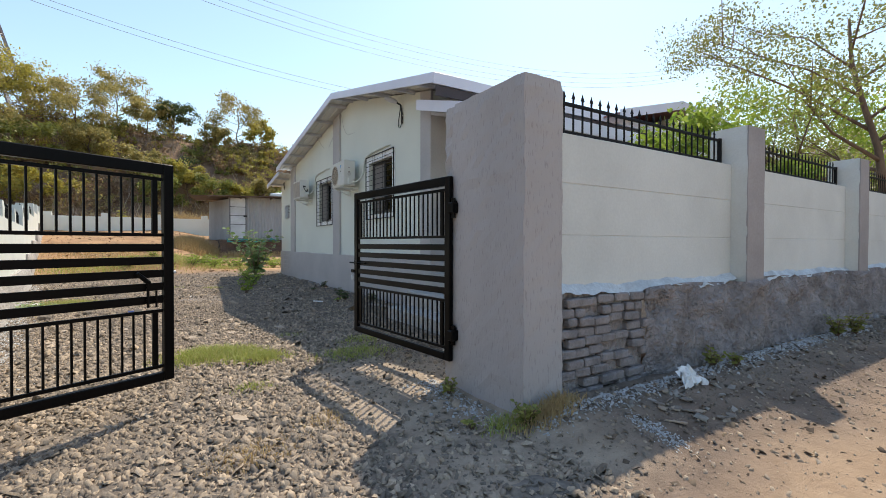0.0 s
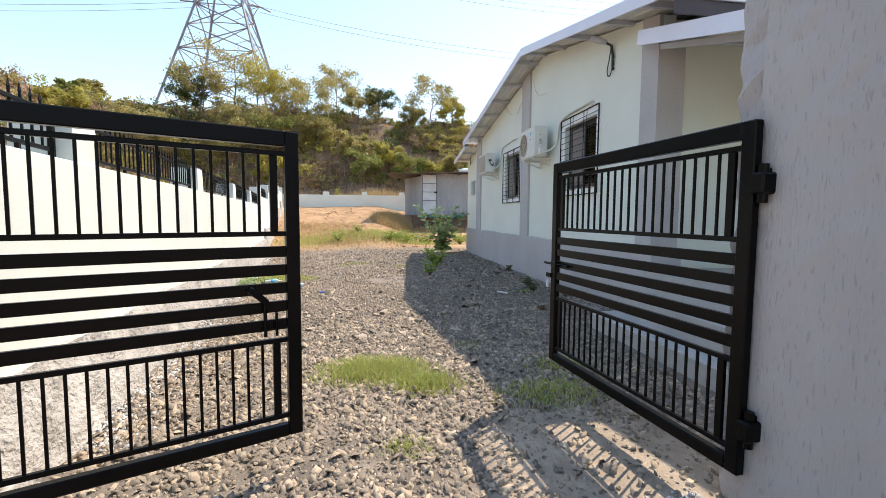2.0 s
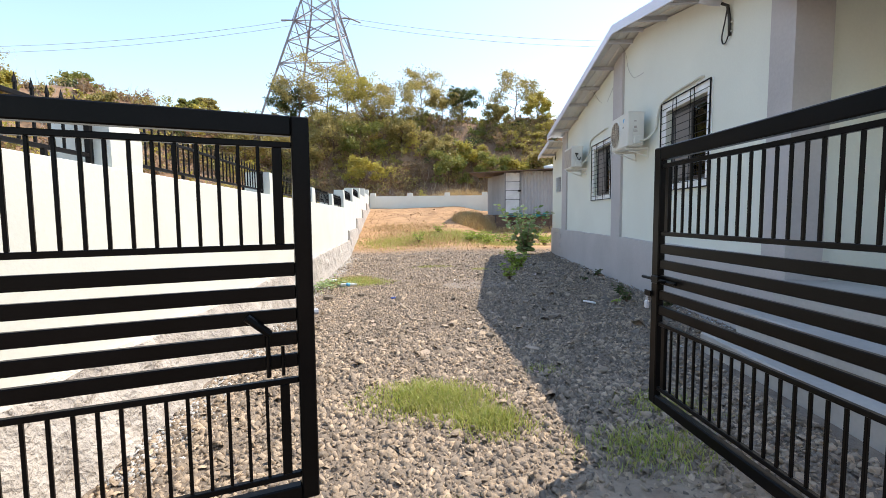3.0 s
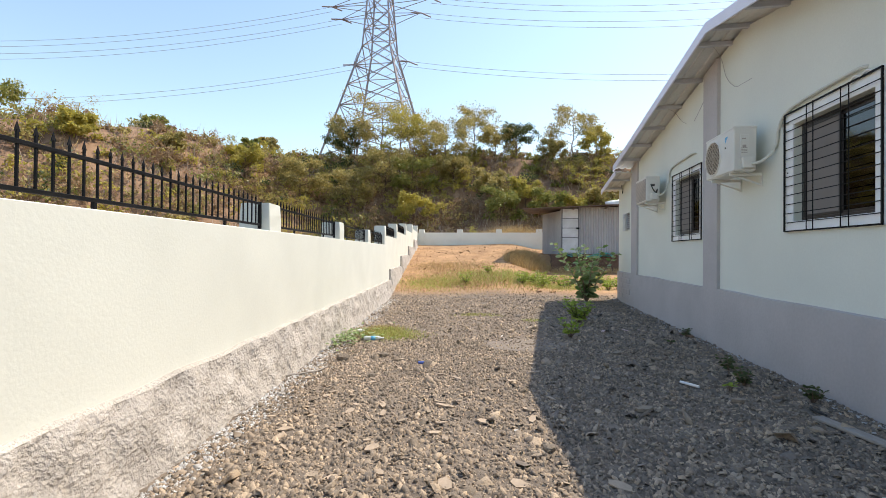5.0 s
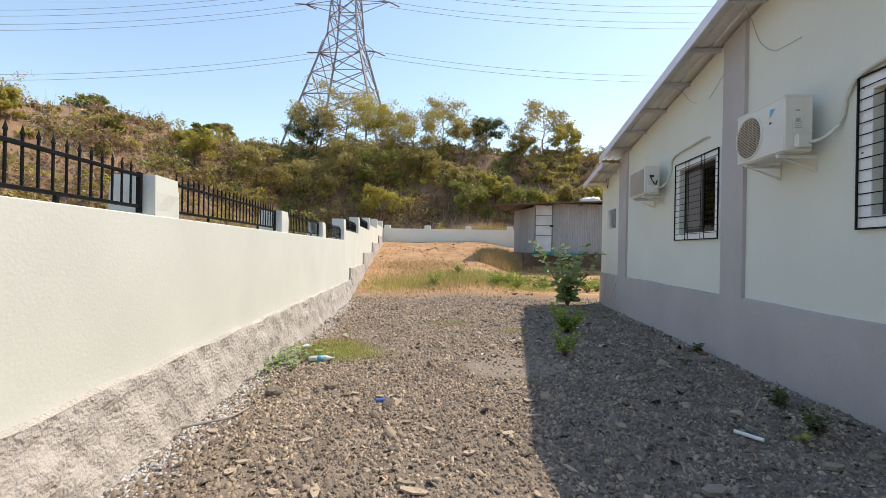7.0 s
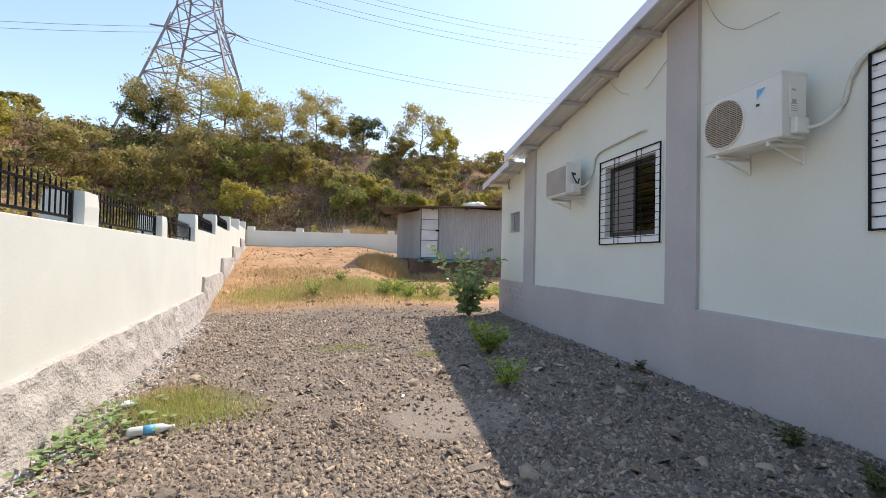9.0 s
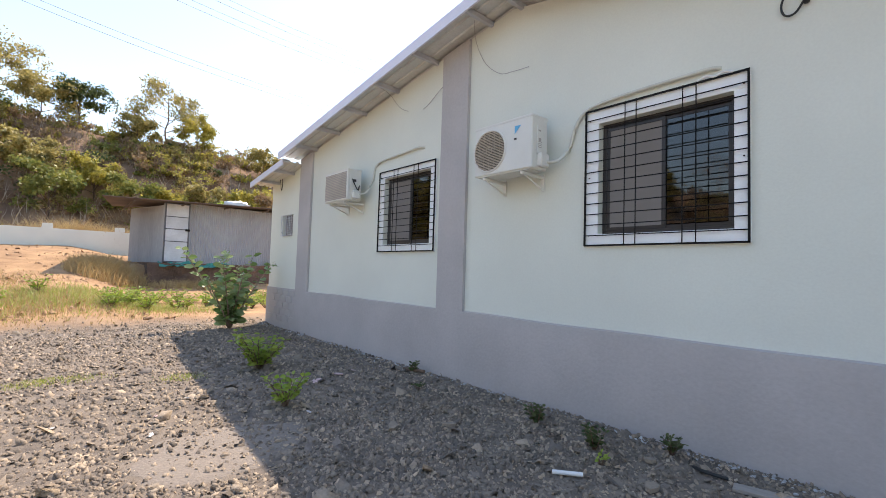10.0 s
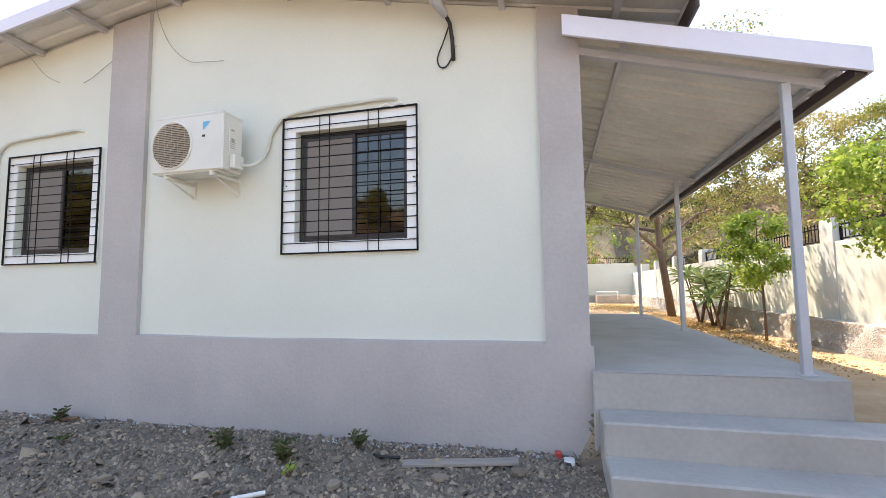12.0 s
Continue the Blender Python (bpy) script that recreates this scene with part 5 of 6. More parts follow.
def stones(name, x, y, size, material, label, seed, sink=0.25, flat=0.5):
    """Angular stones, each eight corners knocked about, lying on the ground."""
    r = np.random.default_rng(seed)
    k = len(x)
    v = np.repeat(CUBE[None], k, 0) * (1 + 1.25 * (r.random((k, 8, 3)) - 0.5))
    v[:, 4:, :2] *= r.uniform(0.45, 0.9, (k, 1, 1))
    v *= (size[:, None] * np.stack([r.uniform(0.7, 1.3, k), r.uniform(0.5, 1.0, k), flat * r.uniform(0.5, 1.1, k)], 1))[:, None] * 0.5
    a = r.uniform(0, 6.28, k)
    tilt = np.clip(r.normal(size=(k, 2)) * 0.5, -0.8, 0.8)
    c, s = np.cos(a)[:, None], np.sin(a)[:, None]
    vx, vy = v[:, :, 0] * c - v[:, :, 1] * s, v[:, :, 0] * s + v[:, :, 1] * c
    vz = v[:, :, 2] + vx * tilt[:, :1] + vy * tilt[:, 1:]
    z0 = height(x, y) + size * flat * (0.5 - sink) + size * 0.12 * r.normal(size=k)
    vs = np.stack([vx + x[:, None], vy + y[:, None], vz + z0[:, None]], -1).reshape(-1, 3)
    fs = (CUBE_F[None] + 8 * np.arange(k)[:, None, None]).reshape(-1, 4)
    return single(name, quick_mesh(name, vs, fs, material), None, label, "gravel", kind="stuff")


def scatter(n, x0, x1, y0, y1, seed, keep):
    r = np.random.default_rng(seed)
    x, y = r.uniform(x0, x1, n), r.uniform(y0, y1, n)
    m = r.random(n) < keep(x, y)
    return x[m], y[m], np.random.default_rng(seed + 1).random(m.sum())


def in_yard(x, y):
    left = lw_x(y) + 0.22
    ok = (x > left) & (x < 4.4) & ~((x > 3.35) & (y < 6.65) & (y > 2.2)) & ~((x > 2.3) & (y < 2.95))
    ok = ok & ((((x - 1.05) / 0.75) ** 2 + ((y - 11.35) / 0.65) ** 2 > 1) | (np.sin(91 * x) * np.sin(87 * y) > 0.35 - 0.25 * np.sin(3 * x + 2 * y)))
    return ok & ~((np.abs(x - 2.57) < 0.25) & (np.abs(y - 2.35) < 0.6))


x, y, u = scatter(84000, -2.2, 4.2, 0.2, 8.0, 100, lambda x, y: in_yard(x, y) * (0.62 + 0.4 * bumps(x, y, 1.2)) * smooth01((8.0 - y) / 3.5) * smooth01((y - 0.1) / 0.8) * (1 - 0.86 * smooth01((x - 1.0) / 0.5) * smooth01((4.7 - y) / 0.9) * smooth01((y - 1.0) / 0.5)))
stones("coarse_gravel", x, y, 0.015 + 0.046 * u ** 2.6, STONE, "angular crushed stone strewn thickly by the gate", 101)
x, y, u = scatter(140000, -4.0, 4.4, 0.5, 12.0, 110, lambda x, y: in_yard(x, y) * (0.8 + 0.35 * bumps(x, y, 1.5)) * smooth01((y - 0.5) / 1.2) * smooth01((12.6 - y) / 2.0) * (1 - 0.8 * smooth01((x - 1.0) / 0.5) * smooth01((4.7 - y) / 0.9)))
stones("fine_gravel", x, y, 0.013 + 0.032 * u ** 2.4, STONE_FINE, "fine dark crushed stone over the yard", 111, flat=0.62)
x, y, u = scatter(40000, -5.2, 4.4, 10.6, 20.6, 113, lambda x, y: in_yard(x, y) * (0.8 + 0.35 * bumps(x, y, 1.5)) * smooth01((y - 10.4) / 2.0) * smooth01((20.6 - y) / 1.2))
stones("fine_gravel", x, y, 0.018 + 0.036 * u ** 2.2, STONE_FINE, "fine dark crushed stone towards the slope", 114, flat=0.62)
x, y, u = scatter(1500, -4.5, 4.3, 4.0, 20.0, 120, lambda x, y: in_yard(x, y) * 0.8)
stones("scattered_rubble", x, y, 0.04 + 0.09 * u ** 3.0, STONE, "larger loose stones among the gravel", 121, 0.35, 0.42)
x, y, u = scatter(26000, 1.2, 12.0, -2.5, 1.75, 130, lambda x, y: 0.25 + 0.7 * smooth01((y - 0.2) / 1.0))
stones("roadside_grit", x, y, 0.007 + 0.03 * u ** 3, STONE_FINE, "grit and small stones beside the road", 131)
x, y, u = scatter(1500, 0.6, 4.3, 6.8, 19.5, 125, lambda x, y: in_yard(x, y) * (0.4 + 0.5 * bumps(x, y, 1.1)))
stones("stone_flakes", x, y, 0.035 + 0.075 * u ** 2.6, mat("dark_stone_flake", (0.17, 0.142, 0.12), 0.85, 0.25, 3, 50, 0.4, 0.006, island=(0.27, 0.22, 0.178)), "flat dark stone flakes along the house", 126, 0.2, 0.25)
r = np.random.default_rng(140)
n = 12500
yy = r.uniform(4.0, 19.0, n)
off = np.abs(r.normal(0, 0.17, n))
stones("lime_crumbs", lw_x(yy) + 0.2 + off, yy, 0.01 + 0.026 * r.random(n) ** 2.5, LIME, "white lime and cement crumbs along the wall's foot", 141)
n = 4200
xx = r.uniform(2.3, 9.0, n)
stones("lime_crumbs", xx, 1.66 - np.abs(r.normal(0, 0.1, n)), 0.007 + 0.022 * r.random(n) ** 2.5, LIME, "white lime crumbs along the front wall's foot", 142)
n = 700
stones("lime_crumbs", 2.3 - np.abs(r.normal(0, 0.16, n)), r.uniform(1.75, 3.05, n), 0.008 + 0.024 * r.random(n) ** 2.5, LIME, "white cement crumbs round the gate pillar", 143)
n = 900
yy = r.uniform(6.7, 19.7, n)
stones("cement_crumbs", 4.36 - np.abs(r.normal(0, 0.07, n)), yy, 0.01 + 0.03 * r.random(n) ** 2, LIME, "pale cement crumbs at the foot of the house wall", 144)
x, y, u = scatter(3500, -6.3, 3.2, 20.5, 36.8, 150, lambda x, y: (x > lw_x(y) + 0.3) * (0.4 + 0.4 * bumps(x, y, 2)))
stones("soil_clods", x, y, 0.03 + 0.12 * u ** 3, mat("red_soil_clod", (0.42, 0.25, 0.14), 0.95, 0.25, 3, 30, 0.5, 0.01), "clods on the red soil slope", 151)


def patch_slab(name, cx, cy, rx, ry, material, label, seed, lift=0.012):
    """An irregular thin crust on the ground."""
    r = np.random.default_rng(seed)
    n = 40
    ph = r.uniform(0, 6.28, 4)
    ang = np.linspace(0, 2 * math.pi, n, endpoint=False)
    k = 1 + 0.1 * np.sin(2 * ang + ph[0]) + 0.08 * np.sin(3 * ang + ph[1]) + 0.06 * np.sin(7 * ang + ph[2]) + 0.04 * np.sin(11 * ang + ph[3])
    vs, fs = [(cx, cy, zat(cx, cy) + lift)], []
    for q in (0.35, 0.7, 0.95, 1.0):
        for a, kk in zip(ang, k):
            x, y = cx + rx * kk * q * math.cos(a), cy + ry * kk * q * math.sin(a)
            vs.append((x, y, zat(x, y) + (lift if q < 1 else -0.02)))
    fs += [(0, 1 + i, 1 + (i + 1) % n) for i in range(n)]
    for j in range(3):
        fs += [(1 + j * n + i, 1 + (j + 1) * n + i, 1 + (j + 1) * n + (i + 1) % n, 1 + j * n + (i + 1) % n) for i in range(n)]
    return single(name, Geo().add(vs, fs), material, label, "ground patch", kind="structure", smooth=True)


patch_slab("concrete_patch", 1.05, 11.35, 0.72, 0.6, PALE_CONCRETE, "pale patch of spilt concrete set in the gravel", 3, 0.004)
patch_slab("concrete_patch", 1.75, 0.98, 0.3, 0.2, mat("grey_road_concrete", (0.23, 0.195, 0.16), 0.9, 0.3, 3, 30, 0.6, 0.01), "worn grey concrete by the roadside", 4, 0.003)
n = 500
r = np.random.default_rng(77)
stones("lime_spill", r.normal(2.95, 0.05, n), r.normal(1.1, 0.11, n), 0.005 + 0.012 * r.random(n), LIME, "spill of white lime crumbs on the dirt", 146)
x, y, u = scatter(4200, 2.2, 12.0, -1.8, 1.7, 160, lambda x, y: 0.2 + 0.8 * smooth01((y - 0.1) / 1.0))
stones("roadside_leaf_litter", x, y, 0.012 + 0.04 * u ** 2.5, mat("dry_fallen_leaf", (0.28, 0.2, 0.13), 0.9, 0.25, 4, 60, 0.2, 0.004, island=(0.1, 0.07, 0.05)), "dry brown leaf litter and chips beside the front wall", 161, 0.35, 0.16)
r = np.random.default_rng(171)
n = 40
stones("cement_flakes", r.normal(3.7, 0.5, n), r.normal(1.3, 0.2, n), 0.03 + 0.055 * r.random(n), mat("pale_cement_flake", (0.38, 0.34, 0.3), 0.9, 0.2, 4, 50, 0.4, 0.006, island=(0.28, 0.25, 0.21)), "flat pale flakes of broken cement on the dirt", 172, 0.3, 0.16)


# ---- hillside scrub ----
def scrub(name, n, box, keep, seed, label, per=380, size=0.24, rad=(0.7, 2.0), mats=(LEAF_OLIVE, LEAF_YELLOW, LEAF_DARK, LEAF_MID, LEAF_BROWN), weights=(0.33, 0.21, 0.06, 0.09, 0.31), trim=None):
    """Bushes over a slope: bare twigs fan out of one foot, and each carries a small spray of leaves with gaps between."""
    r = np.random.default_rng(seed)
    x, y = r.uniform(box[0], box[1], n * 3), r.uniform(box[2], box[3], n * 3)
    m = r.random(n * 3) < keep(x, y)
    x, y = x[m][:n], y[m][:n]
    k = len(x)
    rd = r.uniform(rad[0], rad[1], k) * (0.7 + 0.6 * r.random(k))
    if trim:
        rd = rd * trim(x, y)
    z = height(x, y)
    vs, fs, sl, base = [], [], [], 0
    kinds = r.choice(len(mats), k, p=weights)
    for i in range(k):
        tips = int(r.integers(13, 24))
        foot = np.array([x[i], y[i], z[i] - 0.05])
        d = r.normal(size=(tips, 3)) * np.array([1, 1, 0.8]) + np.array([0, 0, 0.45])
        d[:, 2] = np.abs(d[:, 2])
        d /= np.linalg.norm(d, axis=1)[:, None]
        c = foot + d * (rd[i] * r.uniform(0.45, 1.25, tips))[:, None]
        v, f = leaves(c, [[rd[i] * q] * 3 for q in r.uniform(0.14, 0.34, tips)], per // tips, size, int(r.integers(1 << 30)), 0.6, 0.05)
        side = np.cross(c - foot, r.normal(size=(tips, 3)))
        side = side / np.linalg.norm(side, axis=1)[:, None] * 0.018
        mid = (c + foot) / 2 + r.normal(size=(tips, 3)) * rd[i] * 0.08
        tv = np.stack([np.repeat(foot[None], tips, 0), mid - side, c, mid + side], 1).reshape(-1, 3)
        tf = np.arange(4 * tips).reshape(-1, 4) + len(v)
        vs += [v, tv]
        fs += [f + base, tf + base]
        base += len(v) + len(tv)
        sl += [np.full(len(f), kinds[i]), np.full(tips, len(mats))]
    return single(name, quick_mesh(name, np.concatenate(vs), np.concatenate(fs), list(mats) + [BARK_PALE], np.concatenate(sl)), None, label, "scrub", kind="stuff")


def twigs(name, n, box, keep, seed, label, tall, material, wide=0.018):
    """Thin bare stems standing out of a slope."""
    r = np.random.default_rng(seed)
    x, y = r.uniform(box[0], box[1], n), r.uniform(box[2], box[3], n)
    m = r.random(n) < keep(x, y)
    x, y = x[m], y[m]
    k = len(x)
    p = np.stack([x, y, height(x, y) - 0.05], 1)
    h = tall * r.uniform(0.4, 1.2, k)
    tip = p + np.stack([r.normal(0, 0.35, k) * h, r.normal(0, 0.35, k) * h, h], 1)
    side = r.normal(size=(k, 3)) * np.array([1, 1, 0])
    side = side / np.linalg.norm(side, axis=1)[:, None] * wide
    mid = (p + tip) / 2 + r.normal(size=(k, 3)) * 0.06 * h[:, None]
    vs = np.stack([p - side, p + side, mid + side * 0.7, mid - side * 0.7, tip], 1).reshape(-1, 3)
    o = 5 * np.arange(k)[:, None]
    fs = np.concatenate([o + np.array([0, 1, 2, 3])])
    f2 = o + np.array([3, 2, 4, 4])
    me = bpy.data.meshes.new(name)
    me.from_pydata(vs.tolist(), [], fs.tolist() + [q[:3] for q in f2.tolist()])
    me.materials.append(material)
    return single(name, me, None, label, "scrub", kind="stuff")


reach = hill_reach
def low_crest(x, y):
    """Bushes stay low where the crest stands bare against the sky."""
    return 1 - 0.38 * smooth01((reach(x, y) - 7) / 5) * np.maximum(smooth01((-20.0 - x) / 4), smooth01((x + 4.0) / 5))


def bare_bank(x, y):
    """One where the cut bank shows its red earth."""
    return np.exp(-(((x + 6.0) / 4.2) ** 2 + ((y - 43.4) / 1.9) ** 2))


scrub("hillside_scrub", 430, (-26, 23, 39.6, 58), lambda x, y: (reach(x, y) < 17) * (0.35 + 0.65 * smooth01((reach(x, y) - 2.5) / 4)) * (0.85 + 0.4 * bumps(x, y, 4)) * (1 - bare_bank(x, y)), 31, "dusty olive and yellowing scrub on the hillside", per=450, size=0.19, rad=(0.7, 1.9), trim=low_crest)
scrub("hillside_scrub", 560, (-62, -13, 4, 58), lambda x, y: (reach(x, y) > -2.5) * (reach(x, y) < 17) * (0.85 + 0.4 * bumps(x, y, 4)), 37, "dusty scrub on the hill beyond the side wall", per=190, size=0.23, rad=(0.8, 1.8), trim=low_crest)
scrub("hillside_scrub", 80, (-24, 22, 46, 60), lambda x, y: (reach(x, y) > 9) * (reach(x, y) < 20) * (0.9 + 0.3 * bumps(x, y, 5)), 36, "denser scrub along the crest of the hill", per=460, size=0.19, rad=(0.7, 1.6), trim=low_crest)
scrub("dry_bank_scrub", 90, (-16, 16, 39.8, 45), lambda x, y: 0.35 + 0.6 * bare_bank(x, y), 38, "brown dried brush hanging on the cut bank", per=190, size=0.13, rad=(0.5, 1.2), mats=(LEAF_BROWN, LEAF_OLIVE, DRY), weights=(0.55, 0.2, 0.25))
scrub("garden_woods", 170, (33, 62, -26, 34), lambda x, y: (reach(x, y) > -1.5) * 0.95, 32, "green woods behind the garden wall", per=460, size=0.26, rad=(1.8, 3.8), mats=(LEAF_MID, LEAF_BRIGHT, LEAF_OLIVE, LEAF_DARK, LEAF_BROWN), weights=(0.38, 0.14, 0.28, 0.1, 0.1))
TWIG = mat("grey_brown_dry_twig", (0.48, 0.38, 0.29), 0.9, 0.25, 2, 20, 0.0)
twigs("hillside_twigs", 14000, (-60, 22, 14, 62), lambda x, y: (reach(x, y) > -1) * (reach(x, y) < 14) * (y > 39.0 - 20 * (x < -11)), 33, "bare grey-brown twigs low on the hillside", 1.7, TWIG, 0.02)
twigs("hillside_dry_grass", 14000, (-60, 22, 14, 60), lambda x, y: (reach(x, y) > -2) * (reach(x, y) < 16) * (y > 38.2 - 20 * (x < -11)) * (0.5 + 0.6 * bumps(x, y, 3)), 34, "dry straw-coloured grass on the hillside", 0.8, DRY, 0.03)
SKY = [(-4.0, 55, 5.4, LEAF_OLIVE, 1), (-1.4, 52, 3.6, LEAF_OLIVE, 2), (0.9, 53, 3.4, LEAF_DARK, 3), (6.9, 53, 5.2, LEAF_OLIVE, 4), (9.2, 52, 3.0, LEAF_YELLOW, 5), (-14.5, 53, 7.2, LEAF_OLIVE, 6), (-17.5, 52, 5.4, LEAF_OLIVE, 21), (-11.8, 51, 6.2, LEAF_YELLOW, 22), (4.6, 51, 2.6, LEAF_OLIVE, 23), (-6.5, 50, 5.4, LEAF_OLIVE, 24),
       (-9.5, 54, 4.6, LEAF_YELLOW, 7), (-19.5, 53, 4.4, LEAF_DARK, 8), (-27, 50, 2.0, LEAF_OLIVE, 9), (-36, 44, 2.5, LEAF_MID, 10), (-45, 36, 3.6, LEAF_MID, 11), (-46, 30, 3.0, LEAF_YELLOW, 12), (14.5, 50, 3.0, LEAF_OLIVE, 14)]
for x, y, tall, m, s in SKY:
    tree("hill_tree", (x, y, zat(x, y) - 0.1), tall * 1.26, tall * 0.47, m, s, "thin dusty tree with a sparse crown on the hill", 0.2, 72, 0.28, BARK, tall * 0.016, group="hill trees", limbs=10, clump=0.12)
SLOPE = [(-16, 46, 5.0, LEAF_OLIVE), (-12.5, 47.5, 5.6, LEAF_OLIVE), (-9.5, 47, 4.6, LEAF_MID), (-8.5, 43.5, 3.4, LEAF_YELLOW), (-1.5, 46, 3.4, LEAF_OLIVE), (-0.5, 43.5, 3.6, LEAF_MID), (1.8, 45.5, 2.8, LEAF_YELLOW), (3.8, 44, 3.4, LEAF_MID), (6.0, 44.5, 2.6, LEAF_YELLOW),
         (8.6, 45.0, 2.8, LEAF_OLIVE), (11.5, 44.5, 3.2, LEAF_YELLOW), (13.5, 44, 3.6, LEAF_BROWN), (-20, 44, 4.6, LEAF_OLIVE), (-24, 41, 3.0, LEAF_YELLOW), (-28, 37, 1.6, LEAF_OLIVE), (-31, 31, 2.6, LEAF_YELLOW), (-34, 25, 2.8, LEAF_OLIVE), (-36, 18, 2.6, LEAF_OLIVE), (-26, 45, 1.6, LEAF_MID), (-5.5, 48.5, 3.6, LEAF_OLIVE), (9.8, 43.2, 3.2, LEAF_BRIGHT)]
for i, (x, y, tall, m) in enumerate(SLOPE):
    tree("slope_tree", (x, y, zat(x, y) - 0.1), tall, tall * 0.46, m, 400 + i, "leafy dusty tree growing on the hillside", 0.21, 72, 0.15, BARK, tall * 0.018, group="hillside trees", limbs=10, clump=0.11)
for x, y, tall, seed in ((-41, 40, 3.4, 42), (-43.5, 38, 3.9, 43)):
    tree("bare_tree", (x, y, zat(x, y) - 0.1), tall, tall * 0.45, LEAF_OLIVE, seed, "nearly bare thin tree on the crest of the hill", 0.17, 9, 0.3, BARK_PALE, 0.07, group="hill trees", limbs=9)
tree("bare_tree", (-47, 24, zat(-47, 24) - 0.1), 6.0, 2.6, LEAF_BROWN, 41, "nearly bare thin tree on the hill", 0.22, 7, 0.3, BARK_PALE, 0.09, group="hill trees", limbs=9)

# ---- garden ----
for i, (x, y, tall, m) in enumerate(((44, -20, 8.5, LEAF_MID), (46, -15, 8.0, LEAF_OLIVE), (45, -10, 7.0, LEAF_MID), (47, -5, 6.5, LEAF_YELLOW), (44, -1, 5.0, LEAF_OLIVE), (42, -25, 8.0, LEAF_OLIVE), (40, -14, 6.5, LEAF_MID), (39, -19, 6.5, LEAF_BRIGHT), (46, 4, 4.5, LEAF_MID))):
    tree("woodland_tree", (x, y, zat(x, y) - 0.1), tall, tall * 0.4, m, 700 + i, "leafy tree on the wooded slope behind the garden wall", 0.24, 80, 0.2, BARK, tall * 0.02, group="woodland trees", limbs=11, clump=0.13)
tree("garden_tree", (17.4, 3.0, 0.75), 9.2, 4.7, LEAF_MID, 52, "wide-branched garden tree with brown bark and feathery leaves", 0.085, 330, 0.24, BARK, 0.15, lean=(-0.1, 0.12), limbs=14, flat=0.5, clump=0.085)
tree("young_tree", (6.65, 2.95, 0.75), 3.6, 0.62, LEAF_BRIGHT, 53, "young garden tree with bright green leaves", 0.08, 75, 0.5, BARK, 0.035, group="young garden trees", limbs=9, clump=0.19)
tree("young_tree", (10.25, 2.95, 0.75), 3.2, 0.52, LEAF_BRIGHT, 54, "slim young garden tree with bright leaves beside the wall", 0.085, 75, 0.35, BARK, 0.03, group="young garden trees", limbs=9, clump=0.18)
tree("garden_shade_tree", (24.0, 7.9, zat(24.0, 7.9)), 10.2, 3.5, LEAF_BRIGHT, 57, "tall leafy bright green tree at the far end of the garden", 0.17, 130, 0.25, BARK, 0.14, limbs=12, clump=0.15)
tree("roadside_tree", (34.0, 6.6, zat(34.0, 6.6)), 5.4, 2.3, LEAF_MID, 56, "dense green tree standing behind the garden wall", 0.18, 90, 0.12, BARK, 0.09, limbs=10, clump=0.19)


def oval(p, along, up, length, wide):
    """A leaf blade of six corners folded on its midrib."""
    along, up = Vector(along).normalized(), Vector(up)
    side = along.cross(up)
    side = side.normalized() if side.length > 1e-4 else Vector((1, 0, 0))
    nrm = side.cross(along)
    p = Vector(p)
    a, b = p + along * length * 0.35 - nrm * length * 0.02, p + along * length * 0.75 - nrm * length * 0.05
    return [p, a + side * wide * 0.5 + nrm * wide * 0.12, b + side * wide * 0.42 + nrm * wide * 0.1, p + along * length - nrm * length * 0.12, b - side * wide * 0.42 + nrm * wide * 0.1, a - side * wide * 0.5 + nrm * wide * 0.12], [(0, 1, 2, 3), (0, 3, 4, 5)]


def leafy_plant(name, at, stems, tall, leaf, wide, material, seed, label, spread=0.35, step=0.09, bark=BARK, buds=False, group="", category="plant"):
    r = random.Random(seed)
    root = thing(name, at, label, category, group)
    wood, blades, bud = Geo(), Geo(), Geo()
    for s in range(stems):
        az = 6.283 * s / stems + r.uniform(-0.4, 0.4)
        h = tall * r.uniform(0.55, 1.0)
        out = spread * h * r.uniform(0.3, 1.0)
        pts = [Vector((math.cos(az) * out * q ** 1.2, math.sin(az) * out * q ** 1.2, h * q - 0.03)) for q in (0, 0.25, 0.5, 0.75, 1)]
        wood.tube(pts, [0.011 * tall + 0.003, 0.01 * tall + 0.002, 0.008 * tall + 0.002, 0.006 * tall + 0.002, 0.003], 5)
        n = int(h / step)
        for i in range(2, n + 1):
            q = i / n
            k = min(int(q * 4), 3)
            p = pts[k].lerp(pts[k + 1], q * 4 - k)
            for e in (0, 1):
                a2 = i * 1.57 + e * 3.14 + r.uniform(-0.4, 0.4)
                rise = r.uniform(-0.15, 0.7)
                v, f = oval(p, (math.cos(a2), math.sin(a2), rise), (r.gauss(0, 0.9), r.gauss(0, 0.9), 1.0), leaf * r.uniform(0.7, 1.15) * (1.1 - 0.4 * q), wide * r.uniform(0.8, 1.1) * (1.1 - 0.4 * q))
                blades.add(v, f)
        if buds and s % 2 == 0:
            for _ in range(14):
                c = pts[-1] + Vector((r.gauss(0, 0.06), r.gauss(0, 0.06), r.gauss(0.02, 0.04)))
                bud.tube([c, c + Vector((0, 0, 0.02))], 0.014, 5)
    part("stem", wood, bark, root, smooth=True)
    part("foliage", blades, material, root)
    if buds:
        tagged(part("flower_buds", bud, PALE_BUD, root), "pale flower buds", kind="stuff")
    return root


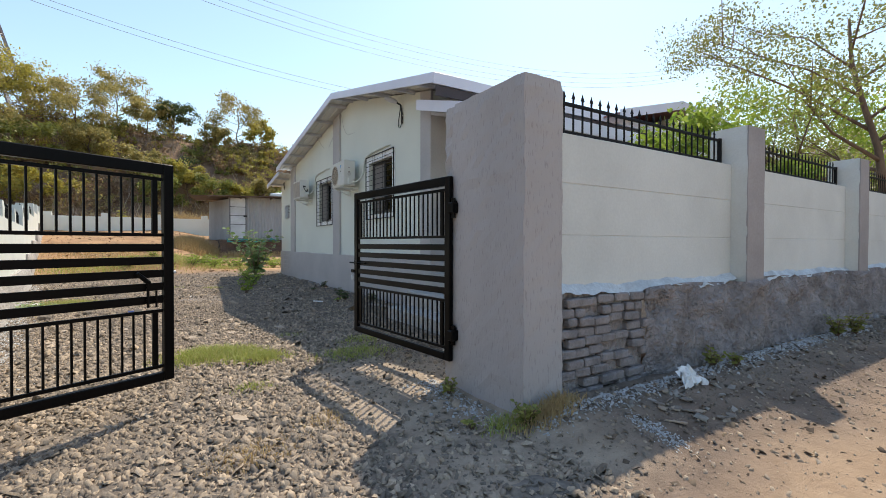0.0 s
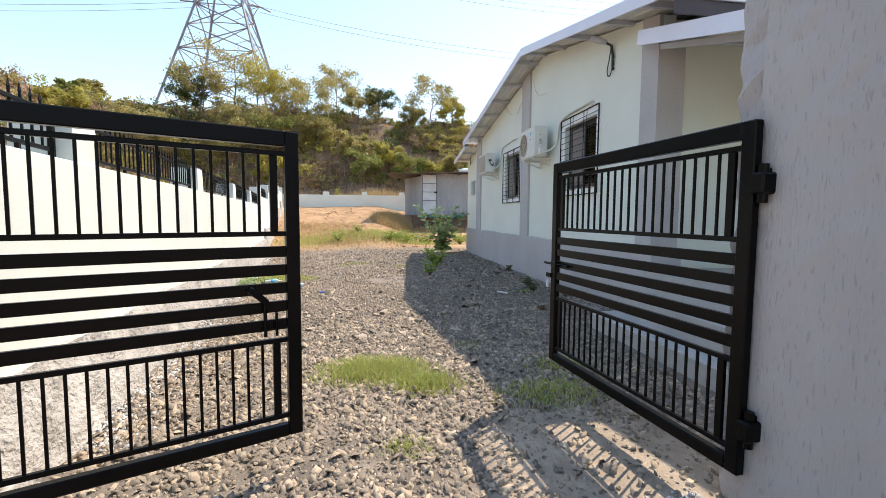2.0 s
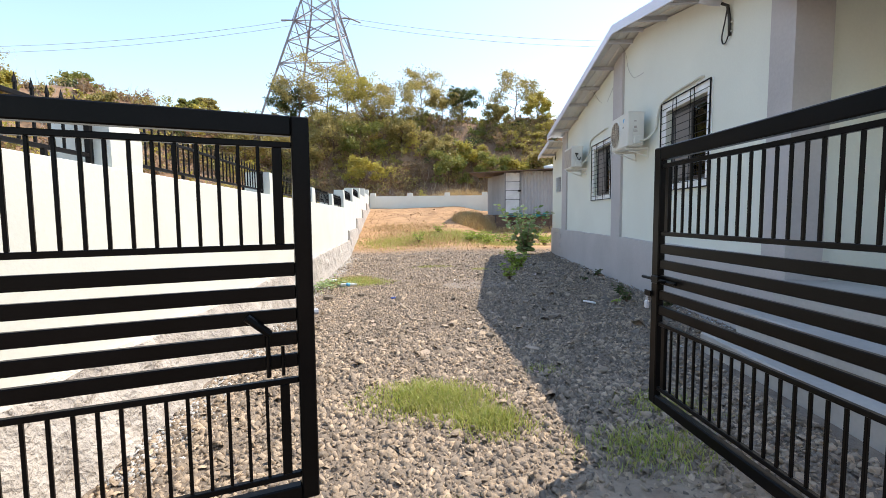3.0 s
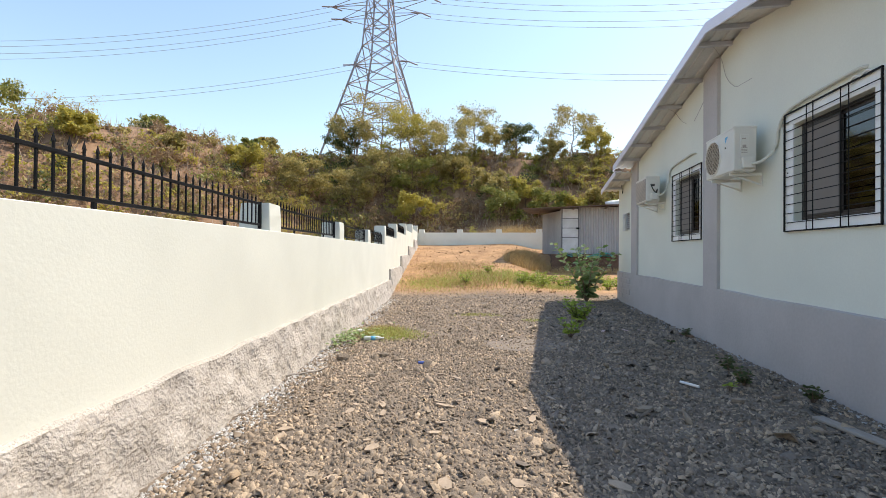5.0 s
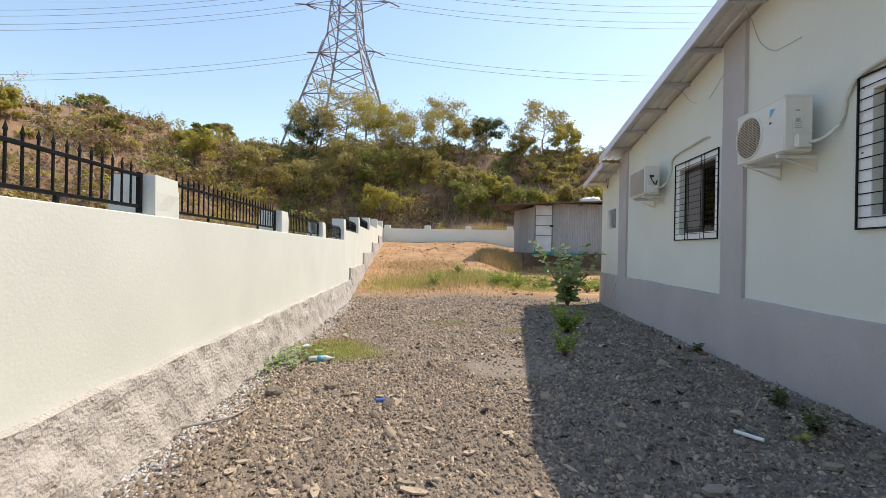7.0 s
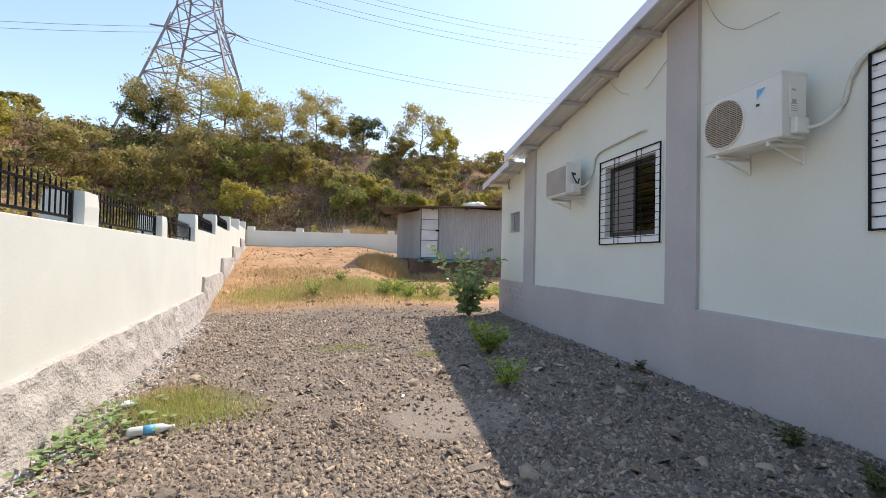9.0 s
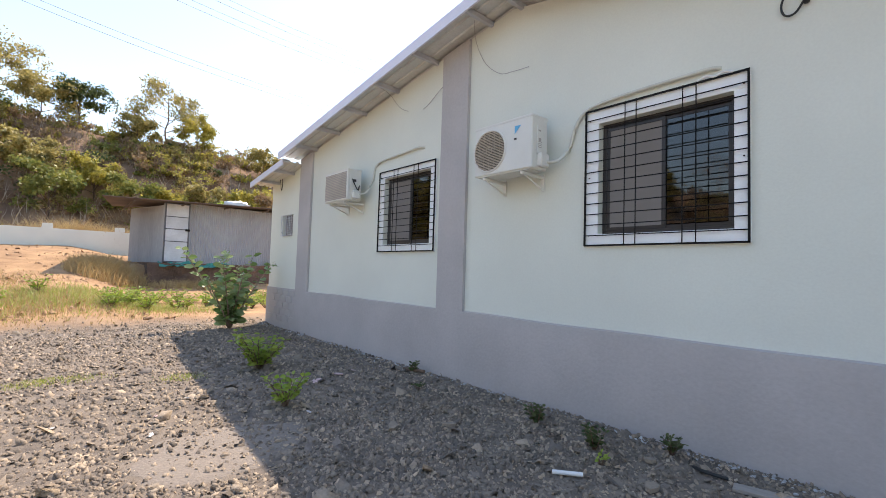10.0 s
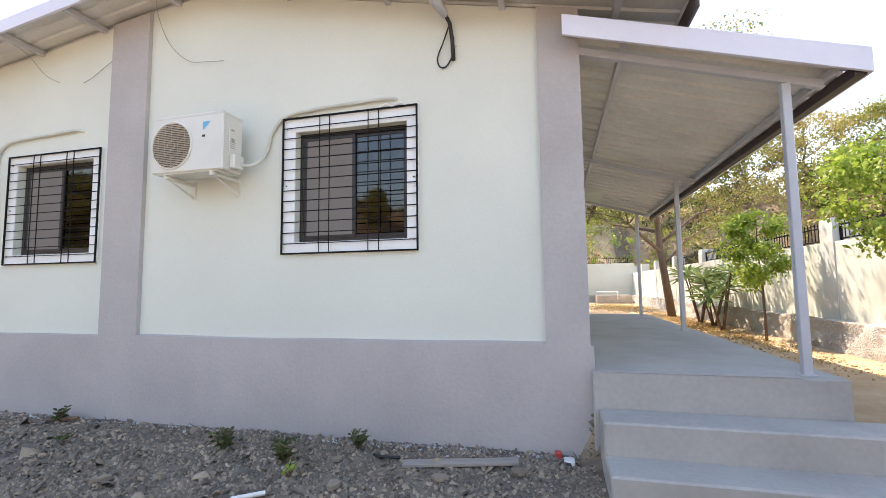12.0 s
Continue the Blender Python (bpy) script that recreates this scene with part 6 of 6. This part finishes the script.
def on(x, y, lift=0.0):
    return (x, y, zat(x, y) + lift)


leafy_plant("milkweed_shrub", on(3.25, 19.0), 11, 2.05, 0.29, 0.19, LEAF_BROAD, 61, "tall milkweed shrub with broad grey-green leaves and pale buds", 0.66, 0.11, BARK_PALE, True)
leafy_plant("weed_bush", on(2.36, 14.3), 26, 0.6, 0.13, 0.075, LEAF_BRIGHT, 62, "low bright green weed bush in the gravel", 1.0, 0.06, group="yard weeds")
leafy_plant("weed_bush", on(1.92, 12.2), 12, 0.45, 0.12, 0.07, LEAF_BRIGHT, 63, "small bright green weed in the gravel", 0.8, 0.06, group="yard weeds")
for i, (x, y, h) in enumerate(((3.66, 9.35, 0.26), (3.8, 10.1, 0.25), (4.12, 8.85, 0.2), (3.4, 9.14, 0.12), (4.2, 12.75, 0.2), (3.62, 11.9, 0.12))):
    leafy_plant("wall_weed", on(x, y), 12, h, 0.08, 0.045, LEAF_DARK if i != 3 else LEAF_BRIGHT, 70 + i, "small green weed growing at the house wall's foot", 0.6, 0.04, group="wall weeds")
for i, (x, y, h, m) in enumerate(((2.2, 2.6, 0.16, LEAF_MID), (2.3, 1.72, 0.2, LEAF_MID), (4.9, 1.5, 0.15, LEAF_MID), (4.7, 1.62, 0.2, LEAF_MID), (7.6, 1.5, 0.3, LEAF_MID), (8.1, 1.45, 0.32, LEAF_MID), (1.95, 1.9, 0.1, LEAF_MID))):
    leafy_plant("roadside_weed", on(x, y), 12, h, 0.07, 0.04, m, 80 + i, "small green weed at the front wall's foot", 0.6, 0.035, group="roadside weeds")
for i in range(34):
    r = random.Random(900 + i)
    x, y = r.uniform(-2.6, 4.6), r.uniform(21.8, 26.5)
    if i < 24:
        x, y = r.uniform(0.5, 6.5), r.uniform(23.0, 26.5)
    leafy_plant("slope_weed", on(x, y), 14, r.uniform(0.28, 0.6), 0.13, 0.07, LEAF_BRIGHT, 100 + i, "fresh green weed clump at the foot of the slope", 1.1, 0.08, group="slope weeds")
for i, (x, y, s) in enumerate(((12.5, 3.0, 1.0), (13.6, 2.85, 0.85), (14.6, 2.9, 1.0))):
    r = random.Random(i)
    root = thing("rosette_shrub", (x, y, 0.72), "grey-green rosette shrub with long drooping leaves beside the garden wall", "shrub", "rosette shrubs")
    wood, bl = Geo(), Geo()
    for b in range(4):
        az = b * 1.6 + r.random()
        tip = Vector((math.cos(az) * 0.5 * s, math.sin(az) * 0.35 * s, r.uniform(0.8, 1.5) * s))
        wood.tube([(0, 0, -0.05), tip * 0.5, tip], [0.035, 0.025, 0.018], 6)
        for q in range(22):
            a2 = q * 2.4
            v, f = oval(tip, (math.cos(a2), math.sin(a2), r.uniform(-0.4, 1.0)), (0, 0, 1), 0.55 * s, 0.1 * s)
            bl.add(v, f)
    part("stem", wood, BARK, root, smooth=True)
    part("foliage", bl, LEAF_BROAD, root)


def turf(name, cx, cy, rx, ry, n, tall, material, seed, label, wide=0.004):
    """Grass blades in an uneven patch."""
    r = np.random.default_rng(seed)
    a, q = r.uniform(0, 6.28, n), np.sqrt(r.random(n)) * (0.75 + 0.3 * np.sin(3 * r.uniform(0, 6.28, n)))
    x, y = cx + rx * q * np.cos(a) + r.normal(0, 0.03, n), cy + ry * q * np.sin(a) + r.normal(0, 0.03, n)
    ok = x > lw_x(y) + 0.1
    x, y, q = x[ok], y[ok], q[ok]
    k = len(x)
    h = tall * r.uniform(0.4, 1.2, k) * (1.15 - 0.6 * np.abs(q))
    p = np.stack([x, y, height(x, y) - 0.01], 1)
    lean = r.normal(0, 0.45, (k, 2)) * h[:, None]
    tip = p + np.concatenate([lean, h[:, None]], 1)
    mid = p + np.concatenate([lean * 0.3, 0.6 * h[:, None]], 1)
    sd = r.normal(size=(k, 3)) * np.array([1, 1, 0])
    sd = sd / np.linalg.norm(sd, axis=1)[:, None] * wide
    vs = np.stack([p - sd, p + sd, mid + sd * 0.8, mid - sd * 0.8, tip], 1).reshape(-1, 3)
    o = 5 * np.arange(k)[:, None]
    me = bpy.data.meshes.new(name)
    me.from_pydata(vs.tolist(), [], (o + np.array([0, 1, 2, 3])).tolist() + (o + np.array([3, 2, 4])).tolist())
    me.materials.append(material)
    return single(name, me, None, label, "grass", kind="stuff")


GRASSY = [(0.55, 5.1, 0.66, 0.46, 3000, 0.13, GRASS), (1.0, 4.75, 0.4, 0.3, 1300, 0.12, GRASS), (2.05, 4.45, 0.6, 0.4, 1000, 0.09, GRASS), (2.4, 5.1, 0.5, 0.35, 600, 0.08, GRASS), (-1.65, 11.95, 0.95, 0.6, 2000, 0.11, GRASS), (-1.7, 12.0, 1.0, 0.65, 500, 0.1, DRY),
          (-2.0, 12.6, 0.7, 0.6, 700, 0.12, DRY), (-1.9, 12.4, 0.8, 0.6, 1500, 0.12, GRASS), (-0.1, 14.9, 0.8, 0.35, 900, 0.06, GRASS), (1.3, 14.3, 0.4, 0.3, 400, 0.06, GRASS), (0.75, 3.7, 0.25, 0.2, 350, 0.06, GRASS), (0.55, 2.3, 0.4, 0.3, 500, 0.05, DRY), (1.1, 2.6, 0.3, 0.25, 300, 0.05, DRY),
          (2.5, 1.7, 0.4, 0.18, 900, 0.11, DRY), (2.2, 1.8, 0.3, 0.2, 400, 0.08, GRASS), (0.2, 1.5, 0.35, 0.3, 400, 0.05, GRASS), (1.6, 5.9, 0.3, 0.25, 250, 0.05, GRASS)]
for i, (cx, cy, rx, ry, n, h, m) in enumerate(GRASSY):
    turf("grass_patch", cx, cy, rx, ry, n, h, m, 200 + i, "short grass growing through the gravel" if m != DRY else "dry straw grass in the gravel")
turf("slope_grass", 0.6, 23.4, 4.6, 2.6, 6000, 0.2, GRASS, 230, "thin green grass at the foot of the slope", 0.008)
turf("slope_grass", -2.4, 22.2, 2.6, 1.7, 2600, 0.14, GRASS, 237, "thin green grass by the side wall", 0.008)
turf("slope_dry_grass", -0.8, 22.8, 5.2, 3.0, 5500, 0.16, DRY, 231, "dry grass at the foot of the slope", 0.008)
turf("slope_dry_grass", -2.6, 26.5, 3.4, 2.6, 3500, 0.14, DRY, 238, "sparse dry grass up the slope", 0.009)
turf("slope_dry_grass", 1.5, 29.0, 1.3, 1.6, 6500, 0.75, DRY, 232, "tall dry grass mound beside the shed", 0.012)
turf("slope_dry_grass", 4.5, 28.4, 3.0, 0.9, 1300, 0.35, DRY, 233, "dry grass on the bank below the shed", 0.01)
turf("back_dry_grass", 2.5, 38.6, 6.5, 0.9, 7000, 1.5, DRY, 234, "tall dry grass behind the back wall", 0.015)
turf("garden_litter", 14, 3.2, 9, 0.7, 4000, 0.05, DRY, 235, "dry leaf litter along the garden wall", 0.02)
turf("garden_litter", 24, 4.0, 6, 2.2, 4000, 0.05, DRY, 236, "dry leaf litter under the garden trees", 0.025)
cr = thing("creeper", on(-2.45, 11.6), "low creeper with rounded green leaves along the wall's foot", "creeper")
r = random.Random(77)
bl, wd = Geo(), Geo()
for _ in range(420):
    x, y = r.gauss(-0.05, 0.36), r.gauss(-0.2, 0.5)
    if x < lw_x(11.6 + y) + 0.25 + 2.45:
        continue
    h = r.uniform(0.03, 0.15)
    v, f = oval((x, y, h), (r.gauss(0, 1), r.gauss(0, 1), 0.25), (0, 0, 1), r.uniform(0.05, 0.09), r.uniform(0.05, 0.085))
    bl.add(v, f)
    if _ % 4 == 0:
        wd.tube([(x, y, -0.02), (x * 0.98, y * 0.98, h)], 0.003, 4)
part("foliage", bl, LEAF_BROAD, cr)
tagged(part("stem", wd, LEAF_MID, cr), kind="stuff")

# ---- loose things on the ground ----
def shard(name, x, y, a, b, t, turn, material, label, category, seed, group=""):
    """A flat broken piece with an irregular outline."""
    r = random.Random(seed)
    n = 6
    out = [(a * 0.5 * math.cos(6.283 * i / n + 0.5) * r.uniform(0.75, 1.2), b * 0.5 * math.sin(6.283 * i / n + 0.5) * r.uniform(0.75, 1.2)) for i in range(n)]
    ob = single(name, Geo().prism(out, "z", 0, t), material, label, category, group)
    ob.matrix_basis = pose(x, y, zat(x, y) + 0.012, r.uniform(-9, 9), r.uniform(-9, 9), turn)
    return ob


TILES = [(0.15, 7.98, 0.22, 0.11), (0.57, 7.62, 0.14, 0.12), (1.04, 7.76, 0.15, 0.08), (-0.52, 7.92, 0.22, 0.06), (-0.8, 7.88, 0.1, 0.08), (0.18, 7.5, 0.12, 0.08), (0.16, 7.28, 0.16, 0.1), (-0.8, 7.7, 0.16, 0.09), (-0.84, 9.98, 0.17, 0.09),
         (-1.82, 8.84, 0.15, 0.08), (1.12, 9.5, 0.17, 0.07), (0.84, 9.03, 0.15, 0.08), (-0.3, 6.9, 0.2, 0.12), (0.4, 6.4, 0.16, 0.1), (0.9, 6.5, 0.15, 0.1), (-0.9, 8.7, 0.14, 0.08), (0.5, 8.6, 0.13, 0.07), (-1.2, 7.0, 0.15, 0.1), (0.55, 2.95, 0.15, 0.1), (1.6, 6.6, 0.18, 0.1)]
for i, (x, y, a, b) in enumerate(TILES):
    shard("tile_shard", x, y, a, b, 0.012, 37 * i, TILE, "broken beige tile lying on the gravel", "tile", 300 + i, "tile shards")
for i in range(34):
    r = random.Random(1300 + i)
    x, y = r.uniform(-1.7, 1.5), r.uniform(5.6, 10.5)
    shard("tile_shard", x, y, r.uniform(0.05, 0.17), r.uniform(0.04, 0.09), 0.012, r.uniform(0, 360), TILE if i % 3 else STONE, "broken beige tile lying on the gravel", "tile", 1300 + i, "tile shards")
for i, (x, y) in enumerate(((2.71, 13.05), (3.17, 13.26))):
    shard("pink_tile_shard", x, y, 0.22, 0.13, 0.01, 20 + 60 * i, PINK, "broken pinkish tile on the dark gravel", "tile", 330 + i, "pink tile shards")
for i in range(14):
    r = random.Random(340 + i)
    shard("slate_shard", r.gauss(3.45, 0.2), r.gauss(1.18, 0.16), r.uniform(0.06, 0.13), r.uniform(0.04, 0.08), 0.008, r.uniform(0, 360), PALE_CONCRETE if i % 3 else TILE, "thin grey broken tile piece by the wall", "tile", 340 + i, "roadside tile pieces")
for i, (x, y, a, b) in enumerate(((3.29, 8.67, 0.16, 0.12), (2.5, 10.9, 0.17, 0.1), (1.9, 9.3, 0.14, 0.1), (3.0, 10.6, 0.18, 0.1), (2.2, 8.2, 0.2, 0.12), (3.6, 7.9, 0.16, 0.1), (3.8, 8.9, 0.12, 0.1))):
    shard("stone_slab", x, y, a, b, 0.03, 50 * i, STONE, "flat grey stone lying on the gravel", "stone", 360 + i, "flat stones")
for i, (x, y, s) in enumerate(((-1.79, 9.94, 0.2), (-2.0, 13.3, 0.16), (3.83, 7.3, 0.14), (-1.2, 10.2, 0.14), (1.15, 7.1, 0.11), (-1.0, 9.0, 0.1))):
    g = Geo()
    r = random.Random(i)
    bm = bmesh.new()
    bmesh.ops.create_icosphere(bm, subdivisions=2, radius=s / 2)
    for v in bm.verts:
        v.co *= r.uniform(0.8, 1.15)
        v.co.z *= 0.65
    me = bpy.data.meshes.new("loose_stone")
    bm.to_mesh(me)
    bm.free()
    me.materials.append(STONE if i != 1 else TILE)
    single("loose_stone", me, None, "rough brown stone lying on the gravel", "stone", "loose stones", at=on(x, y, s * 0.2))
bt = thing("plastic_bottle", on(-1.78, 11.42, 0.06), "empty clear plastic bottle with a blue label lying on the grass", "bottle")
bt.rotation_euler = (0, 0, radians(18))
prof = [(-0.17, 0.0), (-0.17, 0.03), (-0.15, 0.042), (-0.03, 0.042), (0.06, 0.042), (0.1, 0.04), (0.15, 0.018), (0.18, 0.016)]
CLEAR = mat("cloudy_clear_plastic", (0.66, 0.7, 0.68), 0.18, 0.08, 9, 60, 0.2, 0.003)
part("body", Geo().tube([(a, 0, 0) for a, b in prof], [max(b, 0.002) for a, b in prof], 14), CLEAR, bt, smooth=True)
part("label", Geo().tube([(-0.045, 0, 0), (0.045, 0, 0)], 0.0435, 14), BLUE, bt, "blue paper label", smooth=True)
part("cap", Geo().tube([(0.18, 0, 0), (0.2, 0, 0)], 0.018, 10), PLASTIC, bt, smooth=True)
sack("paper_scrap", on(-2.35, 12.3, 0.02), (0.09, 0.07, 0.03), 12, PLASTIC, "crumpled white paper on the grass", "litter")
r = np.random.default_rng(9)
vs = []
for j in range(9):
    q = j / 8
    for i in range(12):
        w = (i / 11 - 0.5) * (0.34 - 0.24 * q + 0.1 * (q > 0.8))
        vs.append((w + 0.012 * r.normal(), 0.13 * q - 0.04 + 0.012 * r.normal(), 0.03 + 0.12 * q * (1 - (w / 0.2) ** 2) + 0.018 * r.normal() - 0.02 * (j == 0)))
g = Geo().add(vs, [(j * 12 + i, j * 12 + i + 1, (j + 1) * 12 + i + 1, (j + 1) * 12 + i) for j in range(8) for i in range(11)])
low = len(vs)
g.add([(x, y + 0.05 + 0.05 * (z > 0.08), 0.004) for x, y, z in vs], [(j * 12 + i, (j + 1) * 12 + i, (j + 1) * 12 + i + 1, j * 12 + i + 1) for j in range(8) for i in range(11)])
single("plastic_bag", g, PLASTIC, "crumpled white plastic bag dropped on the dirt", "bag", at=on(3.97, 1.42, 0.0))
pl = single("plank", Geo().box(-0.5, 0.5, -0.06, 0.06, 0, 0.03, 0.005), WOOD, "grey weathered timber plank lying on the gravel", "plank")
pl.matrix_basis = pose(3.92, 7.8, zat(3.92, 7.8) + 0.015, 0, 2, 100)
single("plastic_pipe_piece", Geo().tube([(2.9, 9.28, zat(2.9, 9.28) + 0.03), (3.05, 9.1, zat(3.05, 9.1) + 0.03)], 0.017, 10), PLASTIC, "short white plastic pipe piece on the gravel", "pipe")
single("hose_piece", Geo().tube(curve_points([(3.97, 8.62, zat(3.97, 8.62) + 0.02), (3.9, 8.5, zat(3.9, 8.5) + 0.035), (3.95, 8.36, zat(3.95, 8.36) + 0.02)]), 0.014, 8), CABLE, "bent piece of black hose on the gravel", "hose")
single("stick", Geo().tube(curve_points([on(-2.21, 8.86, 0.02), on(-2.0, 9.0, 0.03), on(-1.85, 9.15, 0.03), on(-1.79, 9.38, 0.04)]), 0.012, 6), WOOD, "bent grey stick lying at the wall's foot", "stick")
single("stick", Geo().tube([on(4.15, 12.95, 0.03), on(4.25, 12.55, 0.04)], 0.025, 6), BARK, "short dark piece of wood by the house", "stick")
single("drink_can", Geo().tube([on(-0.53, 9.7, 0.03), on(-0.42, 9.72, 0.03)], 0.022, 10), mat("blue_tin", (0.08, 0.13, 0.42), 0.35, 0.1, 8, 60, 0.0), "small blue can lying on the gravel", "can")
single("red_scrap", Geo().box(4.27, 4.34, 6.95, 7.01, zat(4.3, 6.98), zat(4.3, 6.98) + 0.06, 0.01), mat("red_plastic", (0.6, 0.07, 0.06), 0.5, 0.1, 8, 60, 0.0), "small red plastic scrap beside the house corner", "litter")
single("white_block", Geo().box(4.14, 4.26, 6.84, 6.93, zat(4.2, 6.9) - 0.01, zat(4.2, 6.9) + 0.04, 0.008), PLASTIC, "small white broken block beside the steps", "litter")
for i in range(34):
    r = random.Random(500 + i)
    x, y = r.uniform(-2.4, 4.1), r.uniform(5.5, 17)
    if x < lw_x(y) + 0.35:
        continue
    m = (PLASTIC, PALE_CONCRETE, LIME, PINK)[i % 4]
    shard("litter_scrap", x, y, r.uniform(0.03, 0.1), r.uniform(0.025, 0.05), 0.006, r.uniform(0, 360), m, "small pale scrap of rubbish among the gravel", "litter", 500 + i, "litter scraps")
tank = thing("garden_tank", (29.3, 3.7, 0.74), "low grey cement tank with a white pipe by the garden wall", "tank")
g = Geo()
g.box(-0.5, 0.5, -1.1, 0.9, 0, 0.55, 0.02)
part("body", g, ROUGH, tank)
part("pipe", Geo().tube([(-0.3, 0.9, 0.75), (-0.3, -0.3, 0.75), (-0.55, -0.3, 0.7), (-0.55, -0.3, 0.3)], 0.04, 8), PLASTIC, tank, "white plastic pipe")


# ---- exposed bricks in the front wall's base ----
BR = [Geo().box(-w / 2, w / 2, -0.04, 0.04, -0.037, 0.037, 0.012).mesh("brick", BRICK) for w in (0.2, 0.17, 0.11)]
r = random.Random(8)
for row in range(10):
    x = 2.78 + (0.09 if row % 2 else 0.0)
    z = 0.46 + row * 0.086
    while x < 3.92 - 0.07 * (row % 3):
        k = r.choice((0, 0, 1, 2))
        w = (0.2, 0.17, 0.11)[k]
        if r.random() < 0.92:
            b = part("brick", BR[k], None, brick_bed)
            b.matrix_basis = pose(x + w / 2, 1.872 - r.uniform(-0.016, 0.016), z + r.uniform(-0.01, 0.01), r.uniform(-2.5, 2.5), r.uniform(-2.5, 2.5), r.uniform(-2.5, 2.5))
        x += w + r.uniform(0.004, 0.03)
# unplastered blocks in the far end of the house plinth
BL = Geo().box(-0.012, 0.012, -0.17, 0.17, -0.075, 0.075, 0.01).mesh("block", MAUVE)
for row in range(5):
    for i in range(5):
        y = 18.1 + i * 0.37 + (0.18 if row % 2 else 0)
        if y < 19.7 and r.random() < 0.85:
            b = part("block", BL, None, house)
            b.location = Vector((WX - 0.024, y, 0.62 + row * 0.17)) - HB
